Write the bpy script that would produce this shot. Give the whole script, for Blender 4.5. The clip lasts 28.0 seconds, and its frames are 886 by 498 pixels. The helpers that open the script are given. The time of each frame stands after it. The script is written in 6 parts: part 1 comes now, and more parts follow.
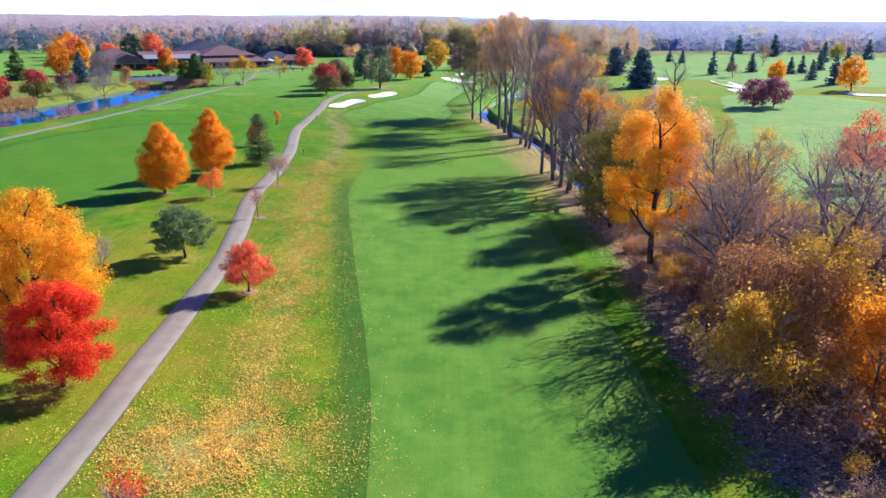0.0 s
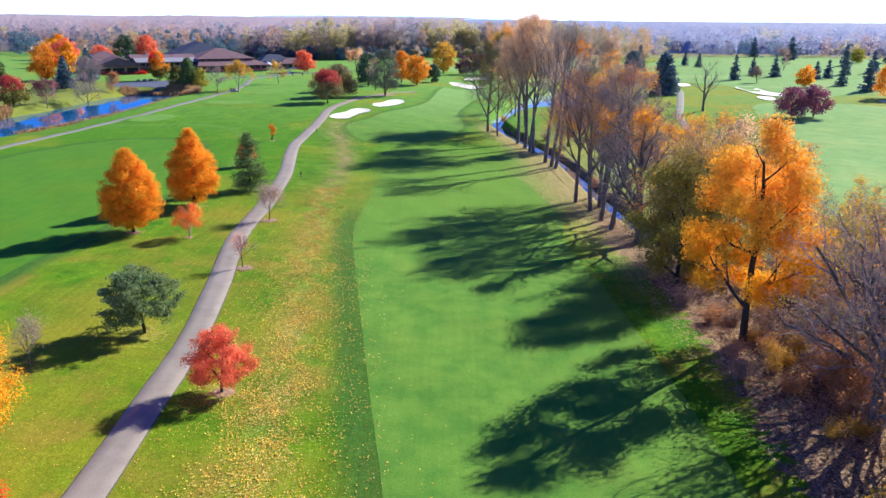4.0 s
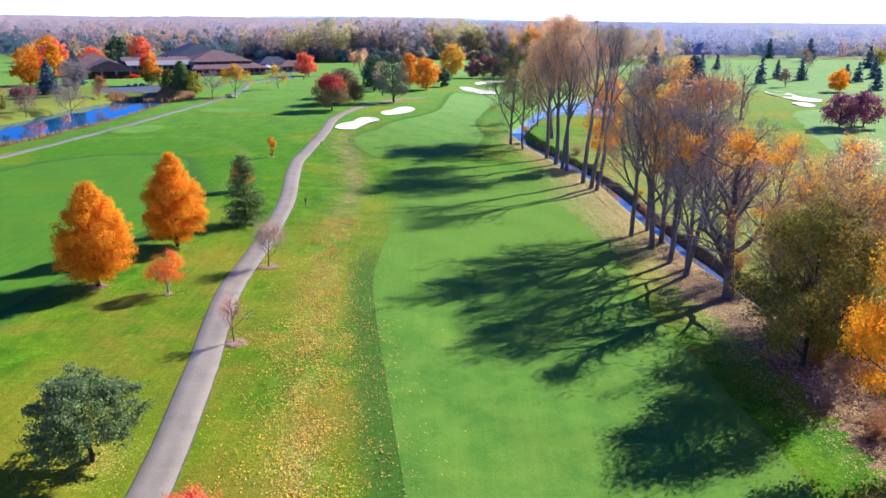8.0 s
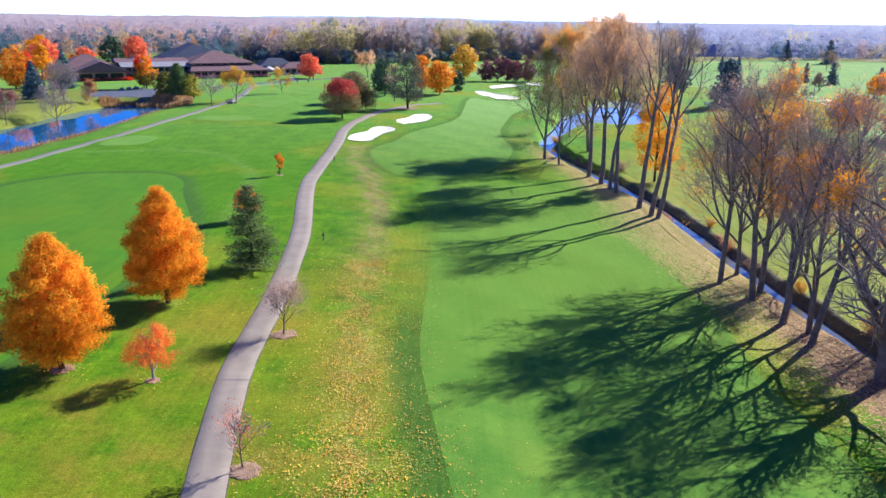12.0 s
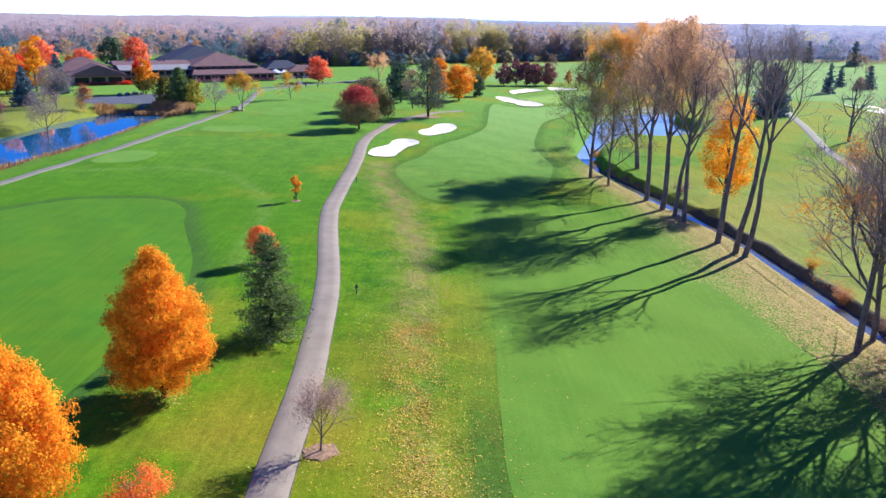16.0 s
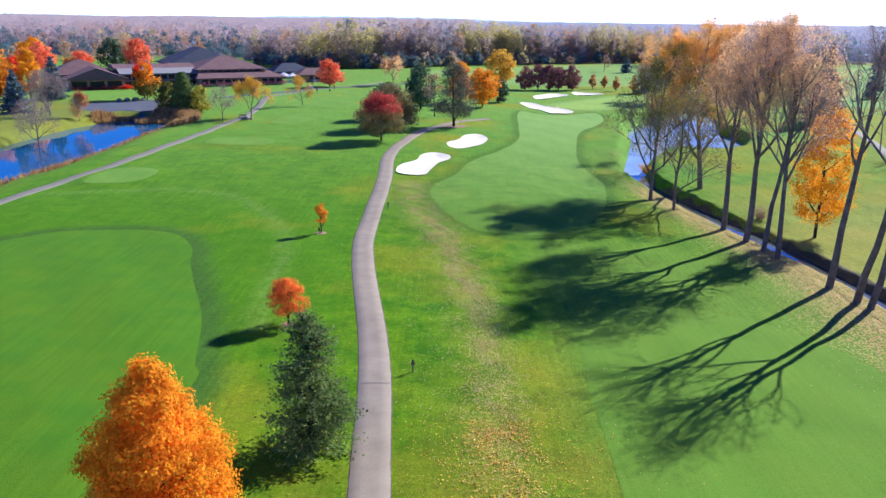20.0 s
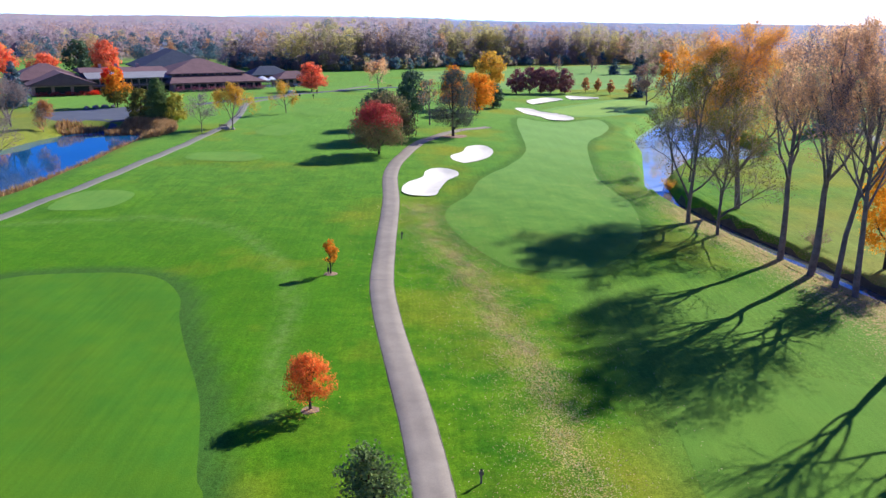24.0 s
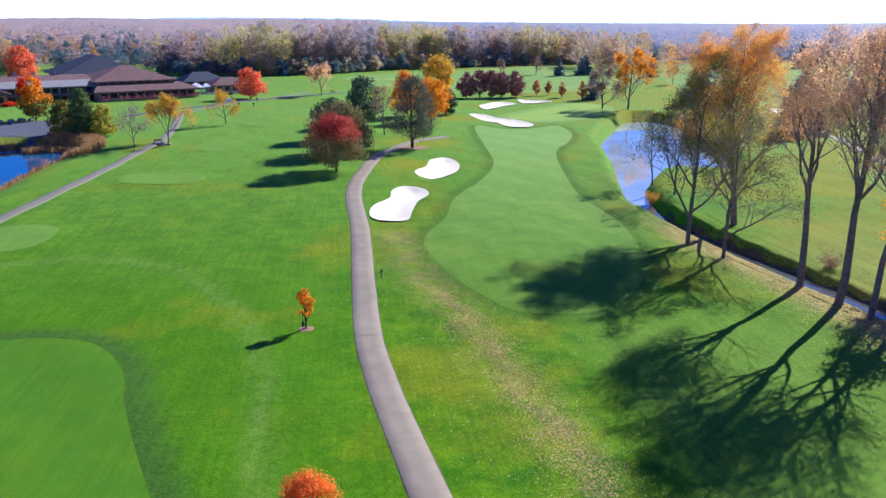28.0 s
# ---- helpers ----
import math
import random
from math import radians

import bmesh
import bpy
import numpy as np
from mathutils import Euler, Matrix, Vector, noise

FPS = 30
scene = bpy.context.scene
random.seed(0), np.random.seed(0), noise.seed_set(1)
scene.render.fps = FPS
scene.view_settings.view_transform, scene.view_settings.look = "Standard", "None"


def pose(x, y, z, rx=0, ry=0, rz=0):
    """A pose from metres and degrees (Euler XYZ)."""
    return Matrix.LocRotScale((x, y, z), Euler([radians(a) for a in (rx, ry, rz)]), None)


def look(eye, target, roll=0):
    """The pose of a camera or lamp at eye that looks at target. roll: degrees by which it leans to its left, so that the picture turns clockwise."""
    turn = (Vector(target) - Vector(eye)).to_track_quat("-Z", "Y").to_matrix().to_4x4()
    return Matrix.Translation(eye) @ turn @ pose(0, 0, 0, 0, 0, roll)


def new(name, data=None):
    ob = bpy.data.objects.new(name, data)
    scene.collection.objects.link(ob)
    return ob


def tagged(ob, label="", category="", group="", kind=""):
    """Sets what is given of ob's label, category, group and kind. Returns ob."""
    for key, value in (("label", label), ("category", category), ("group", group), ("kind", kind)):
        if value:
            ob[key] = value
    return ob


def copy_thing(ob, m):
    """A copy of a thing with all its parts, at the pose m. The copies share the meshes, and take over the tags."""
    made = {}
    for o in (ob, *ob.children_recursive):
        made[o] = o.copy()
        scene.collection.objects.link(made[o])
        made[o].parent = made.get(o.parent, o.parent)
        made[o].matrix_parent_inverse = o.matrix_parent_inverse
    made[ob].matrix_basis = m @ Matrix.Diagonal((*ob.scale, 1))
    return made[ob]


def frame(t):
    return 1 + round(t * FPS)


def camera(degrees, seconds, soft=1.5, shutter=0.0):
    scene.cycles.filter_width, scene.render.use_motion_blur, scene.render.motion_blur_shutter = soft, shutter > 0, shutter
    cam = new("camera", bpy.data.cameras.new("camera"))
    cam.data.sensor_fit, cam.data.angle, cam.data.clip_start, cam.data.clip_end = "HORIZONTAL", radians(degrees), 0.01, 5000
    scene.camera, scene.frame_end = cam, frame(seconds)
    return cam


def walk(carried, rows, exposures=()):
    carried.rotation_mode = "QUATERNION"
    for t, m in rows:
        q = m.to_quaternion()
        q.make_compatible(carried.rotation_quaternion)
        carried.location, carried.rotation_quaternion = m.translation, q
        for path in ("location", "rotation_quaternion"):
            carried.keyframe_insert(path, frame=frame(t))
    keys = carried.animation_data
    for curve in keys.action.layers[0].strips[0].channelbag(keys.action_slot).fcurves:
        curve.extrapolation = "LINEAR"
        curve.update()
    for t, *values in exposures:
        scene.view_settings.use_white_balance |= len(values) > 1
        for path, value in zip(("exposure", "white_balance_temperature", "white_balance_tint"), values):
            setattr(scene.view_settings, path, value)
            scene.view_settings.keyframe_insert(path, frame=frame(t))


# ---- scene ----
cam = camera(60, 28.0)
PATH = [
    (0, look((0.00, -0.02, 26.18), (0.00, 57.45, 8.94), 0.36)),
    (1, look((-0.62, 5.16, 26.36), (-0.67, 62.63, 9.12), 0.40)),
    (2, look((-1.33, 10.40, 26.50), (-1.39, 67.88, 9.27), 0.42)),
    (3, look((-2.10, 15.55, 26.60), (-2.18, 73.03, 9.39), 0.43)),
    (4, look((-2.91, 20.51, 26.66), (-3.00, 77.99, 9.47), 0.45)),
    (5, look((-3.79, 25.36, 26.69), (-3.84, 82.84, 9.50), 0.47)),
    (6, look((-4.86, 30.46, 26.68), (-4.89, 87.95, 9.51), 0.47)),
    (7, look((-6.08, 35.73, 26.63), (-6.13, 93.23, 9.48), 0.45)),
    (8, look((-7.42, 41.01, 26.58), (-7.46, 98.51, 9.43), 0.42)),
    (9, look((-8.83, 46.13, 26.52), (-8.85, 103.63, 9.38), 0.47)),
    (10, look((-10.29, 51.09, 26.47), (-10.25, 108.59, 9.33), 0.54)),
    (11, look((-11.77, 55.87, 26.45), (-11.70, 113.37, 9.30), 0.57)),
    (12, look((-13.25, 60.56, 26.46), (-13.16, 118.06, 9.32), 0.60)),
    (13, look((-14.75, 65.20, 26.52), (-14.63, 122.70, 9.38), 0.62)),
    (14, look((-16.25, 69.84, 26.62), (-16.19, 127.33, 9.47), 0.61)),
    (15, look((-17.74, 74.46, 26.69), (-17.72, 131.96, 9.55), 0.63)),
    (16, look((-19.24, 79.06, 26.74), (-19.27, 136.56, 9.59), 0.64)),
    (17, look((-20.77, 83.67, 26.73), (-20.84, 141.17, 9.57), 0.64)),
    (18, look((-22.34, 88.28, 26.68), (-22.48, 145.78, 9.55), 0.60)),
    (19, look((-23.94, 92.76, 26.64), (-24.15, 150.26, 9.53), 0.60)),
    (20, look((-25.55, 96.95, 26.67), (-25.74, 154.47, 9.57), 0.66)),
    (21, look((-27.16, 100.87, 26.77), (-27.16, 158.37, 9.65), 0.71)),
    (22, look((-28.77, 104.54, 26.90), (-28.38, 162.04, 9.76), 0.72)),
    (23, look((-30.37, 108.06, 27.05), (-29.28, 165.55, 9.92), 0.69)),
    (24, look((-31.85, 111.53, 27.20), (-29.95, 169.01, 10.07), 0.65)),
    (25, look((-33.20, 114.97, 27.35), (-30.39, 172.41, 10.21), 0.63)),
    (26, look((-34.46, 118.38, 27.47), (-30.65, 175.76, 10.36), 0.57)),
    (27, look((-35.65, 121.77, 27.55), (-30.58, 179.07, 10.50), 0.47)),
    (28, look((-36.76, 125.16, 27.61), (-29.97, 182.28, 10.56), 0.29)),
]
KELVIN, TINT = 5480, 13
walk(cam, PATH, exposures=[(0, 1.07, KELVIN, TINT), (11, 1.11, KELVIN, TINT), (20, 0.96, KELVIN, TINT), (24, 0.84, KELVIN, TINT), (28, 0.84, KELVIN, TINT)])

# ---- world and sun: clear autumn day, sun ahead and to the right ----
SUN_ELEV, SUN_AZ = radians(30), radians(47)
world = bpy.data.worlds.new("sky")
scene.world = world
world.use_nodes = True
wn = world.node_tree.nodes
sky = wn.new("ShaderNodeTexSky")
sky.sky_type = "NISHITA"
sky.sun_disc = False
sky.sun_elevation, sky.sun_rotation = SUN_ELEV, SUN_AZ
sky.air_density, sky.dust_density, sky.ozone_density = 1.0, 0.1, 5.0
wn["Background"].inputs["Strength"].default_value = 0.032
deep = wn.new("ShaderNodeMix")
deep.data_type, deep.blend_type = "RGBA", "MULTIPLY"
deep.inputs[0].default_value, deep.inputs[7].default_value = 1.0, (0.42, 0.92, 2.4, 1)
world.node_tree.links.new(sky.outputs["Color"], deep.inputs[6])
world.node_tree.links.new(deep.outputs[2], wn["Background"].inputs["Color"])
sun_data = bpy.data.lights.new("sun", "SUN")
sun_data.energy, sun_data.angle, sun_data.color = 5.0, radians(0.45), (1.0, 0.90, 0.68)
sun = new("sun", sun_data)
sun.matrix_world = look((300 * math.sin(SUN_AZ) * math.cos(SUN_ELEV), 300 * math.cos(SUN_AZ) * math.cos(SUN_ELEV), 300 * math.sin(SUN_ELEV)), (0, 0, 0))


# ---- materials ----
def nodes_of(name):
    m = bpy.data.materials.new(name)
    m.use_nodes = True
    nt = m.node_tree
    return m, nt, nt.nodes["Principled BSDF"]


def ramp(nt, source, stops):
    r = nt.nodes.new("ShaderNodeValToRGB")
    e = r.color_ramp.elements
    while len(e) < len(stops):
        e.new(0.5)
    for el, (p, c) in zip(e, stops):
        el.position, el.color = p, (*c, 1)
    nt.links.new(source, r.inputs["Fac"])
    return r.outputs["Color"]


def noise_tex(nt, vec, scale, detail=4, rough=0.55, stretch=None):
    if stretch:
        mp = nt.nodes.new("ShaderNodeMapping")
        mp.inputs["Rotation"].default_value = (0, 0, radians(stretch[0]))
        mp.inputs["Scale"].default_value = (stretch[1], stretch[2], 1)
        nt.links.new(vec, mp.inputs["Vector"])
        vec = mp.outputs["Vector"]
    n = nt.nodes.new("ShaderNodeTexNoise")
    n.inputs["Scale"].default_value, n.inputs["Detail"].default_value, n.inputs["Roughness"].default_value = scale, detail, rough
    nt.links.new(vec, n.inputs["Vector"])
    return n.outputs["Fac"]


def mixed(nt, kind, fac, a, b):
    m = nt.nodes.new("ShaderNodeMix")
    m.data_type, m.blend_type = "RGBA", kind
    for socket, v in ((m.inputs[0], fac), (m.inputs[6], a), (m.inputs[7], b)):
        if isinstance(v, bpy.types.NodeSocket):
            nt.links.new(v, socket)
        else:
            socket.default_value = v if isinstance(v, float) else (*v, 1)
    return m.outputs[2]


def bumped(nt, bsdf, height, strength, distance):
    b = nt.nodes.new("ShaderNodeBump")
    b.inputs["Strength"].default_value, b.inputs["Distance"].default_value = strength, distance
    nt.links.new(height, b.inputs["Height"])
    nt.links.new(b.outputs["Normal"], bsdf.inputs["Normal"])


def turf(name, dark, mid, dry, dry_from=0.52, streak=0.17, angle=8, grain=0.5, zones=False, fade=False):
    m, nt, b = nodes_of(name)
    pos = nt.nodes.new("ShaderNodeNewGeometry").outputs["Position"]
    broad = noise_tex(nt, pos, 0.045, 5, 0.6)
    col = mixed(nt, "MIX", ramp(nt, noise_tex(nt, pos, 0.35, 5, 0.65), [(0.38, (0, 0, 0)), (0.64, (1, 1, 1))]), dark, mid)
    if zones:
        # drier grass between the path and the creek and beyond it, lush grass towards the pond
        sep = nt.nodes.new("ShaderNodeSeparateXYZ")
        nt.links.new(pos, sep.inputs[0])
        mr = nt.nodes.new("ShaderNodeMapRange")
        mr.inputs["From Min"].default_value, mr.inputs["From Max"].default_value = -60, 40
        nt.links.new(sep.outputs["X"], mr.inputs["Value"])
        side = ramp(nt, mr.outputs["Result"], [(0.0, (0.43, 0.43, 0.43)), (0.27, (0.42, 0.42, 0.42)), (0.36, (0.52, 0.52, 0.52)), (0.5, (0.46, 0.46, 0.46)), (0.82, (0.47, 0.47, 0.47)), (0.92, (0.60, 0.60, 0.60))])
        my = nt.nodes.new("ShaderNodeMapRange")
        my.inputs["From Min"].default_value, my.inputs["From Max"].default_value = 128, 172
        nt.links.new(sep.outputs["Y"], my.inputs["Value"])
        yn = nt.nodes.new("ShaderNodeMapRange")
        yn.inputs["From Min"].default_value, yn.inputs["From Max"].default_value = 55, 95
        nt.links.new(sep.outputs["Y"], yn.inputs["Value"])
        near = mixed(nt, "MIX", yn.outputs["Result"], (0.57, 0.57, 0.57), (0.50, 0.50, 0.50))
        side = mixed(nt, "MIX", my.outputs["Result"], near, side)
        broad = mixed(nt, "ADD", 1.0, broad, side)
        off = nt.nodes.new("ShaderNodeVectorMath")
        off.operation = "SUBTRACT"
        off.inputs[1].default_value = (0.45, 0.45, 0.45)
        nt.links.new(broad, off.inputs[0])
        broad = off.outputs["Vector"]
        def span(axis, stops):
            mm = nt.nodes.new("ShaderNodeMapRange")
            lo, hi = stops[0][0], stops[-1][0]
            mm.inputs["From Min"].default_value, mm.inputs["From Max"].default_value = lo, hi
            nt.links.new(sep.outputs[axis], mm.inputs["Value"])
            return ramp(nt, mm.outputs["Result"], [((p - lo) / (hi - lo), (v, v, v)) for p, v in stops])
        lush = mixed(nt, "MULTIPLY", 1.0, span("X", [(-41, 0.7), (-32, 0.0)]), span("Y", [(130, 0.0), (170, 1.0), (200, 1.0), (250, 0.0)]))
        col = mixed(nt, "MIX", lush, col, (0.072, 0.198, 0.005))
        shore = mixed(nt, "MULTIPLY", 1.0, span("X", [(-190, 0.8), (-104, 0.75), (-92, 0.0)]), span("Y", [(180, 0.0), (215, 1.0), (330, 1.0), (345, 0.0)]))
        between = mixed(nt, "MULTIPLY", 1.0, span("X", [(-18.5, 0.0), (-13.5, 1.0), (13, 1.0), (19, 0.0)]), span("Y", [(112, 0.0), (140, 1.0), (186, 1.0), (204, 0.0)]))
        cut_out = (between, mixed(nt, "MIX", noise_tex(nt, pos, 0.25, 4), (0.092, 0.208, 0.022), (0.150, 0.255, 0.030)))
        # distant lawn paled and blued: haze put into the turf colour
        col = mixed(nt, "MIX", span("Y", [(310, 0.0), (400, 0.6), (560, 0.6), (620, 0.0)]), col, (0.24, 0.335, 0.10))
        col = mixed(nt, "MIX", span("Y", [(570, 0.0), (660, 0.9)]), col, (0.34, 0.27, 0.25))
        # grass brightened with distance in its colour, for grazing light and haze
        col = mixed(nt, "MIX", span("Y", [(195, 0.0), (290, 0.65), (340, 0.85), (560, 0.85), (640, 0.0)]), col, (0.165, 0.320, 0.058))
        col = mixed(nt, "MIX", shore, col, mixed(nt, "MIX", noise_tex(nt, pos, 0.2, 4), (0.16, 0.20, 0.04), (0.27, 0.22, 0.06)))
    col = mixed(nt, "MIX", ramp(nt, broad, [(dry_from, (0, 0, 0)), (dry_from + 0.2, (0.8, 0.8, 0.8))]), col, dry)
    if zones:
        def mask(name):
            at = nt.nodes.new("ShaderNodeAttribute")
            at.attribute_name = name
            return at.outputs["Fac"]

        def strewn(over, cover, scale, tones, gain):
            """Lies the tones over the turf in specks, thicker where the cover is higher."""
            n = noise_tex(nt, pos, scale, 3, 0.6)
            sm = nt.nodes.new("ShaderNodeMath")
            sm.operation = "MULTIPLY_ADD"
            sm.inputs[1].default_value = gain
            nt.links.new(cover, sm.inputs[0])
            nt.links.new(n, sm.inputs[2])
            lie = ramp(nt, sm.outputs[0], [(0.62, (0, 0, 0)), (0.74, (1, 1, 1))])
            gate = nt.nodes.new("ShaderNodeMath")
            gate.operation, gate.use_clamp = "MULTIPLY", True
            gate.inputs[1].default_value = 4.0
            nt.links.new(cover, gate.inputs[0])
            lie = mixed(nt, "MULTIPLY", 1.0, lie, gate.outputs[0])
            tone = ramp(nt, noise_tex(nt, pos, scale * 1.9, 2, 0.6), [(0.34 + 0.32 * i / (len(tones) - 1), c) for i, c in enumerate(tones)])
            return mixed(nt, "MIX", lie, over, tone)

        col = mixed(nt, "MIX", cut_out[0], col, cut_out[1])
        tawny = mixed(nt, "MULTIPLY", 1.0, ramp(nt, noise_tex(nt, pos, 0.11, 5, 0.65), [(0.50, (0, 0, 0)), (0.62, (0.75, 0.75, 0.75))]), span("Y", [(40, 1.0), (105, 0.8), (145, 0.15), (190, 0.0)]))
        col = mixed(nt, "MIX", tawny, col, (0.27, 0.195, 0.03))
        # worn olive grass along the near path and dry tan grass beyond the creek
        worn = mixed(nt, "MULTIPLY", 1.0, span("X", [(-46, 0.0), (-36, 0.5), (-16, 0.5), (-8, 0.0)]), span("Y", [(60, 0.2), (85, 0.9), (125, 0.9), (160, 0.0)]))
        worn = mixed(nt, "MULTIPLY", 1.0, worn, ramp(nt, noise_tex(nt, pos, 0.07, 5, 0.65), [(0.40, (0.12, 0.12, 0.12)), (0.60, (1.5, 1.5, 1.5))]))
        col = mixed(nt, "MIX", worn, col, (0.245, 0.21, 0.02))
        beyond = mixed(nt, "MULTIPLY", 1.0, span("X", [(17, 0.0), (21, 0.65), (62, 0.65), (80, 0.2)]), span("Y", [(100, 0.0), (125, 1.0), (205, 1.0), (240, 0.0)]))
        col = mixed(nt, "MIX", beyond, col, mixed(nt, "MIX", noise_tex(nt, pos, 0.3, 4), (0.21, 0.25, 0.04), (0.35, 0.30, 0.10)))
        col = mixed(nt, "MIX", mask("long_cut"), col, mixed(nt, "MIX", noise_tex(nt, pos, 0.5, 4), (0.040, 0.112, 0.016), (0.072, 0.155, 0.024)))
        col = mixed(nt, "MIX", mixed(nt, "MULTIPLY", 1.0, mask("mown_turn"), ramp(nt, noise_tex(nt, pos, 1.2, 3), [(0.35, (0.15, 0.15, 0.15)), (0.65, (0.75, 0.75, 0.75))])), col, (0.17, 0.27, 0.06))
        col = strewn(col, mask("bare_soil"), 0.9, [(0.11, 0.06, 0.042), (0.19, 0.11, 0.075), (0.30, 0.19, 0.135), (0.14, 0.08, 0.054)], 0.45)
        col = strewn(col, mask("pale_leaf"), 4.5, [(0.30, 0.18, 0.08), (0.44, 0.29, 0.13), (0.50, 0.37, 0.21), (0.40, 0.23, 0.09)], 0.27)
        col = strewn(col, mask("gold_leaf"), 7.5, [(0.48, 0.27, 0.07), (0.55, 0.38, 0.13), (0.58, 0.46, 0.24), (0.50, 0.30, 0.08)], 0.2)
    if fade:
        # the cut grows out between the two fairways
        sy = nt.nodes.new("ShaderNodeSeparateXYZ")
        nt.links.new(pos, sy.inputs[0])
        my = nt.nodes.new("ShaderNodeMapRange")
        my.inputs["From Min"].default_value, my.inputs["From Max"].default_value = 0, 300
        nt.links.new(sy.outputs["Y"], my.inputs["Value"])
        grown_out = ramp(nt, my.outputs["Result"], [(0.36, (0, 0, 0)), (0.47, (1, 1, 1)), (0.635, (1, 1, 1)), (0.71, (0, 0, 0))])
        # far fairway lightened in its colour to imitate grazing light and haze
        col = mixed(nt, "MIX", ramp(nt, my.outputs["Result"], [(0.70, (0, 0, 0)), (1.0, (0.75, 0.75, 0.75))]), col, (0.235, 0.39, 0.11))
        mx = nt.nodes.new("ShaderNodeMapRange")
        mx.inputs["From Min"].default_value, mx.inputs["From Max"].default_value, mx.inputs["To Max"].default_value = 9.5, 14.5, 0.9
        nt.links.new(sy.outputs["X"], mx.inputs["Value"])
        side = mixed(nt, "MULTIPLY", 1.0, mx.outputs["Result"], ramp(nt, my.outputs["Result"], [(0.56, (1, 1, 1)), (0.6, (0, 0, 0))]))
        grown_out = mixed(nt, "LIGHTEN", 1.0, grown_out, side)
        col = mixed(nt, "MIX", grown_out, col, mixed(nt, "MIX", noise_tex(nt, pos, 0.25, 4), (0.092, 0.208, 0.022), (0.150, 0.255, 0.030)))
    lines = noise_tex(nt, pos, 1.0, 2, 0.5, (angle, 2.6, 0.10))
    col = mixed(nt, "MULTIPLY", streak, col, ramp(nt, lines, [(0.3, (0.45, 0.5, 0.4)), (0.7, (1.4, 1.4, 1.3))]))
    if zones:
        col = mixed(nt, "MULTIPLY", 0.6, col, ramp(nt, noise_tex(nt, pos, 2.2, 5, 0.75), [(0.3, (0.55, 0.6, 0.5)), (0.7, (1.35, 1.3, 1.3))]))
    fine = noise_tex(nt, pos, 9.0, 3, 0.7)
    col = mixed(nt, "MULTIPLY", grain, col, ramp(nt, fine, [(0.25, (0.35, 0.38, 0.3)), (0.75, (1.5, 1.5, 1.4))]))
    nt.links.new(col, b.inputs["Base Color"])
    b.inputs["Roughness"].default_value = 0.85
    b.inputs["Specular IOR Level"].default_value = 0.03
    b.inputs["Sheen Weight"].default_value, b.inputs["Sheen Roughness"].default_value = 0.055, 0.35
    b.inputs["Sheen Tint"].default_value = (0.7, 0.95, 0.35, 1)
    bumped(nt, b, fine, 0.5, 0.05)
    return m


def mottled(name, cols, scale=1.0, rough=0.85, bump=0.4, distance=0.03, fine=8.0, metal=0.0, spec=0.3, world_space=True, grain=0.35):
    """A surface of several tones at two scales with fine relief."""
    m, nt, b = nodes_of(name)
    if world_space:
        pos = nt.nodes.new("ShaderNodeNewGeometry").outputs["Position"]
    else:
        pos = nt.nodes.new("ShaderNodeTexCoord").outputs["Object"]
    n = noise_tex(nt, pos, scale, 5, 0.6)
    stops = [(0.3 + 0.4 * i / max(1, len(cols) - 1), c) for i, c in enumerate(cols)]
    f = noise_tex(nt, pos, scale * fine, 3, 0.65)
    col = mixed(nt, "MULTIPLY", grain, ramp(nt, n, stops), ramp(nt, f, [(0.3, (0.45, 0.45, 0.45)), (0.7, (1.3, 1.3, 1.3))]))
    nt.links.new(col, b.inputs["Base Color"])
    b.inputs["Roughness"].default_value, b.inputs["Metallic"].default_value = rough, metal
    b.inputs["Specular IOR Level"].default_value = spec
    bumped(nt, b, f, bump, distance)
    return m


def leafy(name, cols, see=0.42, even=0.6):
    """Leaves: each one takes its own tone; light also comes through them."""
    m, nt, b = nodes_of(name)
    rnd = nt.nodes.new("ShaderNodeNewGeometry").outputs["Random Per Island"]
    mean = [sum(c[k] for c in cols) / len(cols) for k in range(3)]
    cols = [tuple(mean[k] + even * (c[k] - mean[k]) for k in range(3)) for c in cols]
    col = ramp(nt, rnd, [(i / max(1, len(cols) - 1), c) for i, c in enumerate(cols)])
    pos = nt.nodes.new("ShaderNodeTexCoord").outputs["Object"]
    col = mixed(nt, "MULTIPLY", 0.6, col, ramp(nt, noise_tex(nt, pos, 0.7, 3), [(0.35, (0.68, 0.64, 0.62)), (0.65, (1.25, 1.25, 1.2))]))
    nt.links.new(col, b.inputs["Base Color"])
    b.inputs["Roughness"].default_value, b.inputs["Specular IOR Level"].default_value = 0.7, 0.08
    t = nt.nodes.new("ShaderNodeBsdfTranslucent")
    nt.links.new(col, t.inputs["Color"])
    mx = nt.nodes.new("ShaderNodeMixShader")
    mx.inputs[0].default_value = see
    nt.links.new(b.outputs[0], mx.inputs[1])
    nt.links.new(t.outputs[0], mx.inputs[2])
    nt.links.new(mx.outputs[0], nt.nodes["Material Output"].inputs["Surface"])
    return m


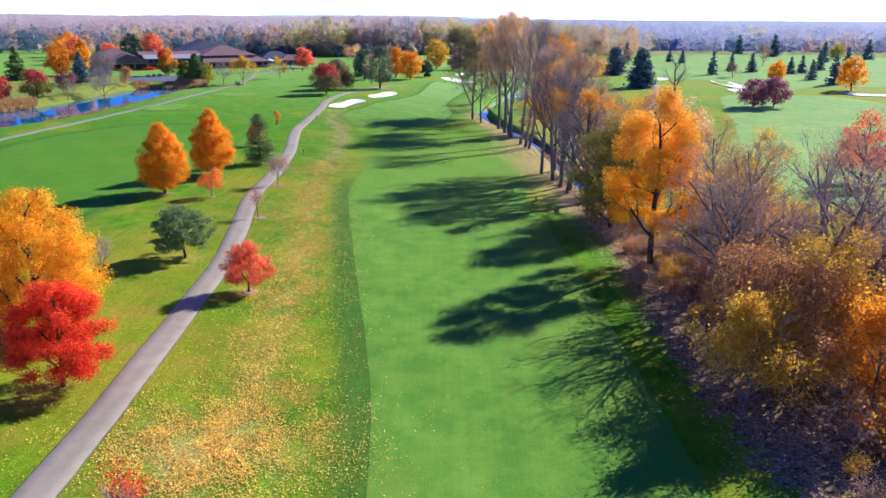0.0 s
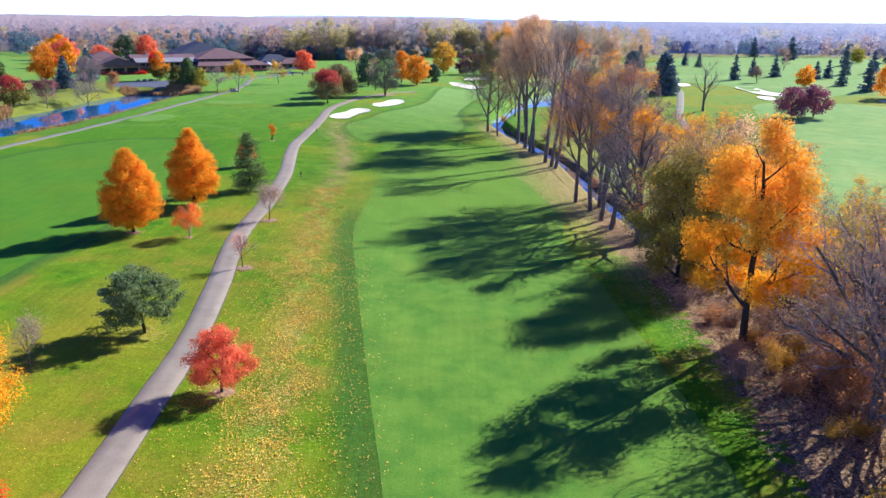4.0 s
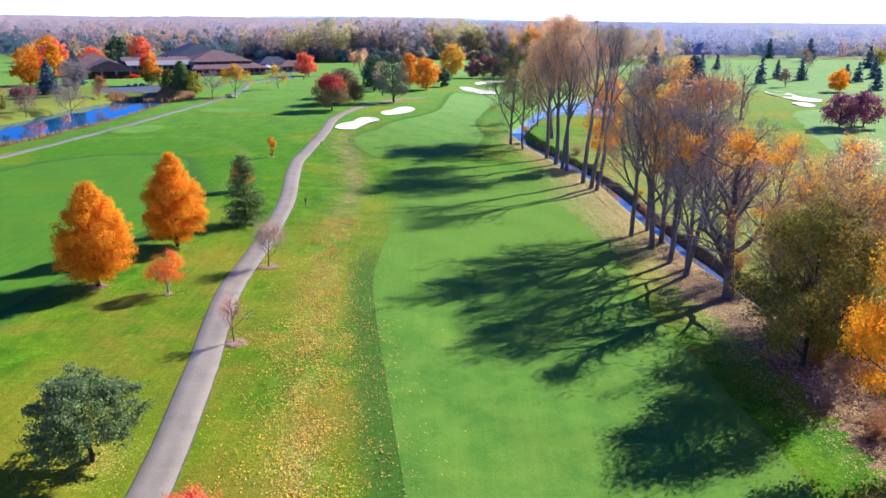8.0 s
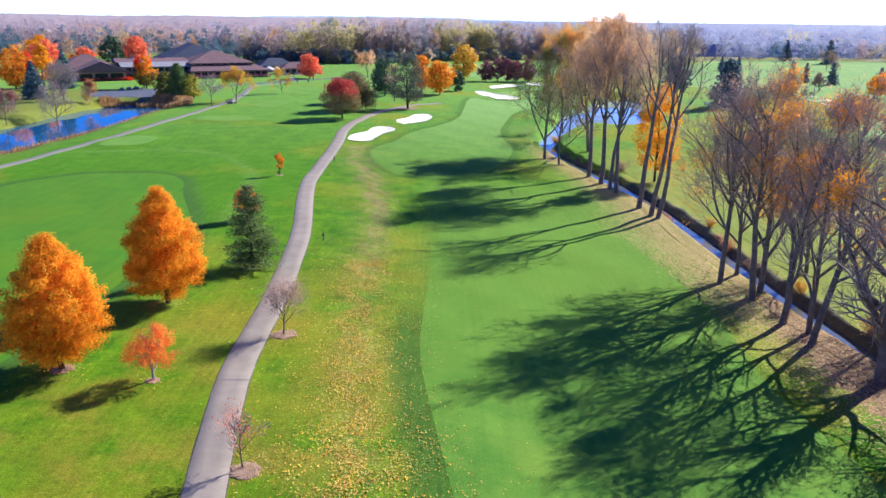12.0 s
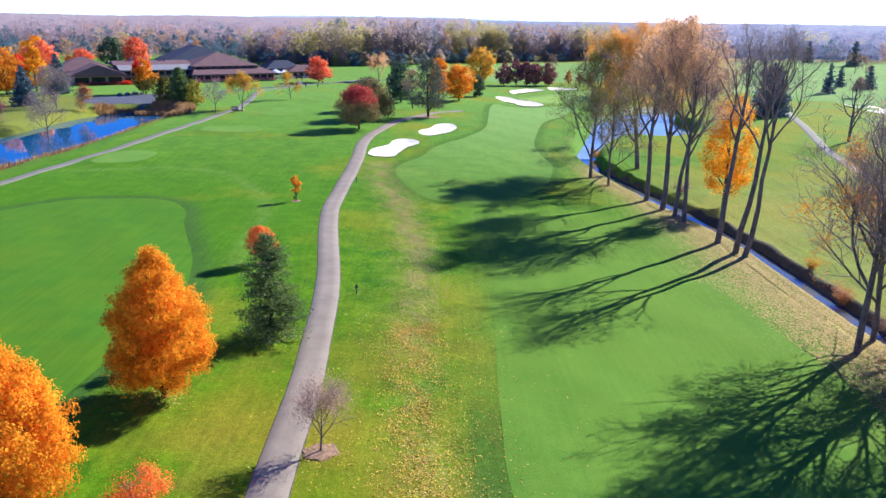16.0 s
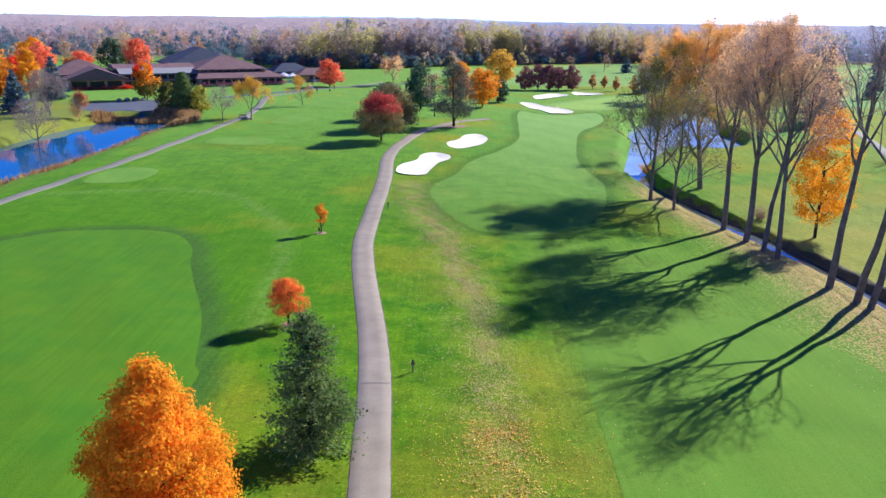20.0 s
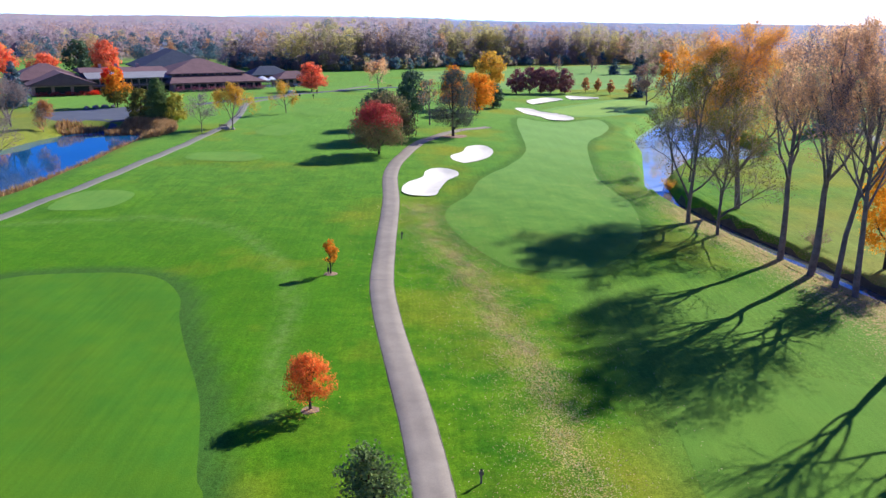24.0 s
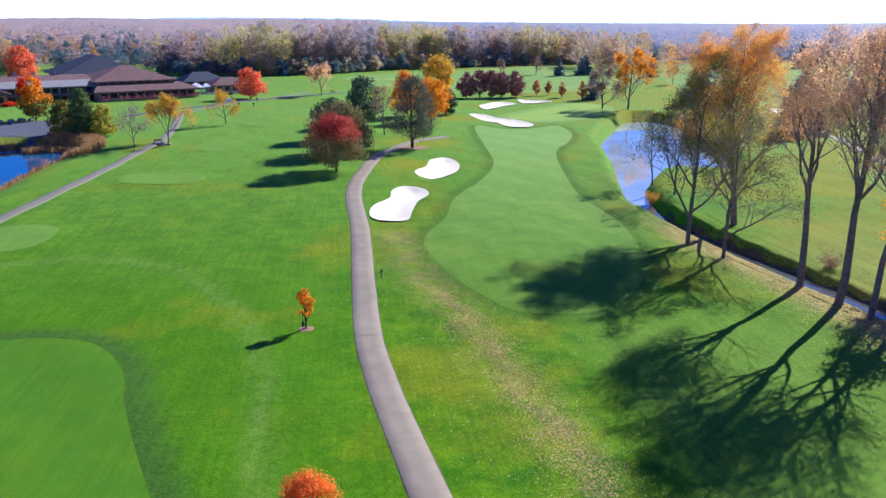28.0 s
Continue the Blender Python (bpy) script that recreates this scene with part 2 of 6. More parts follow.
def pooled(name, deep, rough=0.03):
    """Still water that mirrors the sky."""
    m, nt, b = nodes_of(name)
    pos = nt.nodes.new("ShaderNodeNewGeometry").outputs["Position"]
    nt.links.new(ramp(nt, noise_tex(nt, pos, 0.08), [(0.3, deep), (0.7, tuple(c * 1.6 for c in deep))]), b.inputs["Base Color"])
    b.inputs["Roughness"].default_value, b.inputs["IOR"].default_value = rough, 1.33
    b.inputs["Specular IOR Level"].default_value = 1.0
    bumped(nt, b, noise_tex(nt, pos, 1.6, 3, 0.5, (30, 1.0, 0.5)), 0.05, 0.05)
    return m


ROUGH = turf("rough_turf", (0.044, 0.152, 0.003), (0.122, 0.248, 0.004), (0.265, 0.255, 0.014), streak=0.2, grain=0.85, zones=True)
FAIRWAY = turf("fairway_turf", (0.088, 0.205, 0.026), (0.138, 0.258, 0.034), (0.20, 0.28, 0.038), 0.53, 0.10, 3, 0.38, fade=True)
LUSHWAY = turf("lush_fairway_turf", (0.066, 0.182, 0.013), (0.085, 0.200, 0.011), (0.11, 0.20, 0.010), 0.5, 0.16, 80, 0.25)
# distant mown turf, its base colour paled to imitate haze
PALEWAY = turf("haze_paled_turf", (0.175, 0.31, 0.085), (0.22, 0.35, 0.10), (0.31, 0.38, 0.11), 0.5, 0.1, 3, 0.3)
GREEN = turf("putting_turf", (0.25, 0.39, 0.085), (0.29, 0.42, 0.09), (0.34, 0.44, 0.10), 0.6, 0.05, 3, 0.2)
TEE = turf("tee_turf", (0.13, 0.265, 0.042), (0.155, 0.285, 0.046), (0.19, 0.29, 0.05), 0.55, 0.15, 3, 0.25)
MUD = mottled("bank_mud", [(0.07, 0.06, 0.035), (0.13, 0.12, 0.06)], 0.8, bump=0.8, distance=0.1)
ASPHALT = mottled("path_asphalt", [(0.232, 0.191, 0.156), (0.268, 0.223, 0.182), (0.305, 0.254, 0.206)], 0.5, fine=20, bump=0.3, distance=0.01, grain=0.2)
WORN = mottled("worn_path_asphalt", [(0.17, 0.165, 0.14), (0.22, 0.205, 0.17), (0.19, 0.19, 0.14)], 0.5, fine=20, bump=0.3, distance=0.01, grain=0.2)
SEAM = mottled("asphalt_seam", [(0.16, 0.14, 0.14), (0.22, 0.19, 0.19)], 2.0)
LOT = mottled("parking_asphalt", [(0.075, 0.085, 0.12), (0.105, 0.115, 0.15)], 0.2, fine=20, bump=0.2, distance=0.01, grain=0.2)
SAND = mottled("bunker_sand", [(0.78, 0.71, 0.57), (0.85, 0.78, 0.65), (0.81, 0.74, 0.60)], 0.6, fine=10, bump=0.5, distance=0.04, grain=0.12)
MULCH = mottled("mulch", [(0.17, 0.11, 0.06), (0.30, 0.19, 0.12), (0.44, 0.29, 0.20)], 2.0, fine=6, bump=0.9, distance=0.05)
# base blue stands in for part of the mirrored sky
WATER = pooled("pond_water", (0.010, 0.07, 0.18))
# the bright sky's reflection is put into this pale base colour
PALEWATER = pooled("sky_pale_water", (0.24, 0.30, 0.37), 0.03)
CREEK = pooled("creek_water", (0.07, 0.08, 0.09), 0.03)
BARK = mottled("grey_bark", [(0.09, 0.072, 0.064), (0.15, 0.122, 0.108), (0.21, 0.172, 0.152)], 1.2, fine=6, bump=0.8, distance=0.05, world_space=False)
TWIG = mottled("twig_bark", [(0.27, 0.205, 0.19), (0.40, 0.31, 0.285)], 1.5, fine=6, bump=0.3, world_space=False)
RUSTTWIG = mottled("rusty_twig_bark", [(0.32, 0.20, 0.15), (0.46, 0.30, 0.23)], 1.5, fine=6, bump=0.3, world_space=False)
DARKBARK = mottled("dark_bark", [(0.03, 0.024, 0.02), (0.06, 0.048, 0.04)], 1.5, fine=6, bump=0.8, distance=0.04, world_space=False)

ORANGE = leafy("orange_leaves", [(0.88, 0.32, 0.010), (0.92, 0.42, 0.014), (0.94, 0.52, 0.025), (0.84, 0.25, 0.010)], 0.45, 0.9)
FLAME = leafy("flame_orange_leaves", [(0.90, 0.22, 0.04), (0.92, 0.28, 0.05), (0.88, 0.34, 0.07), (0.88, 0.18, 0.04)])
GOLD = leafy("golden_leaves", [(0.86, 0.38, 0.008), (0.90, 0.46, 0.012), (0.92, 0.53, 0.025), (0.82, 0.32, 0.008)])
RED = leafy("scarlet_leaves", [(0.82, 0.05, 0.02), (0.88, 0.08, 0.025), (0.88, 0.13, 0.04), (0.70, 0.035, 0.02)])
CORAL = leafy("coral_leaves", [(0.90, 0.18, 0.08), (0.92, 0.26, 0.12), (0.88, 0.36, 0.18), (0.85, 0.12, 0.06)])
AMBER = leafy("amber_leaves", [(0.78, 0.29, 0.02), (0.87, 0.40, 0.03), (0.74, 0.33, 0.03)], 0.58)
CRIMSON = leafy("crimson_leaves", [(0.60, 0.06, 0.07), (0.72, 0.10, 0.10), (0.50, 0.07, 0.06), (0.36, 0.16, 0.06)], 0.3)
MAROON = leafy("maroon_leaves", [(0.26, 0.09, 0.10), (0.34, 0.13, 0.14), (0.38, 0.17, 0.15)], 0.3)
PURPLE = leafy("plum_leaves", [(0.32, 0.08, 0.15), (0.46, 0.14, 0.2), (0.40, 0.18, 0.22)], 0.3)
OLIVE = leafy("olive_leaves", [(0.15, 0.15, 0.03), (0.22, 0.21, 0.04), (0.33, 0.27, 0.05), (0.12, 0.13, 0.03)], 0.25)
OLIVEGOLD = leafy("olive_gold_leaves", [(0.22, 0.20, 0.04), (0.31, 0.27, 0.05), (0.44, 0.34, 0.06), (0.18, 0.18, 0.04)], 0.42, 0.9)
BROWNGOLD = leafy("brown_gold_leaves", [(0.40, 0.25, 0.08), (0.50, 0.31, 0.09), (0.58, 0.35, 0.09), (0.34, 0.23, 0.09)], 0.5, 0.9)
PINKTWIG = leafy("pinkish_twig_ends", [(0.52, 0.34, 0.26), (0.60, 0.41, 0.32), (0.46, 0.30, 0.24)], 0.35)
TWIGGY = leafy("fine_twigs", [(0.30, 0.235, 0.225), (0.36, 0.28, 0.26), (0.25, 0.2, 0.2)], 0.25)
BROWNL = leafy("russet_leaves", [(0.46, 0.21, 0.10), (0.60, 0.29, 0.12), (0.68, 0.33, 0.11), (0.38, 0.20, 0.12)], 0.55)
RUSSET = leafy("russet_brown_leaves", [(0.72, 0.45, 0.23), (0.80, 0.49, 0.24), (0.64, 0.42, 0.27), (0.76, 0.46, 0.29)], 0.72)
GOLDORANGE = leafy("golden_orange_leaves", [(0.92, 0.45, 0.03), (0.94, 0.51, 0.035), (0.95, 0.56, 0.05), (0.92, 0.42, 0.03)], 0.45, 0.5)
FARGOLD = leafy("old_gold_leaves", [(0.78, 0.47, 0.05), (0.84, 0.55, 0.07), (0.72, 0.45, 0.06)], 0.42)
DRYLEAF = leafy("withered_leaves", [(0.36, 0.235, 0.17), (0.44, 0.29, 0.20), (0.30, 0.20, 0.16), (0.40, 0.28, 0.22)], 0.35)
DULLGOLD = leafy("dull_golden_leaves", [(0.64, 0.37, 0.045), (0.72, 0.44, 0.055), (0.56, 0.33, 0.045)], 0.58)
YELGREEN = leafy("yellow_green_leaves", [(0.40, 0.36, 0.05), (0.55, 0.45, 0.06), (0.30, 0.30, 0.05)], 0.35)
BRONZE = leafy("bronze_green_leaves", [(0.12, 0.14, 0.105), (0.15, 0.165, 0.12), (0.11, 0.135, 0.11), (0.18, 0.165, 0.11)], 0.3)
RUSTOLIVE = leafy("rust_and_olive_leaves", [(0.30, 0.18, 0.09), (0.22, 0.25, 0.09), (0.34, 0.22, 0.11), (0.19, 0.24, 0.09)], 0.35, 1.0)
OLDGOLD = leafy("thin_amber_gold_leaves", [(0.78, 0.40, 0.06), (0.84, 0.47, 0.08), (0.76, 0.36, 0.11), (0.80, 0.42, 0.14)], 0.55)
NEEDLE = leafy("pine_needles", [(0.12, 0.185, 0.06), (0.17, 0.245, 0.08), (0.23, 0.305, 0.11)], 0.35)
GREYPINE = leafy("grey_green_needles", [(0.14, 0.21, 0.085), (0.21, 0.29, 0.12), (0.29, 0.37, 0.165)], 0.42, 1.0)
# blue-green needles, their colour pushed bluer to imitate haze
SPRUCE = leafy("hazed_spruce_needles", [(0.10, 0.165, 0.21), (0.13, 0.20, 0.24), (0.16, 0.23, 0.26)], 0.25)
DEEPGREEN = leafy("dark_green_leaves", [(0.07, 0.12, 0.07), (0.10, 0.16, 0.09), (0.13, 0.19, 0.10)], 0.2)
# far canopies: base colours paled and blued to imitate haze over twigs and leaves
FARBROWN = leafy("hazed_twiggy_canopy", [(0.47, 0.365, 0.32), (0.51, 0.39, 0.33), (0.43, 0.34, 0.33)], 0.7, 0.6)
FARGREY = leafy("hazed_grey_canopy", [(0.37, 0.32, 0.38), (0.40, 0.34, 0.38), (0.34, 0.30, 0.37)], 0.7, 0.6)
FARBLUE = leafy("hazed_blue_canopy", [(0.28, 0.305, 0.45), (0.30, 0.32, 0.46), (0.32, 0.33, 0.45)], 0.64, 0.8)
FARMAUVE = leafy("hazed_mauve_canopy", [(0.40, 0.31, 0.335), (0.43, 0.325, 0.335), (0.38, 0.31, 0.345)], 0.7, 0.5)
FAROLIVE = leafy("hazed_olive_canopy", [(0.42, 0.385, 0.20), (0.47, 0.42, 0.21), (0.44, 0.40, 0.21)], 0.64, 0.8)
FARYELLOW = leafy("hazed_yellow_canopy", [(0.55, 0.48, 0.20), (0.60, 0.51, 0.21), (0.53, 0.46, 0.20)], 0.64, 0.8)
FARGREEN = leafy("hazed_evergreen_canopy", [(0.12, 0.20, 0.26), (0.16, 0.24, 0.29), (0.14, 0.22, 0.27)], 0.4)
FARAMBER = leafy("hazed_amber_canopy", [(0.60, 0.37, 0.22), (0.62, 0.40, 0.24), (0.56, 0.35, 0.23)], 0.5, 0.8)
FALLEN = leafy("fallen_leaves", [(0.88, 0.52, 0.04), (0.92, 0.64, 0.10), (0.84, 0.40, 0.03), (0.88, 0.66, 0.22), (0.66, 0.28, 0.04)], 0.15, 1.0)
PALELEAF = leafy("pale_fallen_leaves", [(0.62, 0.45, 0.28), (0.72, 0.57, 0.38), (0.44, 0.27, 0.14), (0.64, 0.41, 0.18)], 0.15, 1.0)
REED = leafy("dry_reeds", [(0.45, 0.28, 0.12), (0.55, 0.37, 0.17), (0.38, 0.22, 0.09)], 0.3)

ROOF = mottled("brown_shingle", [(0.14, 0.08, 0.085), (0.175, 0.10, 0.105), (0.20, 0.115, 0.115)], 0.5, fine=12, bump=0.5, distance=0.03)
SLATE = mottled("slate_shingle", [(0.045, 0.055, 0.09), (0.06, 0.072, 0.11)], 0.4, fine=12, bump=0.4, distance=0.03)
METALROOF = mottled("grey_roofing", [(0.24, 0.23, 0.25), (0.30, 0.29, 0.31)], 0.4, fine=10, bump=0.2, distance=0.02)
BRICK = mottled("brown_brick", [(0.36, 0.25, 0.235), (0.46, 0.33, 0.31)], 1.5, fine=8, bump=0.5, distance=0.02)
TIMBER = mottled("dark_timber", [(0.15, 0.11, 0.105), (0.21, 0.16, 0.15)], 1.5, bump=0.3)
PALEWALL = mottled("pale_siding", [(0.55, 0.53, 0.50), (0.66, 0.64, 0.60)], 0.8, bump=0.2)
CANVAS = mottled("white_canvas", [(0.74, 0.76, 0.80), (0.82, 0.83, 0.86)], 0.8, bump=0.15)
STONE = mottled("field_stone", [(0.24, 0.21, 0.18), (0.38, 0.34, 0.29)], 1.0, bump=0.7, distance=0.05)
BLACK = mottled("black_rubber", [(0.018, 0.018, 0.02), (0.03, 0.03, 0.032)], 3.0, bump=0.1)
glass_mat, gnt, gb = nodes_of("window_glass")
gb.inputs["Base Color"].default_value = (0.03, 0.035, 0.045, 1)
gb.inputs["Roughness"].default_value, gb.inputs["Metallic"].default_value = 0.08, 0.0
gb.inputs["Specular IOR Level"].default_value = 0.12
# the ridge backdrop glows: its haze is put into a blue emission
hz_mat, hnt, hb = nodes_of("ridge_haze_glow")
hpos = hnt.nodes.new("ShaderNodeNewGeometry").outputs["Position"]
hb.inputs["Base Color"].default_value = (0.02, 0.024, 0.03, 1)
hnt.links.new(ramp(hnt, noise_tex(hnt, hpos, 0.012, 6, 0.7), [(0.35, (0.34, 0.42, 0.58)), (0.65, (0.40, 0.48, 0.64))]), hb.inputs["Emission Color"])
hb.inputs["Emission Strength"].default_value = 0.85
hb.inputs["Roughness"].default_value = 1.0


# ---- mesh helpers ----
def mesh_of(name, verts, faces, mat):
    """A mesh from vertex rows and equal-sided faces."""
    v, f = np.asarray(verts, np.float32).reshape(-1, 3), np.asarray(faces, np.int32)
    me = bpy.data.meshes.new(name)
    k = f.shape[1]
    me.vertices.add(len(v))
    me.vertices.foreach_set("co", v.ravel())
    me.loops.add(f.size)
    me.loops.foreach_set("vertex_index", f.ravel())
    me.polygons.add(len(f))
    me.polygons.foreach_set("loop_start", np.arange(0, f.size, k, dtype=np.int32))
    me.update(calc_edges=True)
    me.validate()
    me.materials.append(mat)
    return me


def smooth(me):
    me.polygons.foreach_set("use_smooth", np.ones(len(me.polygons), bool))
    return me


def part(name, data, mat, parent, label=""):
    """Links a bmesh or a mesh as one object under its thing."""
    if isinstance(data, bmesh.types.BMesh):
        me = bpy.data.meshes.new(name)
        data.to_mesh(me)
        data.free()
        me.materials.append(mat)
        data = me
    ob = new(name, data)
    ob.parent = parent
    if label:
        ob["label"] = label
    return ob


def thing(name, label, category, group="", at=None):
    ob = new(name)
    ob.empty_display_size = 0.5
    if at is not None:
        ob.matrix_world = at
    return tagged(ob, label, category, group)


def bm_box(bm, lo, hi, bevel=0.0):
    r = bmesh.ops.create_cube(bm, size=1.0)
    c = [(a + b) / 2 for a, b in zip(lo, hi)]
    s = [b - a for a, b in zip(lo, hi)]
    bmesh.ops.scale(bm, vec=s, verts=r["verts"])
    bmesh.ops.translate(bm, vec=c, verts=r["verts"])
    if bevel:
        edges = list({e for v in r["verts"] for e in v.link_edges})
        bmesh.ops.bevel(bm, geom=edges, offset=bevel, segments=2, affect="EDGES")
    return bm


def box(lo, hi, bevel=0.0):
    return bm_box(bmesh.new(), lo, hi, bevel)


def bm_tube(bm, p, q, r0, r1, sides=8):
    p, q = Vector(p), Vector(q)
    m = Matrix.Translation((p + q) / 2) @ (q - p).to_track_quat("Z", "Y").to_matrix().to_4x4()
    bmesh.ops.create_cone(bm, cap_ends=True, segments=sides, radius1=r0, radius2=r1, depth=(q - p).length, matrix=m)
    return bm


def smoothstep(t):
    t = np.clip(t, 0.0, 1.0)
    return t * t * (3 - 2 * t)


def curve_through(points, closed=False, per=6):
    """Catmull-Rom through plan points."""
    p = np.array(points, float)
    n = len(p)
    out = []
    for i in range(n if closed else n - 1):
        a, b, c, d = (p[(i + k) % n] if closed else p[min(max(i + k, 0), n - 1)] for k in (-1, 0, 1, 2))
        for t in np.arange(per) / per:
            out.append(0.5 * (2 * b + (c - a) * t + (2 * a - 5 * b + 4 * c - d) * t * t + (3 * b - a - 3 * c + d) * t ** 3))
    if not closed:
        out.append(p[-1])
    return np.array(out)


def edge_distance(x, y, line, closed):
    best = np.full(x.shape, 1e9)
    ends = np.roll(line, -1, axis=0) if closed else line[1:]
    for a, b in zip(line, ends):
        d = b - a
        t = np.clip(((x - a[0]) * d[0] + (y - a[1]) * d[1]) / max(1e-9, d @ d), 0, 1)
        best = np.minimum(best, np.hypot(x - a[0] - t * d[0], y - a[1] - t * d[1]))
    return best


def inside(x, y, poly):
    """How far inside a closed outline, negative outside."""
    odd = np.zeros(x.shape, bool)
    for a, b in zip(poly, np.roll(poly, -1, axis=0)):
        hit = (a[1] > y) != (b[1] > y)
        odd ^= hit & (x < (b[0] - a[0]) * (y - a[1]) / (b[1] - a[1] + 1e-12) + a[0])
    d = edge_distance(x, y, poly, True)
    return np.where(odd, d, -d)


def grown(poly, by):
    """An outline pushed outward by so many metres."""
    p = np.array(poly)
    t = np.roll(p, -1, axis=0) - np.roll(p, 1, axis=0)
    nrm = np.stack([t[:, 1], -t[:, 0]], 1) / (np.linalg.norm(t, axis=1)[:, None] + 1e-9)
    area = np.sum(p[:, 0] * np.roll(p[:, 1], -1) - np.roll(p[:, 0], -1) * p[:, 1])
    return p + nrm * by * (1 if area > 0 else -1)


# ---- the plan ----
CART_PATH = curve_through([(-24, -40), (-23.6, 0), (-23.2, 30), (-23.3, 43), (-23.3, 48), (-23.5, 55.5), (-23.9, 66), (-24.6, 80.5), (-26.3, 95), (-28.0, 106), (-29.3, 117), (-29.6, 131.6), (-30.2, 141), (-30.8, 150), (-31.8, 159), (-33.6, 171), (-35.0, 181), (-35.8, 190), (-36.0, 204), (-36.0, 216), (-36.1, 227), (-36.8, 243), (-36.2, 255), (-33.6, 272), (-31.5, 282), (-27.5, 292), (-22, 302), (-14, 310)], per=10)
POND_PATH = curve_through([(-98, 150), (-94, 185), (-90.5, 205), (-88.0, 219), (-85.2, 234), (-82.7, 252), (-81.2, 272), (-80.3, 292), (-79.5, 305), (-82, 330), (-85.5, 357), (-81, 372), (-75.5, 387), (-69, 397), (-62, 407), (-52.7, 428)])
FAR_PATH = curve_through([(58, 190), (61, 215), (63.5, 233), (66.5, 250), (72.5, 270), (80, 295), (90, 330)])
CREEK_LINE = curve_through([(40, 0), (38, 30), (36, 55), (33, 75), (30, 95), (27, 115), (25.5, 130), (24.2, 145), (23.2, 165), (22.3, 181), (19.6, 198), (15.6, 216), (12.6, 232), (12.0, 246), (16, 262), (24, 276)])
CREEK_MAIN = CREEK_LINE[CREEK_LINE[:, 1] < 250]
BACK_POND = curve_through([(11.5, 250), (15.2, 269), (21.7, 294), (25, 312), (36, 336), (48, 358), (57, 362), (61, 348), (53, 322), (50, 309), (49.8, 292), (40, 274), (27, 274), (17.5, 264)], True)
LEFT_POND = curve_through([(-110, 309), (-116, 305), (-119.5, 290), (-121, 274), (-121, 259), (-122, 245), (-124, 233), (-130, 218), (-146, 196), (-135, 176), (-116, 180), (-106, 199), (-101, 215), (-97.6, 235), (-96, 252), (-96.5, 276), (-95.6, 290), (-98, 301)], True)
BUNKERS = [
    curve_through([(-34.6, 233.7), (-33.8, 238.3), (-31.2, 243), (-30.6, 248.1), (-28.4, 251.2), (-25.3, 249.2), (-24.9, 245), (-27, 240.3), (-28.3, 234.6), (-29.3, 230), (-31.9, 229.4), (-34.1, 230.6)], True),
    curve_through([(-25.4, 264.9), (-22.9, 269.4), (-21.4, 276.3), (-17.9, 279), (-16.2, 272.7), (-17.5, 265), (-20.3, 259.5), (-23.1, 257), (-25.1, 260)], True),
    curve_through([(-1.3, 357.5), (3.0, 358), (6, 350), (10.1, 346), (13.2, 335.4), (10.6, 329.4), (5.3, 330), (3.5, 337), (0.3, 343)], True),
    curve_through([(5.8, 382.6), (10.4, 391), (15.5, 396.3), (20.1, 390.2), (13.6, 381.3), (6.7, 372.3)], True),
    curve_through([(23.7, 404), (29, 402), (34.8, 397), (27.7, 391.6), (22.7, 391.9)], True),
    curve_through([(119, 349.8), (126, 350), (124.5, 330), (127, 319), (121, 309), (116.6, 315.5), (116.4, 333)], True),
    curve_through([(110.8, 305.8), (116, 308.5), (115.3, 297.8), (110.2, 293.6)], True),
    curve_through([(99.5, 366), (104, 366.6), (101.4, 354), (96.3, 350.6)], True),
    curve_through([(150, 296), (162, 290), (178, 288), (170, 281), (152, 284)], True),
]
TEES = [
    curve_through([(-76, 257), (-74.5, 263), (-66, 263), (-61.5, 257.7), (-64, 253.6), (-72.5, 254)], True),
    curve_through([(-70, 293), (-68, 304), (-63, 307), (-59.8, 300), (-61.7, 287.5), (-67.3, 286.6)], True),
    curve_through([(-84, 228), (-79, 229.5), (-75, 227), (-74.9, 221.5), (-78, 218), (-84, 218)], True),
    curve_through([(-65.4, 334), (-60.5, 344), (-55.5, 338), (-57.4, 326.6), (-62.8, 325)], True),
]
FAIRWAYS = [
    curve_through([(-3.2, -10), (-3.6, 20), (-4.7, 44.7), (-6.2, 58), (-8.5, 73), (-11.8, 95), (-14.8, 117), (-15.0, 128), (-14.6, 141), (-14.0, 155), (-11.5, 166), (-4, 170), (5, 168), (11, 160), (13.5, 146), (14.5, 132), (13, 116), (14, 98), (15, 78), (15.5, 55), (16, 20), (16, -10)], True),
    curve_through([(-20.5, 195.5), (-14, 195), (-7, 201), (-1, 213), (2.2, 230), (1.2, 239), (0.8, 249), (2.6, 263), (7.4, 288), (14.4, 303), (19, 317), (19, 332), (10, 326), (2, 326), (-3, 332), (-5.5, 318), (-7.2, 294), (-9.2, 273), (-14.6, 256.5), (-20.9, 243), (-23.8, 231.5), (-27.6, 222), (-27.9, 214.5), (-26, 206), (-23.2, 199.2)], True),
    curve_through([(-44.3, 148), (-45.4, 153), (-47.8, 162.4), (-51.6, 172), (-54, 178.5), (-56, 185), (-60.4, 190.6), (-68, 191.8), (-75, 190), (-81, 184), (-86, 172), (-89, 150), (-87, 120), (-80, 92), (-70, 70), (-60, 62), (-52, 80), (-48.5, 105), (-46.5, 128)], True),
    curve_through([(62, 120), (60, 160), (78, 205), (90, 250), (105, 285), (140, 280), (150, 240), (140, 190), (120, 140), (90, 110)], True),
]
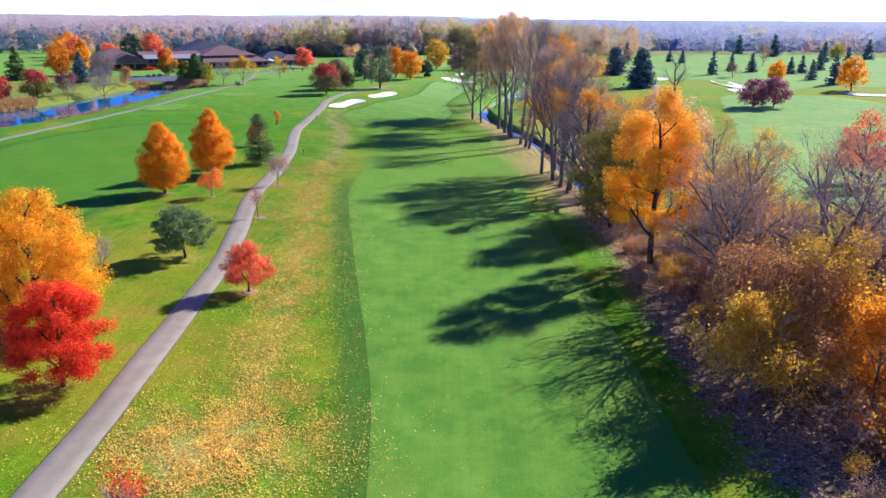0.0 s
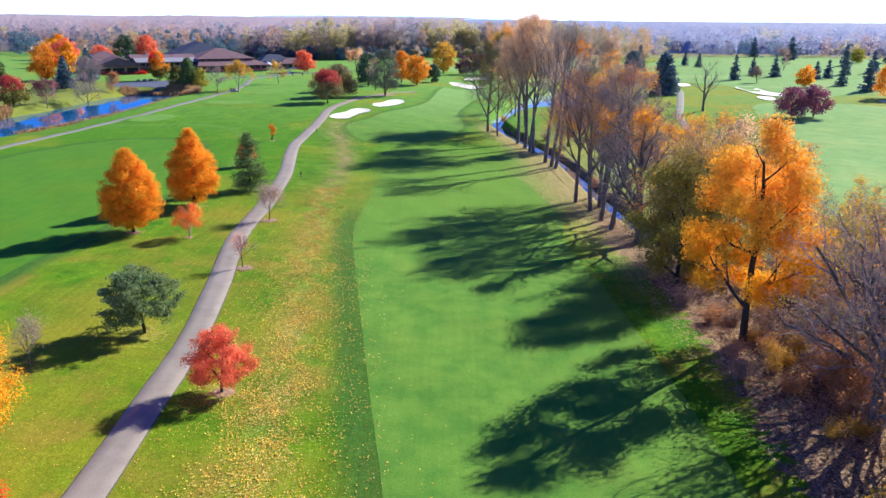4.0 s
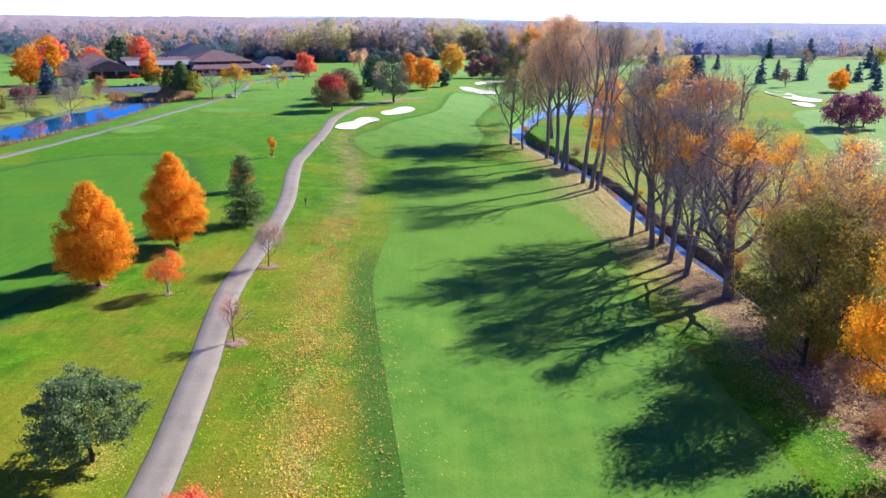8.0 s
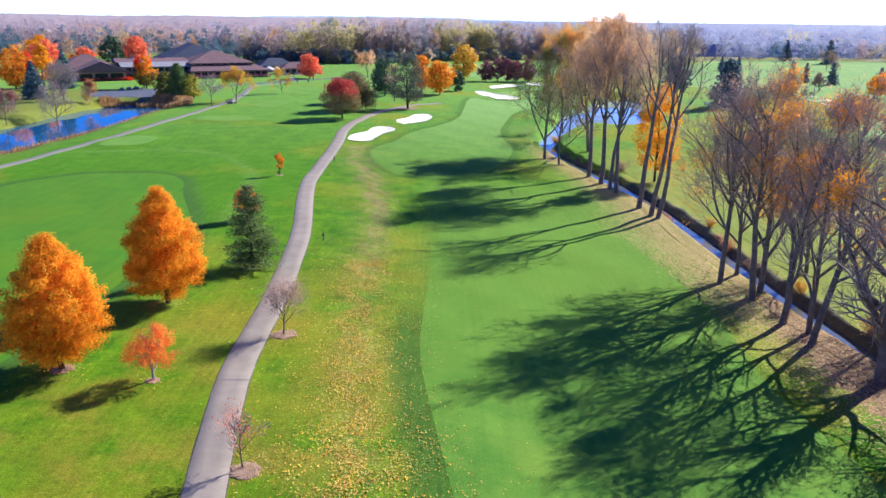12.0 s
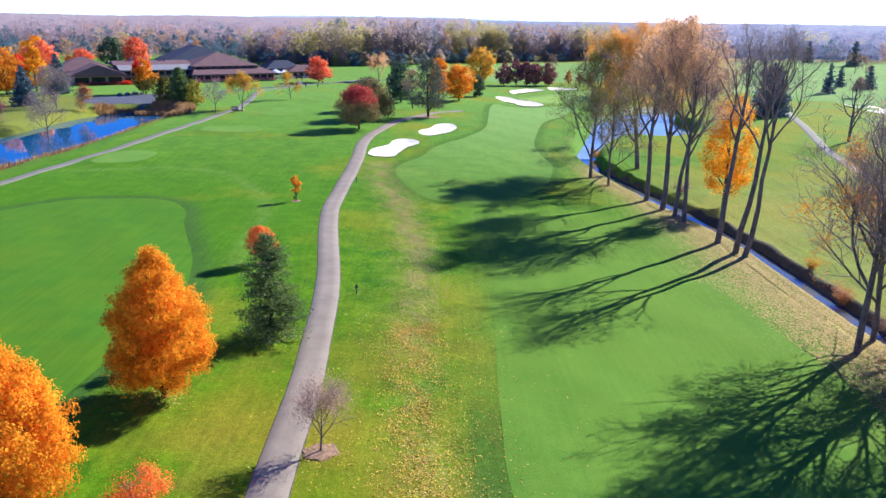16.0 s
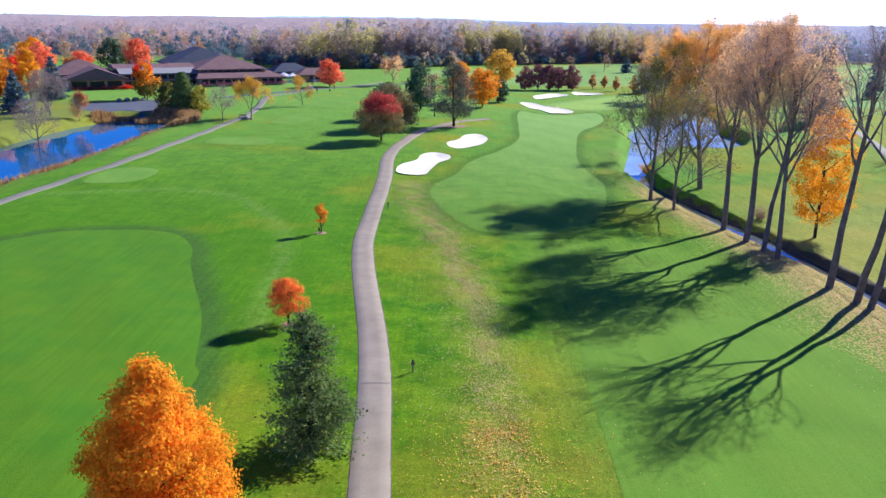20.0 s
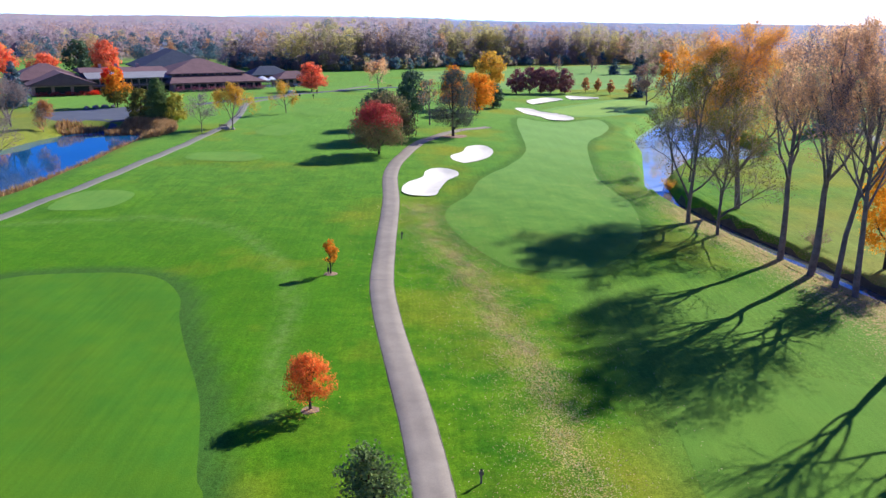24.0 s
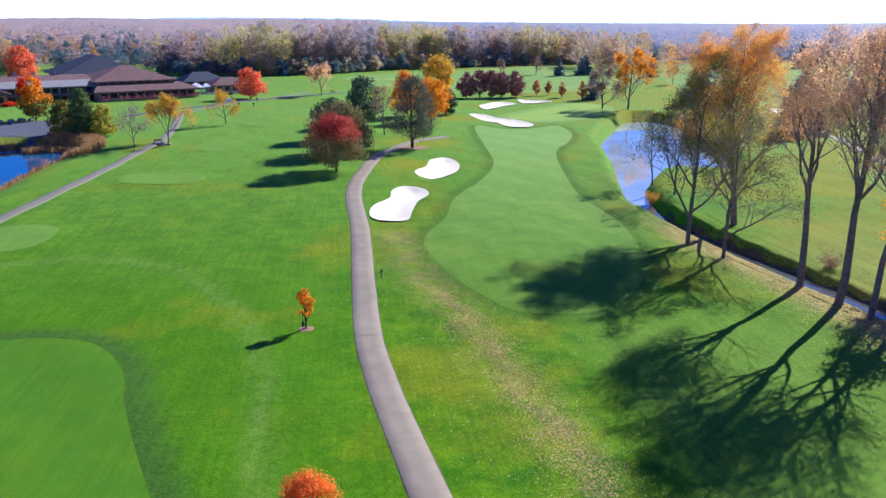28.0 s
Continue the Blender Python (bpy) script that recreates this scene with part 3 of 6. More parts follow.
FAR_LAWNS = [
    curve_through([(-20, 450), (0, 432), (30, 432), (60, 440), (95, 470), (120, 530), (110, 620), (60, 605), (20, 575), (-15, 545), (-40, 505)], True),
    curve_through([(128, 300), (150, 318), (200, 330), (280, 400), (330, 520), (300, 640), (200, 640), (140, 560), (110, 470), (92, 400), (104, 380), (112, 360)], True),
]
PUTTING = curve_through([(9.1, 341), (8, 352), (16, 364), (27, 376), (40, 390), (48, 383), (45, 366), (36, 355), (25, 343)], True)
BAND = curve_through([(-13.5, 20), (-14, 45), (-15, 70), (-18, 100), (-20, 118), (-21.5, 137), (-22, 150), (-22.3, 165), (-23.6, 176), (-25.7, 189), (-27.6, 199), (-30.5, 210), (-31.5, 224)])


def hills(x, y):
    """Lie of the land before ponds and bunkers are cut in."""
    z = 0.5 * smoothstep((-x - 25) / 25) - 1.9 * smoothstep((x + 28) / 45) * (1 - 0.6 * smoothstep((y - 215) / 90)) * (0.2 + 0.8 * smoothstep((y - 92) / 45)) + 1.1 * smoothstep((y - 190) / 70)
    return z


def land(x, y, under=0.0):
    """The ground; under: how far it is sunk beneath the creek banks that lie over it."""
    x, y = np.asarray(x, float), np.asarray(y, float)
    z = hills(x, y)
    near = (np.abs(x) < 260) & (y > -60) & (y < 470)
    xn, yn, zn = x[near], y[near], z[near]
    zn = zn + 0.07 * np.sin(xn * 0.21 + 0.6) * np.sin(yn * 0.13) + 0.05 * np.sin(xn * 0.5 + yn * 0.37)
    d = edge_distance(xn, yn, CREEK_LINE[::3], False)
    right = xn > np.interp(yn, CREEK_MAIN[:, 1], CREEK_MAIN[:, 0])
    far_bank = right & (yn < 246)
    zn = zn + np.where(far_bank, 0.1 * smoothstep(d / 2.5) * np.exp(-(d / 22) ** 2), 0)
    broad = smoothstep((yn - 182) / 25)
    b = np.where(far_bank, smoothstep((1.6 + broad - d) / (1.1 + 0.4 * broad)), smoothstep((2.3 + 0.9 * broad - d) / (2.0 + 0.2 * broad)))
    zn = zn * (1 - b) - 3.25 * b
    zn = zn - under * smoothstep((3.9 - d) / 0.5)
    b = smoothstep((inside(xn, yn, BACK_POND) + 2.5) / 3.5)
    zn = zn * (1 - b) - 3.4 * b
    b = smoothstep((inside(xn, yn, LEFT_POND) + 4.0) / 5.0)
    zn = zn * (1 - b) - 1.6 * b
    for p in BUNKERS:
        zn = zn - 0.85 * smoothstep((inside(xn, yn, p) - 0.1) / 1.6)
    for p in TEES:
        zn = zn + 0.3 * smoothstep((inside(xn, yn, p) + 3.0) / 3.4)
    z[near] = zn
    return z


def height(x, y):
    return float(land(np.array([x]), np.array([y]))[0])


def stretch_out(a, b, first, factor):
    """Ever wider steps from a towards b."""
    out, step, at = [], first, a
    sign = 1 if b > a else -1
    while (b - at) * sign > 0:
        at += sign * step
        step *= factor
        out.append(at)
    return out


gx = np.array(sorted(stretch_out(-150, -4200, 4, 1.22)) + list(np.arange(-150, -90, 3.0)) + list(np.arange(-90, -40, 1.4)) + list(np.arange(-40, -2, 1.1)) + list(np.arange(-2, 64, 1.0)) + list(np.arange(64, 180, 3.0)) + stretch_out(180, 4200, 4, 1.22))
gy = np.array(sorted(stretch_out(0, -900, 6, 1.3)) + list(np.arange(0, 40, 4.0)) + list(np.arange(40, 240, 1.5)) + list(np.arange(240, 330, 2.0)) + list(np.arange(330, 470, 3.5)) + stretch_out(470, 4600, 4, 1.22))
XX, YY = np.meshgrid(gx, gy)
ZZ = land(XX.ravel(), YY.ravel(), 0.7)
nx, ny = len(gx), len(gy)
idx = np.arange(nx * ny).reshape(ny, nx)
quads = np.stack([idx[:-1, :-1], idx[:-1, 1:], idx[1:, 1:], idx[1:, :-1]], -1).reshape(-1, 4)
# where the grass is longer, bare, or strewn with leaves
TURN = curve_through([(-86, 211), (-79, 213), (-68, 215), (-58, 211), (-52.4, 204), (-48.3, 196.5), (-45.6, 189), (-44.2, 181), (-43.6, 172), (-42.5, 160)])
FLOOR = curve_through([(26, 24), (21.5, 30), (20, 48), (19.5, 60), (20, 72), (20.5, 85), (20.5, 98), (19.5, 108), (18.6, 118), (19.5, 128), (20.5, 138), (22.5, 138), (24.5, 126), (28, 108), (36, 102), (47, 96), (54, 60), (53, 34), (44, 26)], True)
UNDER = [((-19.4, 72), 2.0, 0.8), ((-29, 51), 2.8, 0.55), ((-34, 61), 4.0, 0.45), ((-42.5, 114.5), 1.7, 0.5), ((-39.3, 129), 1.7, 0.5), ((-34, 141), 2.0, 0.55), ((-25, 102), 1.5, 0.5), ((-27, 122.6), 1.5, 0.5), ((-29, 83), 2.6, 0.6)]


def strew(me):
    """Gives a turf mesh its leaf, soil and long-grass covers."""
    n = len(me.vertices)
    co = np.empty(n * 3, np.float32)
    me.vertices.foreach_get("co", co)
    co = co.reshape(-1, 3).astype(float)
    near = (co[:, 0] > -100) & (co[:, 0] < 64) & (co[:, 1] > -40) & (co[:, 1] < 345)
    x, y = co[near, 0], co[near, 1]
    d = edge_distance(x, y, BAND[::2], False)
    lump = 0.75 + 0.25 * np.sin(x * 0.9 + 1.3 * np.sin(y * 0.31)) * np.sin(y * 0.43)
    gold = (0.52 * np.exp(-(d / 1.6) ** 2) * (2 * lump - 1) + 0.27 * np.exp(-(d / 4.2) ** 2)) * (1 + 0.15 * smoothstep((y - 140) / 50))
    gold = np.maximum(gold, 1.25 * np.exp(-((x + 15.0) / 7.0) ** 2 - ((y - 43) / 5.5) ** 2) * lump)
    for (cx, cy), r, k in UNDER:
        gold = np.maximum(gold, k * np.exp(-((x - cx) ** 2 + (y - cy) ** 2) / r ** 2))
    left = np.interp(y, CREEK_MAIN[:, 1], CREEK_MAIN[:, 0]) - x
    wide = np.interp(y, [60, 100, 125, 150, 165, 185, 230], [6.5, 7.5, 7.0, 8.0, 8.0, 5.5, 3.0])
    pale = np.where(left > 0, 0.8 * np.exp(-(np.maximum(left - 4.5, 0) / wide) ** 2), 0.5 * np.exp(-(left / 3.0) ** 2)) * smoothstep((y - 40) / 30) * (1 - smoothstep((y - 225) / 15))
    soil = smoothstep((inside(x, y, FLOOR) + 2.5) / 5.0)
    pale = np.maximum(pale * (1 - 0.5 * soil), 0.38 * soil)
    cut = np.zeros(len(x))
    for i, w in ((0, 3.0), (1, 2.2), (2, 2.5)):
        e = inside(x, y, FAIRWAYS[i])
        c = smoothstep((e + w + 0.5) / 1.8) * (0.9, 0.6, 1.0)[i]
        if i == 0:
            c = c * (x < 3) * (1 - smoothstep((y - 118) / 22))
        cut = np.maximum(cut, c)
    turn = np.exp(-(edge_distance(x, y, TURN, False) / 0.9) ** 2)
    for name, val in (("mown_turn", turn), ("gold_leaf", gold), ("pale_leaf", pale), ("bare_soil", soil), ("long_cut", cut)):
        full = np.zeros(n, np.float32)
        full[near] = val
        me.attributes.new(name, "FLOAT", "POINT").data.foreach_set("value", full)
    return me


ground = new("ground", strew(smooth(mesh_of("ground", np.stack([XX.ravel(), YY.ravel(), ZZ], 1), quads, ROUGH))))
tagged(ground, "mown green golf course rough with yellowing patches", "grass", kind="structure")


def sheet(name, outline, mat, lift, step=2.0, z=None):
    """A turf, sand or water surface that follows the land inside an outline."""
    from mathutils.geometry import delaunay_2d_cdt
    o = np.array(outline)
    lo, hi = o.min(0), o.max(0)
    xs, ys = np.meshgrid(np.arange(lo[0] + step / 2, hi[0], step), np.arange(lo[1] + step / 2, hi[1], step))
    xs, ys = xs.ravel(), ys.ravel()
    keep = inside(xs, ys, o) > step * 0.35
    pts = [Vector(p) for p in o] + [Vector((a, b)) for a, b in zip(xs[keep], ys[keep])]
    n = len(o)
    v, _, f, *_ = delaunay_2d_cdt(pts, [(i, (i + 1) % n) for i in range(n)], [], 1, 1e-4)
    x, y = np.array([p[0] for p in v]), np.array([p[1] for p in v])
    zz = land(x, y) + 0.016 + (lift - 0.016) * np.clip(inside(x, y, o) / 1.2, 0, 1) if z is None else np.full(len(x), z)
    f = [t for t in f if len(t) == 3]
    return smooth(mesh_of(name, np.stack([x, y, zz], 1), f, mat))


def ribbon(name, line, half, lift, mat, seed=1, thick=0.06):
    """A path with slightly uneven edges and real thickness."""
    p = np.array(line)
    t = np.gradient(p, axis=0)
    nrm = np.stack([t[:, 1], -t[:, 0]], 1) / np.linalg.norm(t, axis=1)[:, None]
    rng = np.random.default_rng(seed)
    wob = rng.normal(0, 0.014, (2, len(p)))
    rows = []
    for i, (q, m) in enumerate(zip(p, nrm)):
        for off, dz in ((-half - 0.12 + wob[0, i], -thick), (-half + wob[0, i], lift), (-half * 0.33, lift + 0.012), (half * 0.33, lift + 0.012), (half + wob[1, i], lift), (half + 0.12 + wob[1, i], -thick)):
            e = q + m * off
            rows.append((e[0], e[1], dz))
    r = np.array(rows)
    r[:, 2] += land(r[:, 0], r[:, 1])
    k = 6
    f = [(i * k + j, (i + 1) * k + j, (i + 1) * k + j + 1, i * k + j + 1) for i in range(len(p) - 1) for j in range(k - 1)]
    return mesh_of(name, r, f, mat)


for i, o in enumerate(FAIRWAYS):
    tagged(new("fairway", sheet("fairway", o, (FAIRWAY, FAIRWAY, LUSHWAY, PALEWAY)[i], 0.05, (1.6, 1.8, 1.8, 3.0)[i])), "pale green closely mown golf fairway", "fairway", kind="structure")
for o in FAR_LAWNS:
    tagged(new("far_lawn", sheet("far_lawn", o, PALEWAY, 0.05, 8)), "mown grass of a distant fairway paled in its colour for haze", "fairway", kind="structure")
tagged(new("putting_collar", sheet("putting_collar", grown(PUTTING, 2.0), FAIRWAY, 0.07, 2.5)), "green apron round the putting green", "grass", kind="structure")
tagged(new("putting_green", sheet("putting_green", PUTTING, GREEN, 0.10, 2.5)), "yellowish finely mown putting green", "golf green", kind="structure")
for o in TEES:
    tagged(new("tee_box", sheet("tee_box", o, TEE, 0.05, 1.5)), "slightly raised pale green tee box", "tee box", kind="structure")
for o in BUNKERS:
    me = sheet("sand_bunker", o, SAND, 0.0, 1.2)
    co = np.array([v.co for v in me.vertices])
    d = inside(co[:, 0], co[:, 1], np.array(o))
    co[:, 2] = hills(co[:, 0], co[:, 1]) + 0.11 - 0.5 * smoothstep(d / 2.2) + 0.04 * np.sin(co[:, 0] * 1.7) * np.sin(co[:, 1] * 1.3)
    me.vertices.foreach_set("co", co.astype(np.float32).ravel())
    me.update()
    tagged(new("sand_bunker", me), "white sand bunker with a curving grass lip", "bunker", group="bunkers on the course")
tagged(new("cart_path", ribbon("cart_path", CART_PATH, 1.22, 0.04, ASPHALT)), "pinkish grey asphalt cart path winding through grass", "path", kind="structure")
tagged(new("path_edge", ribbon("path_edge", CART_PATH, 1.30, 0.022, MUD, 4)), "thin dark line along the cart path", "path", kind="structure")
tagged(new("pond_path", ribbon("pond_path", POND_PATH, 1.05, 0.06, WORN, 2)), "grey asphalt cart path beside the pond", "path", kind="structure")
tagged(new("far_path", ribbon("far_path", FAR_PATH, 1.1, 0.06, WORN, 3)), "grey cart path beyond the creek", "path", kind="structure")
for y0 in (189.6, 150.0, 113.0):
    k = int(np.argmin(np.abs(CART_PATH[:, 1] - y0)))
    a, b = CART_PATH[k], CART_PATH[k + 1]
    d = (b - a) / np.linalg.norm(b - a)
    seam = np.array([a, a + d * 0.09])
    tagged(new("path_seam", ribbon("path_seam", seam, 1.15, 0.060, SEAM, 5, -0.03)), "dark tarred seam across the cart path", "path", kind="structure")


ct = np.gradient(CREEK_LINE, axis=0)
cn = np.stack([ct[:, 1], -ct[:, 0]], 1) / np.linalg.norm(ct, axis=1)[:, None]


def bank_strip(name, lo, hi, mat, label):
    """A strip of creek bank between two distances from the middle of the water."""
    line = CREEK_LINE[:-14]
    offs = np.linspace(lo, hi, 2 + int(abs(hi - lo) / 0.28))
    sway = 0.28 * np.sin(line[:, 1] * 0.9 + 1.3 * np.sin(line[:, 1] * 0.31)) + 0.16 * np.sin(line[:, 1] * 2.3)
    off = offs[None, :] + sway[:, None] * smoothstep((offs[None, :] - 0.6) / 0.8) * smoothstep((4.4 - offs[None, :]) / 0.8)
    p = line[:, None, :] + cn[:-14][:, None, :] * off[:, :, None]
    x, y = p[..., 0].ravel(), p[..., 1].ravel()
    rough_edge = 0.06 * np.sin(x * 3.1) * np.sin(y * 2.3)
    v = np.stack([x, y, land(x, y) + 0.02 + rough_edge], 1)
    n, k = len(line), len(offs)
    f = [(i * k + j, i * k + j + 1, (i + 1) * k + j + 1, (i + 1) * k + j) for i in range(n - 1) for j in range(k - 1)]
    me = smooth(mesh_of(name, v, f, mat))
    tagged(new(name, strew(me) if mat is ROUGH else me), label, "creek bank", kind="structure")


bank_strip("creek_bank", -4.6, 0.0, ROUGH, "leaf-strewn grassy near bank of the creek")
bank_strip("cut_bank", 0.0, 1.9, MUD, "dark muddy cut bank of the creek")
bank_strip("bank_lip", 1.9, 4.6, ROUGH, "grassy lip above the creek")
bank_out = np.concatenate([CREEK_LINE - cn * 2.6, (CREEK_LINE + cn * 2.6)[::-1]])
tagged(new("creek_water", sheet("creek_water", bank_out, CREEK, 0, 2.5, z=-2.75)), "narrow brown creek reflecting the sky", "creek", kind="structure")
tagged(new("back_pond_water", sheet("back_pond_water", grown(BACK_POND, 1.5), PALEWATER, 0, 4, z=-2.74)), "pond fed by the creek with the pale sky in its colour", "pond", kind="structure")
tagged(new("pond_water", sheet("pond_water", grown(LEFT_POND, 2.0), WATER, 0, 5, z=-0.55)), "pond reflecting the sky and trees with sky blue in its colour", "pond", kind="structure")
LOT_OUT = curve_through([(-134, 327), (-124, 339), (-113, 348), (-106, 338), (-106, 320), (-106.5, 309), (-118, 309), (-128, 314)], True, 3)
tagged(new("parking_lot", sheet("parking_lot", LOT_OUT, LOT, 0.05, 3)), "grey asphalt parking lot beside the pond", "parking lot", kind="structure")

DRIVE = curve_through([(-100, 352), (-92, 366), (-82, 380), (-69, 397), (-56, 408), (-40, 424)])
tagged(new("drive", ribbon("drive", DRIVE, 1.5, 0.07, LOT, 6)), "blue-grey asphalt drive below the clubhouse", "path", kind="structure")


# ---- trees ----
def tubes(segs, sides_by_level=(8, 6, 4, 3, 3, 3)):
    """Tapered limbs from rows (start, end, radius, radius, level): quads and triangles as quads."""
    vs, fs, base = [], [], 0
    for p, q, r0, r1, lev in segs:
        k = sides_by_level[min(lev, len(sides_by_level) - 1)]
        d = q - p
        a = d.orthogonal().normalized()
        b = d.cross(a).normalized()
        for c, r in ((p, r0), (q, r1)):
            for i in range(k):
                t = 2 * math.pi * i / k
                vs.append(c + a * (r * math.cos(t)) + b * (r * math.sin(t)))
        fs += [(base + i, base + (i + 1) % k, base + k + (i + 1) % k, base + k + i) for i in range(k)]
        base += 2 * k
    return np.array([tuple(v) for v in vs]), fs


def limbs(rng, tall, trunk_r, clear, counts, ratios, spread, lift, kink, lean=0.0, droop=0.0):
    """A branching skeleton. Returns its segments and the places of its outer twigs."""
    segs, tips = [], []
    up = Vector((0, 0, 1))

    def branch(p, d, length, r, lev):
        n = (7, 5, 3, 2, 1, 1)[min(lev, 5)]
        q, dd, pts = p, d, [(p, d, r)]
        for i in range(n):
            k = kink * (0.35 if lev == 0 else 1.0)
            dd = (dd + Vector(rng.normal(0, k, 3)) + up * (lift if lev else 0.12) - up * (droop * (lev > 2))).normalized()
            q2 = q + dd * (length / n)
            ra, rb = r * (1 - 0.72 * i / n), r * (1 - 0.72 * (i + 1) / n)
            segs.append((q, q2, ra, rb, lev))
            pts.append((q2, dd, rb))
            q = q2
        if lev < len(counts):
            m = counts[lev]
            first = clear if lev == 0 else 0.25
            turn = rng.uniform(0, 6.28)
            for j in range(m):
                f = first + (1 - first) * (j + rng.uniform(0.1, 0.9)) / m
                i = min(n - 1, int(f * n))
                a, b = pts[i], pts[i + 1]
                w = f * n - i
                at, ax, rr = a[0].lerp(b[0], w), a[1].lerp(b[1], w).normalized(), a[2] * (1 - w) + b[2] * w
                turn += 2.4 + rng.uniform(-0.5, 0.5)
                ang = radians(spread[min(lev, len(spread) - 1)] + rng.uniform(-12, 12))
                o = ax.orthogonal().normalized()
                side = o * math.cos(turn) + ax.cross(o).normalized() * math.sin(turn)
                nd = (ax * math.cos(ang) + side * math.sin(ang)).normalized()
                nl = length * ratios[min(lev, len(ratios) - 1)] * (1.15 - 0.6 * (f - first) / (1 - first + 1e-6)) * rng.uniform(0.75, 1.2)
                branch(at, nd, nl, max(0.02, rr * 0.64), lev + 1)
        if lev >= len(counts) - 1:
            tips.append((tuple(q), tuple(dd)))
            tips.append((tuple(pts[len(pts) // 2][0]), tuple(dd)))

    branch(Vector((0, 0, -0.3)), Vector((lean, lean * 0.4, 1)).normalized(), tall, trunk_r, 0)
    return segs, np.array([t[0] for t in tips])


def flecks(rng, centres, size, jitter, flat=0.0, out=None):
    """One small kite-shaped leaf at each place."""
    c = np.asarray(centres, float) + rng.normal(0, jitter, (len(centres), 3)) if jitter else np.asarray(centres, float)
    n = len(c)
    nrm = rng.normal(0, 1, (n, 3))
    nrm[:, 2] += flat
    if out is not None:
        nrm = nrm * 0.5 + out / (np.linalg.norm(out, axis=1)[:, None] + 1e-6) * 1.3
    nrm /= np.linalg.norm(nrm, axis=1)[:, None]
    a = np.cross(nrm, rng.normal(0, 1, (n, 3)))
    a /= np.linalg.norm(a, axis=1)[:, None]
    b = np.cross(nrm, a)
    s = size * rng.uniform(0.6, 1.3, (n, 1))
    v = np.stack([c + a * s, c + b * s * 0.62 + nrm * s * 0.12, c - a * s * 0.85, c - b * s * 0.62 + nrm * s * 0.12], 1).reshape(-1, 3)
    return v, np.arange(4 * n).reshape(-1, 4)


def crown_points(rng, n, tall, wide, low, shape, clumps, tight=0.10):
    """Leaf places in uneven clumps through a crown."""
    u = rng.uniform(0, 1, clumps * 3)
    prof = shape(u)
    u = u[rng.uniform(0, 1, len(u)) < (0.15 + prof) / 1.2][:clumps]
    prof = shape(u)
    m = len(u)
    ang = rng.uniform(0, 6.283, m)
    rad = np.sqrt(rng.uniform(0.12, 1.0, m)) * prof * wide / 2 * rng.uniform(0.82, 1.08, m)
    cen = np.stack([np.cos(ang) * rad, np.sin(ang) * rad, low + u * (tall - low)], 1)
    which = rng.integers(0, m, n)
    off = np.clip(rng.normal(0, 1, (n, 3)), -1.4, 1.4) * wide * tight
    off[:, 2] *= 0.7
    out = off / (np.linalg.norm(off, axis=1)[:, None] + 1e-6) + 0.6 * (cen[which] - (0, 0, low + 0.3 * (tall - low))) / (wide * 0.5)
    return cen[which] + off, out


def oval(u):
    return np.sqrt(np.clip(1 - (2 * u - 1) ** 2, 0, 1)) * (1.08 - 0.3 * u)


def egg(u):
    return np.clip(np.sin(np.pi * np.clip(u, 0, 1) ** 0.62), 0, 1) ** 0.75


def dome(u):
    return np.sqrt(np.clip(1 - u ** 2.2, 0, 1)) * np.clip(0.62 + u * 2.2, 0, 1)


BARE = dict(counts=(10, 7, 5, 3), ratios=(0.42, 0.5, 0.55, 0.6), spread=(42, 40, 42, 45), lift=0.10, kink=0.14)


def broadleaf(name, label, at, tall, wide, mat, leaves, size, shape=oval, low=0.22, clumps=110, seed=1, tight=0.085, trunk=0.02, group="", bark=DARKBARK, lower=None, split=0.5):
    rng = np.random.default_rng(seed)
    ob = thing(name, label, "tree", group, Matrix.Translation((at[0], at[1], height(*at))))
    segs, tips = limbs(rng, tall * 0.86, tall * trunk + 0.03, low * 0.75, (9, 4, 3), (0.36 * wide / tall / 0.75, 0.5, 0.5), (52, 42, 45), 0.12, 0.12)
    v, f = tubes(segs)
    part("trunk", mesh_of("trunk", v, f, bark), bark, ob)
    pts, out = crown_points(rng, leaves, tall, wide, tall * low, shape, clumps, tight)
    if lower:
        below = pts[:, 2] / tall + rng.normal(0, 0.08, len(pts)) < split
        v, f = flecks(rng, pts[below], size, 0, 0, out[below])
        part("lower_crown", mesh_of("lower_crown", v, f, lower), lower, ob)
        pts, out = pts[~below], out[~below]
    v, f = flecks(rng, pts, size, 0, 0, out)
    part("crown", mesh_of("crown", v, f, mat), mat, ob)
    return ob


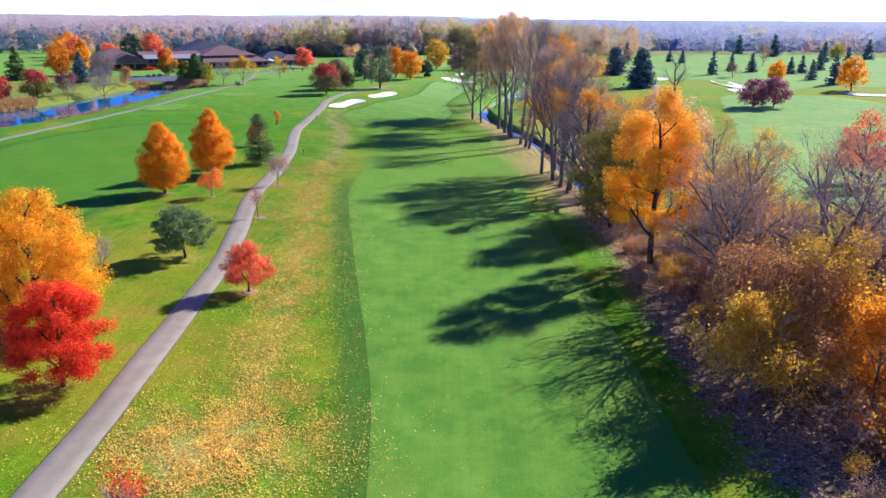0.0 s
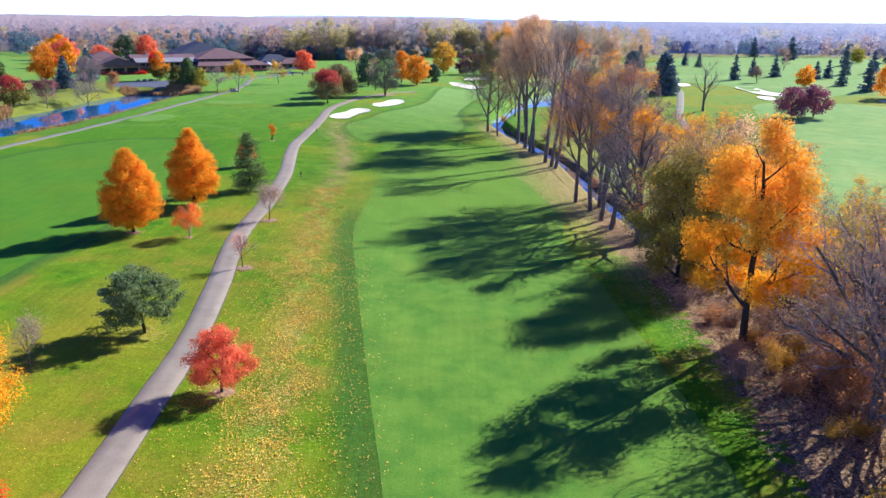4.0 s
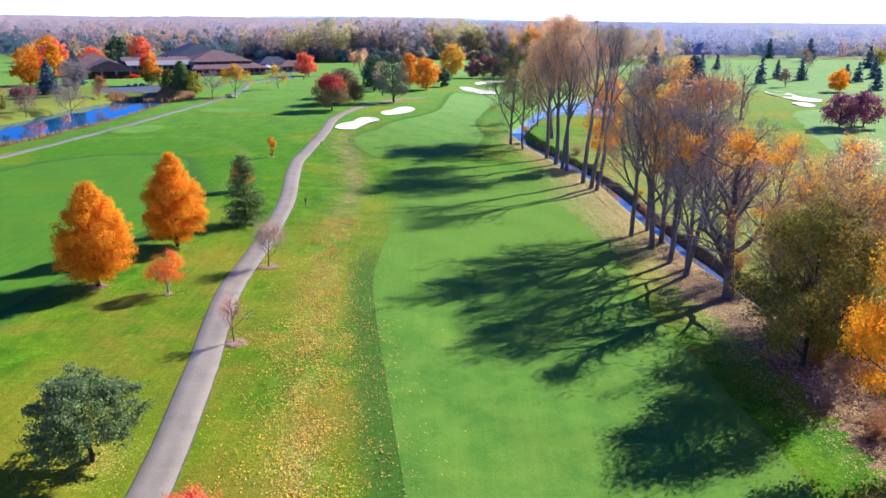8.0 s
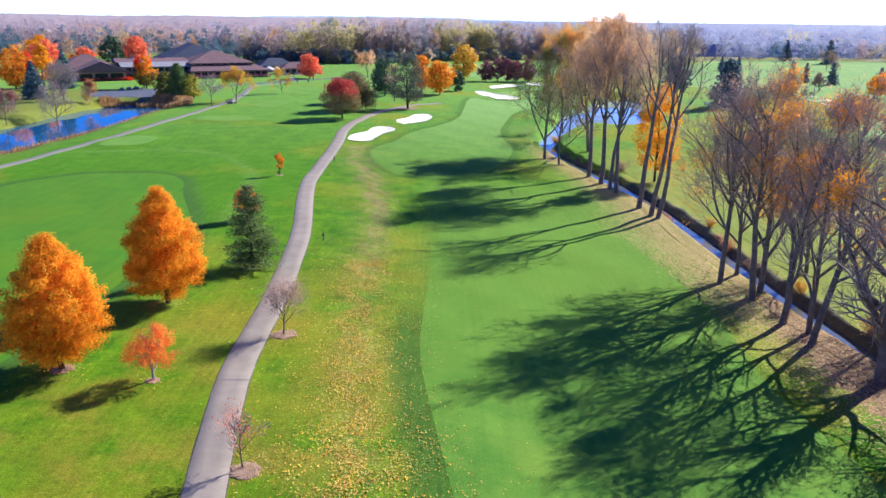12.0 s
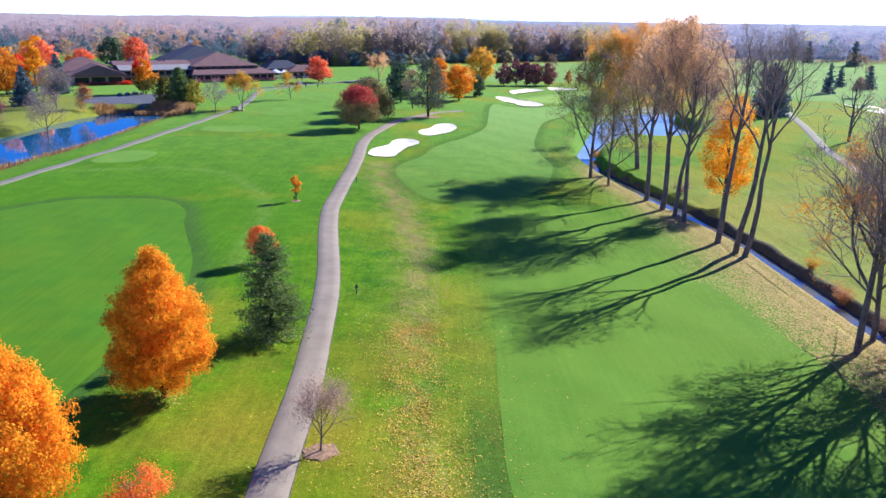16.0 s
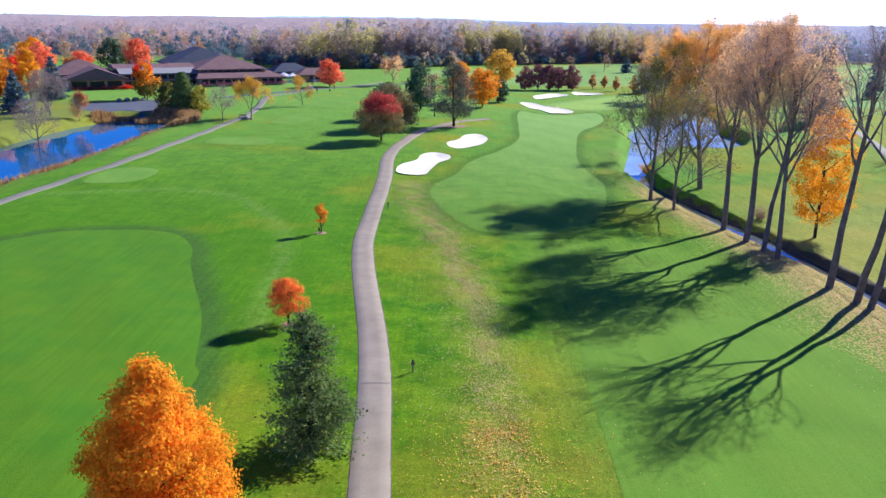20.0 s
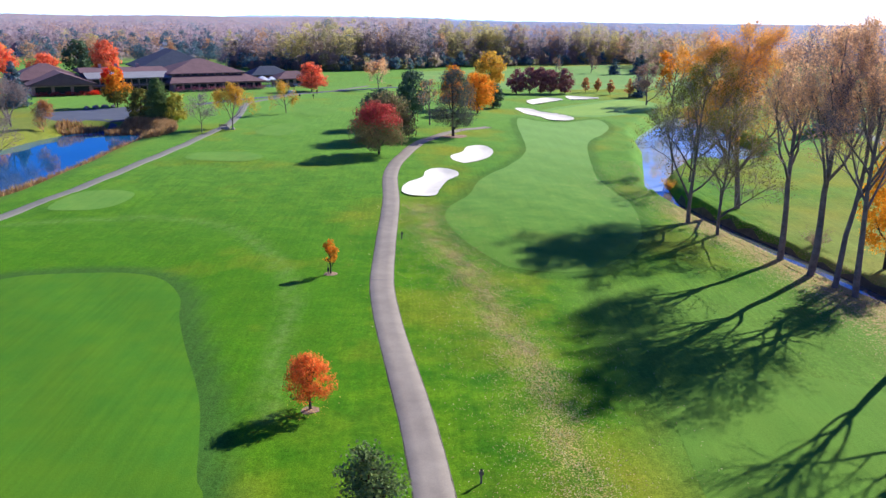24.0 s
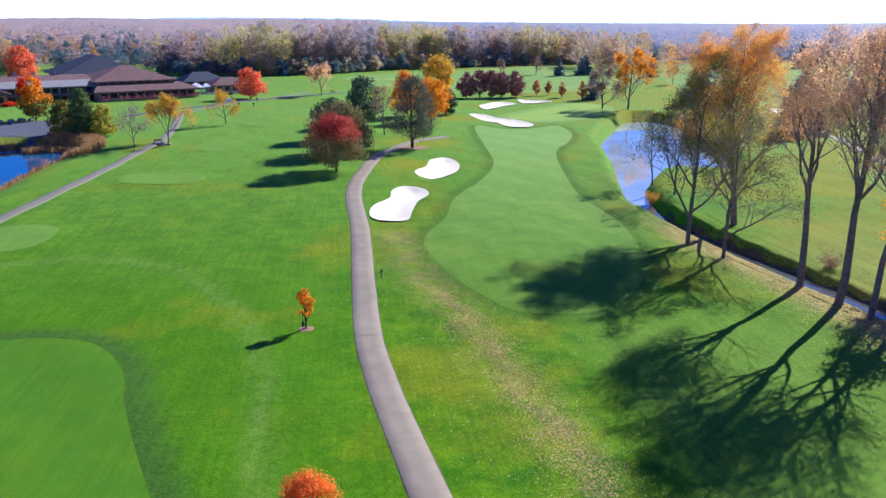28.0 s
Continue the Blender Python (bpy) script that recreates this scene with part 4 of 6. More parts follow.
def leafless(name, label, at, tall, trunk_r, seed, leaf=None, leaves=0, size=0.2, clear=0.3, group="", lean=0.0, upper=0.0, place=True, wide=1.0, held=0.4, **over):
    """A tall tree that has dropped most of its leaves: trunk with limbs, twigs, and what is left of the leaves."""
    rng = np.random.default_rng(seed)
    opt = {**BARE, **over}
    m = Matrix.Translation((at[0], at[1], height(*at))) if place else Matrix.Identity(4)
    ob = thing(name, label, "tree", group, m)
    segs, tips = limbs(rng, tall * 0.82, trunk_r, clear, opt["counts"], tuple(r * (wide if i == 0 else 1) for i, r in enumerate(opt["ratios"])), opt["spread"], opt["lift"], opt["kink"], lean, opt.get("droop", 0.0))
    top = max(q[2] for _, q, *_ in segs)
    k = tall / top
    segs = [(p * k, q * k, a, b, lv) for p, q, a, b, lv in segs]
    tips = tips * k
    v, f = tubes([s for s in segs if s[4] <= 1])
    part("trunk", mesh_of("trunk", v, f, BARK), BARK, ob)
    v, f = tubes([s for s in segs if s[4] > 1])
    tagged(part("branchwork", mesh_of("branchwork", v, f, TWIG), TWIG, ob), kind="stuff")
    if leaf:
        t = tips[tips[:, 2] > tall * upper]
        hold = np.sin(t[:, 0] * 0.9 + seed) * np.sin(t[:, 1] * 0.8) * np.sin(t[:, 2] * 0.7 + seed)
        t = t[np.argsort(hold)[: max(20, int(len(t) * held))]]
        pts = t[rng.integers(0, len(t), leaves)]
        v, f = flecks(rng, pts, size, 0.45)
        tagged(part("foliage", mesh_of("foliage", v, f, leaf), leaf, ob), kind="stuff")
    return ob


def conifer(name, label, at, tall, wide, mat, seed, low=0.06, rings=20, per=9, size=0.3, ragged=0.25, group="", power=0.9, place=True):
    """Spruce or pine: whorls of boughs, each covered with needle sprays."""
    rng = np.random.default_rng(seed)
    m = Matrix.Translation((at[0], at[1], height(*at))) if place else Matrix.Identity(4)
    ob = thing(name, label, "tree", group, m)
    segs, pts = [(Vector((0, 0, -0.3)), Vector((0, 0, tall * 0.97)), tall * 0.018 + 0.05, 0.02, 0)], []
    for i in range(rings):
        u = (i + rng.uniform(0, 0.6)) / rings
        z = tall * (low + (1 - low) * u)
        reach = wide / 2 * (1 - u) ** power + 0.12
        for j in range(per):
            a = rng.uniform(0, 6.283)
            length = reach * rng.uniform(1 - ragged, 1 + ragged * 0.5)
            d = Vector((math.cos(a), math.sin(a), rng.uniform(-0.28, 0.12) + 0.5 * u))
            p, q = Vector((0, 0, z)), Vector((0, 0, z)) + d * length
            segs.append((p, q, 0.035, 0.012, 3))
            n = max(4, int(length / size * 3.6))
            s = rng.uniform(0.15, 1.03, n)[:, None]
            pts.append(np.array(p) + (np.array(q) - np.array(p)) * s + rng.normal(0, 0.16 + 0.05 * length, (n, 3)) * (1, 1, 0.55))
    v, f = tubes(segs)
    part("trunk", mesh_of("trunk", v, f, DARKBARK), DARKBARK, ob)
    v, f = flecks(rng, np.concatenate(pts), size, 0, 0.6)
    part("crown", mesh_of("crown", v, f, mat), mat, ob)
    return ob


def sprawling_pine(name, label, at, tall, wide, seed):
    """A low pine with tufts of needles on spreading limbs."""
    rng = np.random.default_rng(seed)
    ob = thing(name, label, "tree", "", Matrix.Translation((at[0], at[1], height(*at))))
    segs, tips = limbs(rng, tall * 0.8, 0.17, 0.22, (12, 5), (0.62, 0.5), (62, 48), 0.05, 0.16)
    v, f = tubes(segs)
    part("trunk", mesh_of("trunk", v, f, DARKBARK), DARKBARK, ob)
    cen, _ = crown_points(rng, 240, tall, wide * 0.95, tall * 0.2, dome, 80, 0.05)
    cen = np.concatenate([cen, tips[rng.integers(0, len(tips), 90)]])
    pts = cen[rng.integers(0, len(cen), 22000)] + rng.normal(0, 0.20, (22000, 3)) * (1.25, 1.25, 0.6)
    v, f = flecks(rng, pts, 0.095, 0, 0.3)
    part("crown", mesh_of("crown", v, f, GREYPINE), GREYPINE, ob)
    return ob


def set_at(ob, x, y, turn=0.0, scale=1.0, tall=1.0):
    return Matrix.LocRotScale((x, y, height(x, y)), Euler((0, 0, turn)), (scale, scale, scale * tall))


# trees beside the cart path
broadleaf("maple", "large golden yellow maple in full leaf", (-34.5, 61.0), 12.6, 11.6, GOLD, 84000, 0.088, dome, 0.12, 260, 11, 0.052)
broadleaf("maple", "round scarlet maple in full leaf beside the cart path", (-28.0, 51.3), 8.4, 7.6, RED, 50000, 0.08, dome, 0.16, 100, 12, 0.064)
broadleaf("maple", "small coral red maple beside the cart path", (-19.4, 72.2), 5.0, 5.0, CORAL, 17000, 0.075, dome, 0.24, 80, 13, 0.066)
sprawling_pine("pine", "low spreading blue-green pine with an open crown", (-29.3, 83.2), 6.3, 7.6, 14)
broadleaf("maple", "orange maple with an egg-shaped crown", (-42.5, 114.7), 10.7, 7.5, ORANGE, 66000, 0.088, egg, 0.08, 420, 15, 0.050)
broadleaf("maple", "orange maple with a tall pointed crown", (-39.3, 129.2), 11.0, 7.5, ORANGE, 66000, 0.088, egg, 0.07, 420, 16, 0.050)
broadleaf("maple_sapling", "small pink and orange maple losing its leaves", (-35.0, 113.4), 4.5, 3.8, FLAME, 6500, 0.065, dome, 0.28, 50, 17, 0.09, bark=TWIG)
conifer("pine", "dark green pine of irregular shape beside the path", (-34.0, 140.8), 9.3, 5.8, NEEDLE, 18, 0.07, 16, 15, 0.105, 0.42, power=0.55)
broadleaf("maple_sapling", "small round orange-red maple on grass", (-39.6, 161.3), 4.2, 3.7, FLAME, 7500, 0.075, dome, 0.3, 60, 19, 0.08)
broadleaf("maple_sapling", "young staked maple with amber leaves", (-41.5, 191.9), 3.9, 1.9, AMBER, 900, 0.12, oval, 0.35, 30, 20, 0.1)
leafless("sapling", "young bare tree in a mulch ring by the path", (-27.0, 122.7), 4.9, 0.08, 21, PINKTWIG, 5200, 0.05, 0.3, "bare saplings by the path", wide=1.35, held=0.9, counts=(11, 7, 5), ratios=(0.55, 0.5, 0.5), spread=(44, 40, 40))
leafless("sapling", "young bare tree in a mulch ring by the path", (-25.3, 101.8), 3.8, 0.06, 22, CORAL, 500, 0.06, 0.35, "bare saplings by the path", counts=(10, 7, 5), ratios=(0.5, 0.5, 0.5), spread=(42, 40, 40))
leafless("sapling", "thin bare sapling on the grass", (-35.6, 76.0), 4.2, 0.06, 23, PINKTWIG, 1200, 0.05, 0.3, counts=(10, 7, 5), ratios=(0.5, 0.5, 0.5), spread=(42, 40, 40))

leafless("maple_sapling", "small sapling with a few red leaves at its top", (-16.6, 34.0), 4.0, 0.05, 24, RED, 700, 0.09, 0.3, counts=(9, 6, 4), ratios=(0.5, 0.5, 0.5), spread=(42, 40, 40))

# middle clump at the bend of the path
broadleaf("crabapple", "spreading crimson-topped tree beside the cart path", (-39.8, 264.0), 10.2, 11.2, CRIMSON, 20000, 0.15, dome, 0.17, 120, 31, 0.07, lower=RUSTOLIVE, split=0.62)
broadleaf("tree", "olive and rust coloured rounded tree", (-39.5, 282.5), 9.8, 14.0, RUSTOLIVE, 15000, 0.22, dome, 0.1, 90, 32, 0.08)
broadleaf("tree", "dense dark green round tree", (-41.5, 302.0), 9.0, 9.5, DEEPGREEN, 4200, 0.32, oval, 0.08, 80, 33, 0.09)
broadleaf("tree", "dense dark green round tree on the lawn", (-33.5, 330.0), 12.5, 10.0, DEEPGREEN, 4200, 0.36, oval, 0.08, 80, 34, 0.09)
leafless("tree", "grey bare tree among evergreens", (-29.0, 312.0), 12.0, 0.2, 35, BROWNL, 300, 0.2, 0.2, wide=1.1)
broadleaf("oak", "dark thinning oak with a spreading crown", (-23.8, 291.5), 15.2, 11.5, BRONZE, 14000, 0.15, dome, 0.16, 130, 36, 0.07, 0.022)
broadleaf("tree", "rust orange leafy tree at the fairway edge", (-14.6, 340.0), 11.5, 10.5, AMBER, 5200, 0.32, oval, 0.1, 90, 37, 0.08)
broadleaf("tree", "orange-topped rounded tree near the fairway", (-21.5, 350.0), 12.5, 9.0, AMBER, 4200, 0.34, oval, 0.12, 80, 38, 0.08)
broadleaf("tree", "small dark green rounded tree", (-8.2, 357.0), 7.5, 6.0, DEEPGREEN, 2600, 0.3, oval, 0.06, 60, 39, 0.09)
broadleaf("tree", "bright yellow tree behind the bunkers", (-4.0, 420.0), 14.5, 13.0, FARGOLD, 5000, 0.4, oval, 0.1, 90, 40, 0.08)
for k, (x, y, tl) in enumerate([(5.7, 411, 9.0), (11, 413, 9.8), (15.5, 414, 9.4), (19.5, 414, 8.8), (25, 414, 9.4)]):
    broadleaf("maroon_tree", "dark maroon rounded tree in a row", (x, y), tl, 7.4, MAROON, 2300, 0.36, oval, 0.1, 60, 41 + k, 0.09, group="row of maroon trees")
for k, (x, y, tl) in enumerate([(34.5, 421, 5.8), (39.5, 422, 5.4), (42, 411, 5.6), (47, 402, 6.6)]):
    broadleaf("young_tree", "small young tree with brown leaves near the green", (x, y), tl, 3.2, BROWNL, 900, 0.26, egg, 0.2, 40, 50 + k, 0.1, group="young trees near the green")

# round the left pond and the clubhouse
broadleaf("maple", "bright red maple near the clubhouse", (-71.5, 402), 10.0, 10.5, CORAL, 3600, 0.38, dome, 0.15, 80, 61, 0.08)
leafless("tree", "small tree with thin yellow leaves on the lawn", (-69.4, 332), 8.6, 0.14, 62, DULLGOLD, 2600, 0.15, 0.22, wide=1.6, counts=(9, 6, 5), spread=(55, 45, 45))
leafless("tree", "small leafy yellow tree beside the pond path", (-77.2, 300.5), 10.4, 0.17, 63, DULLGOLD, 5200, 0.17, 0.18, wide=1.5, counts=(10, 6, 5), spread=(50, 45, 45))
leafless("tree", "thin almost bare tree beside the pond path", (-82.0, 291), 9.2, 0.12, 64, TWIGGY, 1300, 0.13, 0.2, wide=1.3, counts=(9, 6, 5))
leafless("tree", "bare spreading tree on the far lawn", (-47.5, 414), 11.3, 0.2, 65, RUSSET, 3600, 0.2, 0.15, wide=1.6, counts=(9, 6, 5), spread=(52, 45, 45))
conifer("willow", "green conical tree at the pond edge", (-99.0, 313), 10.8, 8.0, NEEDLE, 66, 0.03, 20, 14, 0.24, 0.3, power=0.6)
broadleaf("tree", "yellow-green bushy tree at the pond edge", (-104.0, 315), 7.5, 7.0, OLIVE, 2400, 0.34, dome, 0.05, 60, 67, 0.09)
broadleaf("tree", "yellow-green bushy tree at the pond edge", (-94.0, 312), 7.0, 6.0, YELGREEN, 1800, 0.3, dome, 0.08, 50, 68, 0.1)
broadleaf("maple", "red and green tree before the clubhouse", (-121.0, 344), 11.2, 8.0, AMBER, 3000, 0.34, egg, 0.12, 70, 69, 0.085, lower=OLIVE, split=0.45)
broadleaf("maple", "red and green tree before the clubhouse", (-122.5, 346), 12.0, 6.5, RED, 1500, 0.34, oval, 0.5, 40, 70, 0.085)
leafless("tree", "grey bare tree beside the pond", (-116.5, 267), 11.6, 0.2, 71, TWIGGY, 6500, 0.10, 0.18, wide=1.6, held=0.8, counts=(10, 7, 6), spread=(50, 42, 45))
leafless("tree", "grey bare tree beside the pond", (-130.0, 300), 12.4, 0.24, 72, TWIGGY, 9000, 0.11, 0.15, wide=1.9, held=0.8, counts=(11, 7, 6), spread=(52, 44, 45))
leafless("shrub", "bushy brown shrub on the pond shore", (-121.0, 297), 7.0, 0.1, 73, BROWNL, 2600, 0.17, 0.05, wide=1.5)
broadleaf("crabapple", "dark red crabapple beside the pond", (-128.5, 246), 8.6, 9.5, CRIMSON, 3600, 0.3, dome, 0.12, 80, 74, 0.085, lower=OLIVE, split=0.6)
leafless("crabapple", "pinkish half-bare crabapple beside the pond", (-122.8, 254), 8.8, 0.15, 75, MAROON, 3000, 0.17, 0.18, wide=1.4)
broadleaf("crabapple", "dark red crabapple beside the pond", (-136.0, 238), 7.0, 8.0, CRIMSON, 3000, 0.3, dome, 0.1, 70, 76, 0.085)
broadleaf("tree", "amber leafy tree behind the pond", (-165.0, 338), 14.8, 12.0, AMBER, 3600, 0.42, oval, 0.08, 80, 77, 0.08)
broadleaf("tree", "golden leafy tree behind the pond", (-158.0, 344), 15.5, 8.0, GOLD, 2600, 0.42, egg, 0.08, 70, 78, 0.08)
conifer("spruce", "blue-green spruce behind the pond", (-170.0, 312), 13.5, 9.5, NEEDLE, 79, 0.03, 20, 10, 0.5, 0.3)
conifer("spruce", "dark spruce beside the clubhouse", (-149.0, 341), 12.8, 9.0, SPRUCE, 80, 0.03, 20, 10, 0.5, 0.3)
conifer("spruce", "dark spruce beside the clubhouse", (-141.0, 304), 11.5, 7.5, SPRUCE, 81, 0.03, 18, 10, 0.5, 0.3)
broadleaf("tree", "orange tree behind the clubhouse drive", (-219, 467), 12.5, 17.0, CORAL, 2600, 0.6, oval, 0.06, 80, 82, 0.08)
broadleaf("tree", "orange tree behind the clubhouse drive", (-200, 470), 9.5, 13.0, CORAL, 2200, 0.5, oval, 0.06, 70, 83, 0.08)
broadleaf("tree", "orange tree behind the clubhouse drive", (-238, 500), 14.0, 16.0, ORANGE, 2600, 0.6, oval, 0.06, 80, 84, 0.08)
broadleaf("maple", "coral red maple behind the clubhouse roof", (-181, 492), 14.0, 14.5, CORAL, 3600, 0.6, oval, 0.06, 80, 85, 0.08)
broadleaf("tree", "dark green tree behind the clubhouse", (-197, 500), 14.5, 15.0, DEEPGREEN, 2400, 0.6, oval, 0.05, 70, 86, 0.08)
broadleaf("maple", "bright red maple on the lawn", (-205, 420), 9.0, 10.0, RED, 2400, 0.45, dome, 0.08, 60, 87, 0.085)

# the tall row along the creek
TALL = "tall trees along the creek"
ROW = [
    (8.2, 221.0, 25.0, 0.34, OLIVE, 16000, 0.105, 0.15, 0.05), (10.4, 215.0, 20.0, 0.26, OLIVE, 8000, 0.095, 0.15, -0.06),
    (14.5, 204.2, 29.5, 0.44, RUSSET, 14500, 0.10, 0.28, 0.03), (15.7, 198.6, 30.4, 0.48, RUSSET, 15000, 0.10, 0.26, 0.0),
    (16.3, 194.0, 29.2, 0.36, RUSSET, 9000, 0.095, 0.35, 0.05), (16.8, 190.6, 28.8, 0.38, RUSSET, 7500, 0.095, 0.35, -0.03),
    (18.0, 179.4, 29.0, 0.44, DRYLEAF, 900, 0.08, 0.4, 0.05), (18.7, 174.7, 29.4, 0.42, DRYLEAF, 500, 0.08, 0.4, 0.06),
    (19.2, 172.9, 28.4, 0.38, None, 0, 0.2, 0.0, 0.10), (21.4, 146.2, 21.0, 0.28, AMBER, 6000, 0.10, 0.0, 0.0),
    (18.6, 143.6, 25.4, 0.34, RUSSET, 1500, 0.08, 0.3, 0.0), (21.8, 140.2, 24.0, 0.36, AMBER, 7500, 0.10, 0.0, 0.04),
    (20.0, 137.6, 24.6, 0.38, RUSSET, 1400, 0.08, 0.3, -0.02), (20.2, 130.6, 23.0, 0.36, AMBER, 7500, 0.10, 0.0, 0.05),
    (21.6, 128.1, 23.4, 0.30, DRYLEAF, 1200, 0.08, 0.0, 0.06), (20.6, 125.4, 24.6, 0.34, RUSSET, 1000, 0.08, 0.2, 0.08),
    (22.7, 117.4, 19.4, 0.66, AMBER, 2600, 0.11, 0.72, 0.0), (26.5, 109.0, 18.4, 0.34, AMBER, 4500, 0.11, 0.2, 0.04),
]
for k, (x, y, tl, r, leaf, nl, sz, upper, lean) in enumerate(ROW):
    name, label = ("tall_tree", "tall slender tree with thinning brown leaves by the creek") if leaf else ("tall_tree", "tall bare slender tree beside the creek")
    if leaf is AMBER:
        label = "tall half-bare tree with clusters of amber leaves"
    if leaf in (OLIVE, YELGREEN):
        label = "creekside tree with thin yellow-green leaves"
    tallest = tl > 25.8
    slim = 172 < y < 180
    leafless(name, label, (x, y), tl, r, 100 + k, leaf, nl, sz, 0.55 if slim else 0.42 if tallest else 0.3 if leaf is RUSSET else 0.16, TALL, lean, upper, wide=0.85 if slim else 1.04 if tallest else 1.15, held=0.24 if leaf is AMBER else 0.6, lift=0.17 if tallest else 0.11, spread=(30, 36, 42, 45) if slim else (36, 38, 42, 45) if tl > 22 else (50, 42, 42, 45), counts=(8, 6, 5, 3) if slim else (13, 8, 6, 4) if y < 150 else (11, 7, 6, 4), kink=0.16)
broadleaf("maple", "golden yellow tree across the creek", (26.0, 200.5), 18.0, 9.0, GOLD, 12000, 0.17, oval, 0.12, 120, 130, 0.075, 0.012)
leafless("tall_tree", "broad tree with amber and orange leaves across the creek", (19.0, 229.4), 30.0, 0.5, 131, OLDGOLD, 46000, 0.11, 0.2, TALL, -0.10, 0.15, wide=1.45, held=0.72, spread=(40, 40, 42, 45), counts=(12, 7, 6, 4))
leafless("tree", "bare grey tree at the pond edge", (17.6, 248.0), 15.6, 0.2, 132, None, 0, 0.2, 0.2)
leafless("tree", "bare grey tree at the pond edge", (17.5, 257.7), 13.6, 0.16, 133, YELGREEN, 200, 0.2, 0.2)
leafless("tree", "russet half-bare tree beyond the pond", (53.0, 370.0), 19.0, 0.35, 134, AMBER, 3000, 0.35, 0.15, wide=1.4)
leafless("tree", "grey bare tree beyond the pond", (45.0, 372.0), 14.0, 0.3, 135, DRYLEAF, 2600, 0.25, 0.1, wide=1.5)
broadleaf("tree", "olive green dense tree at the creek bend", (22.2, 99.0), 14.0, 11.0, OLIVEGOLD, 31000, 0.11, oval, 0.10, 80, 136, 0.075, 0.016)
broadleaf("maple", "large golden orange tree at the wood's edge", (23.6, 83.4), 19.2, 12.0, GOLDORANGE, 56000, 0.108, dome, 0.22, 84, 137, 0.062, 0.018, lower=GOLD, split=0.58)
leafless("tree", "orange half-bare tree across the creek", (30.0, 147.0), 15.5, 0.26, 138, AMBER, 10000, 0.11, 0.15, wide=1.2)
leafless("tree", "orange half-bare tree across the creek", (33.0, 131.0), 16.0, 0.26, 139, AMBER, 8000, 0.11, 0.15, wide=1.2)
leafless("tree", "bare tree with reddish twigs across the creek", (36.0, 118.0), 17.0, 0.3, 140, RUSSET, 8000, 0.11, 0.15, wide=1.3)
leafless("tree", "russet half-bare tree behind the olive tree", (24.9, 101.2), 16.5, 0.34, 141, BROWNGOLD, 10000, 0.10, 0.18, wide=1.35, held=0.9, spread=(46, 42, 42, 45))

for k, (x, y, tl, nl) in enumerate([(28.4, 104.6, 13.5, 8000), (31.4, 110.4, 14.5, 7000), (23.8, 107.2, 11.5, 4000)]):
    leafless("tree", "half-bare tree with brown leaves behind the olive tree", (x, y), tl, 0.28, 142 + k, BROWNGOLD, nl, 0.11, 0.15, "half-bare trees behind the olive tree", wide=1.3, held=0.85, spread=(46, 42, 42, 45))

# the wood on the right: variants built once, then set about
WOOD = "bare woodland trees"
wood_kinds = [
    leafless("woodland_tree", "bare spreading woodland tree", (35.4, 62.2), 21.0, 0.62, 151, BROWNL, 2600, 0.09, 0.12, WOOD, -0.2, wide=2.0, held=0.9, spread=(50, 44, 45, 45), counts=(12, 7, 6, 3)),
    leafless("woodland_tree", "bare woodland tree with a few brown leaves", (45.5, 73.0), 19.0, 0.40, 152, BROWNL, 1800, 0.11, 0.15, WOOD, -0.04, wide=1.15, counts=(9, 6, 5, 3)),
    leafless("woodland_tree", "thin woodland tree with yellow leaves", (30.5, 76.0), 16.0, 0.24, 153, DULLGOLD, 3600, 0.12, 0.2, WOOD, wide=1.0),
]
SPOTS = [(35, 92, 0.65), (54, 84, 0.7), (48, 94, 0.6), (56, 96, 0.75), (42, 101, 0.65), (35, 110, 0.7), (41, 114, 0.75)]
for x, y, s, turn in ((31.5, 72.5, 0.8, 5.2), (27.0, 68.0, 0.72, 0.3)):
    copy_thing(wood_kinds[0], set_at(None, x, y, turn, s))
for k, (x, y, s) in enumerate(SPOTS):
    copy_thing(wood_kinds[(2, 1, 1, 0)[k % 4]], set_at(None, x, y, 1.7 * k + 0.4, s, 0.95 + 0.1 * (k % 3)))


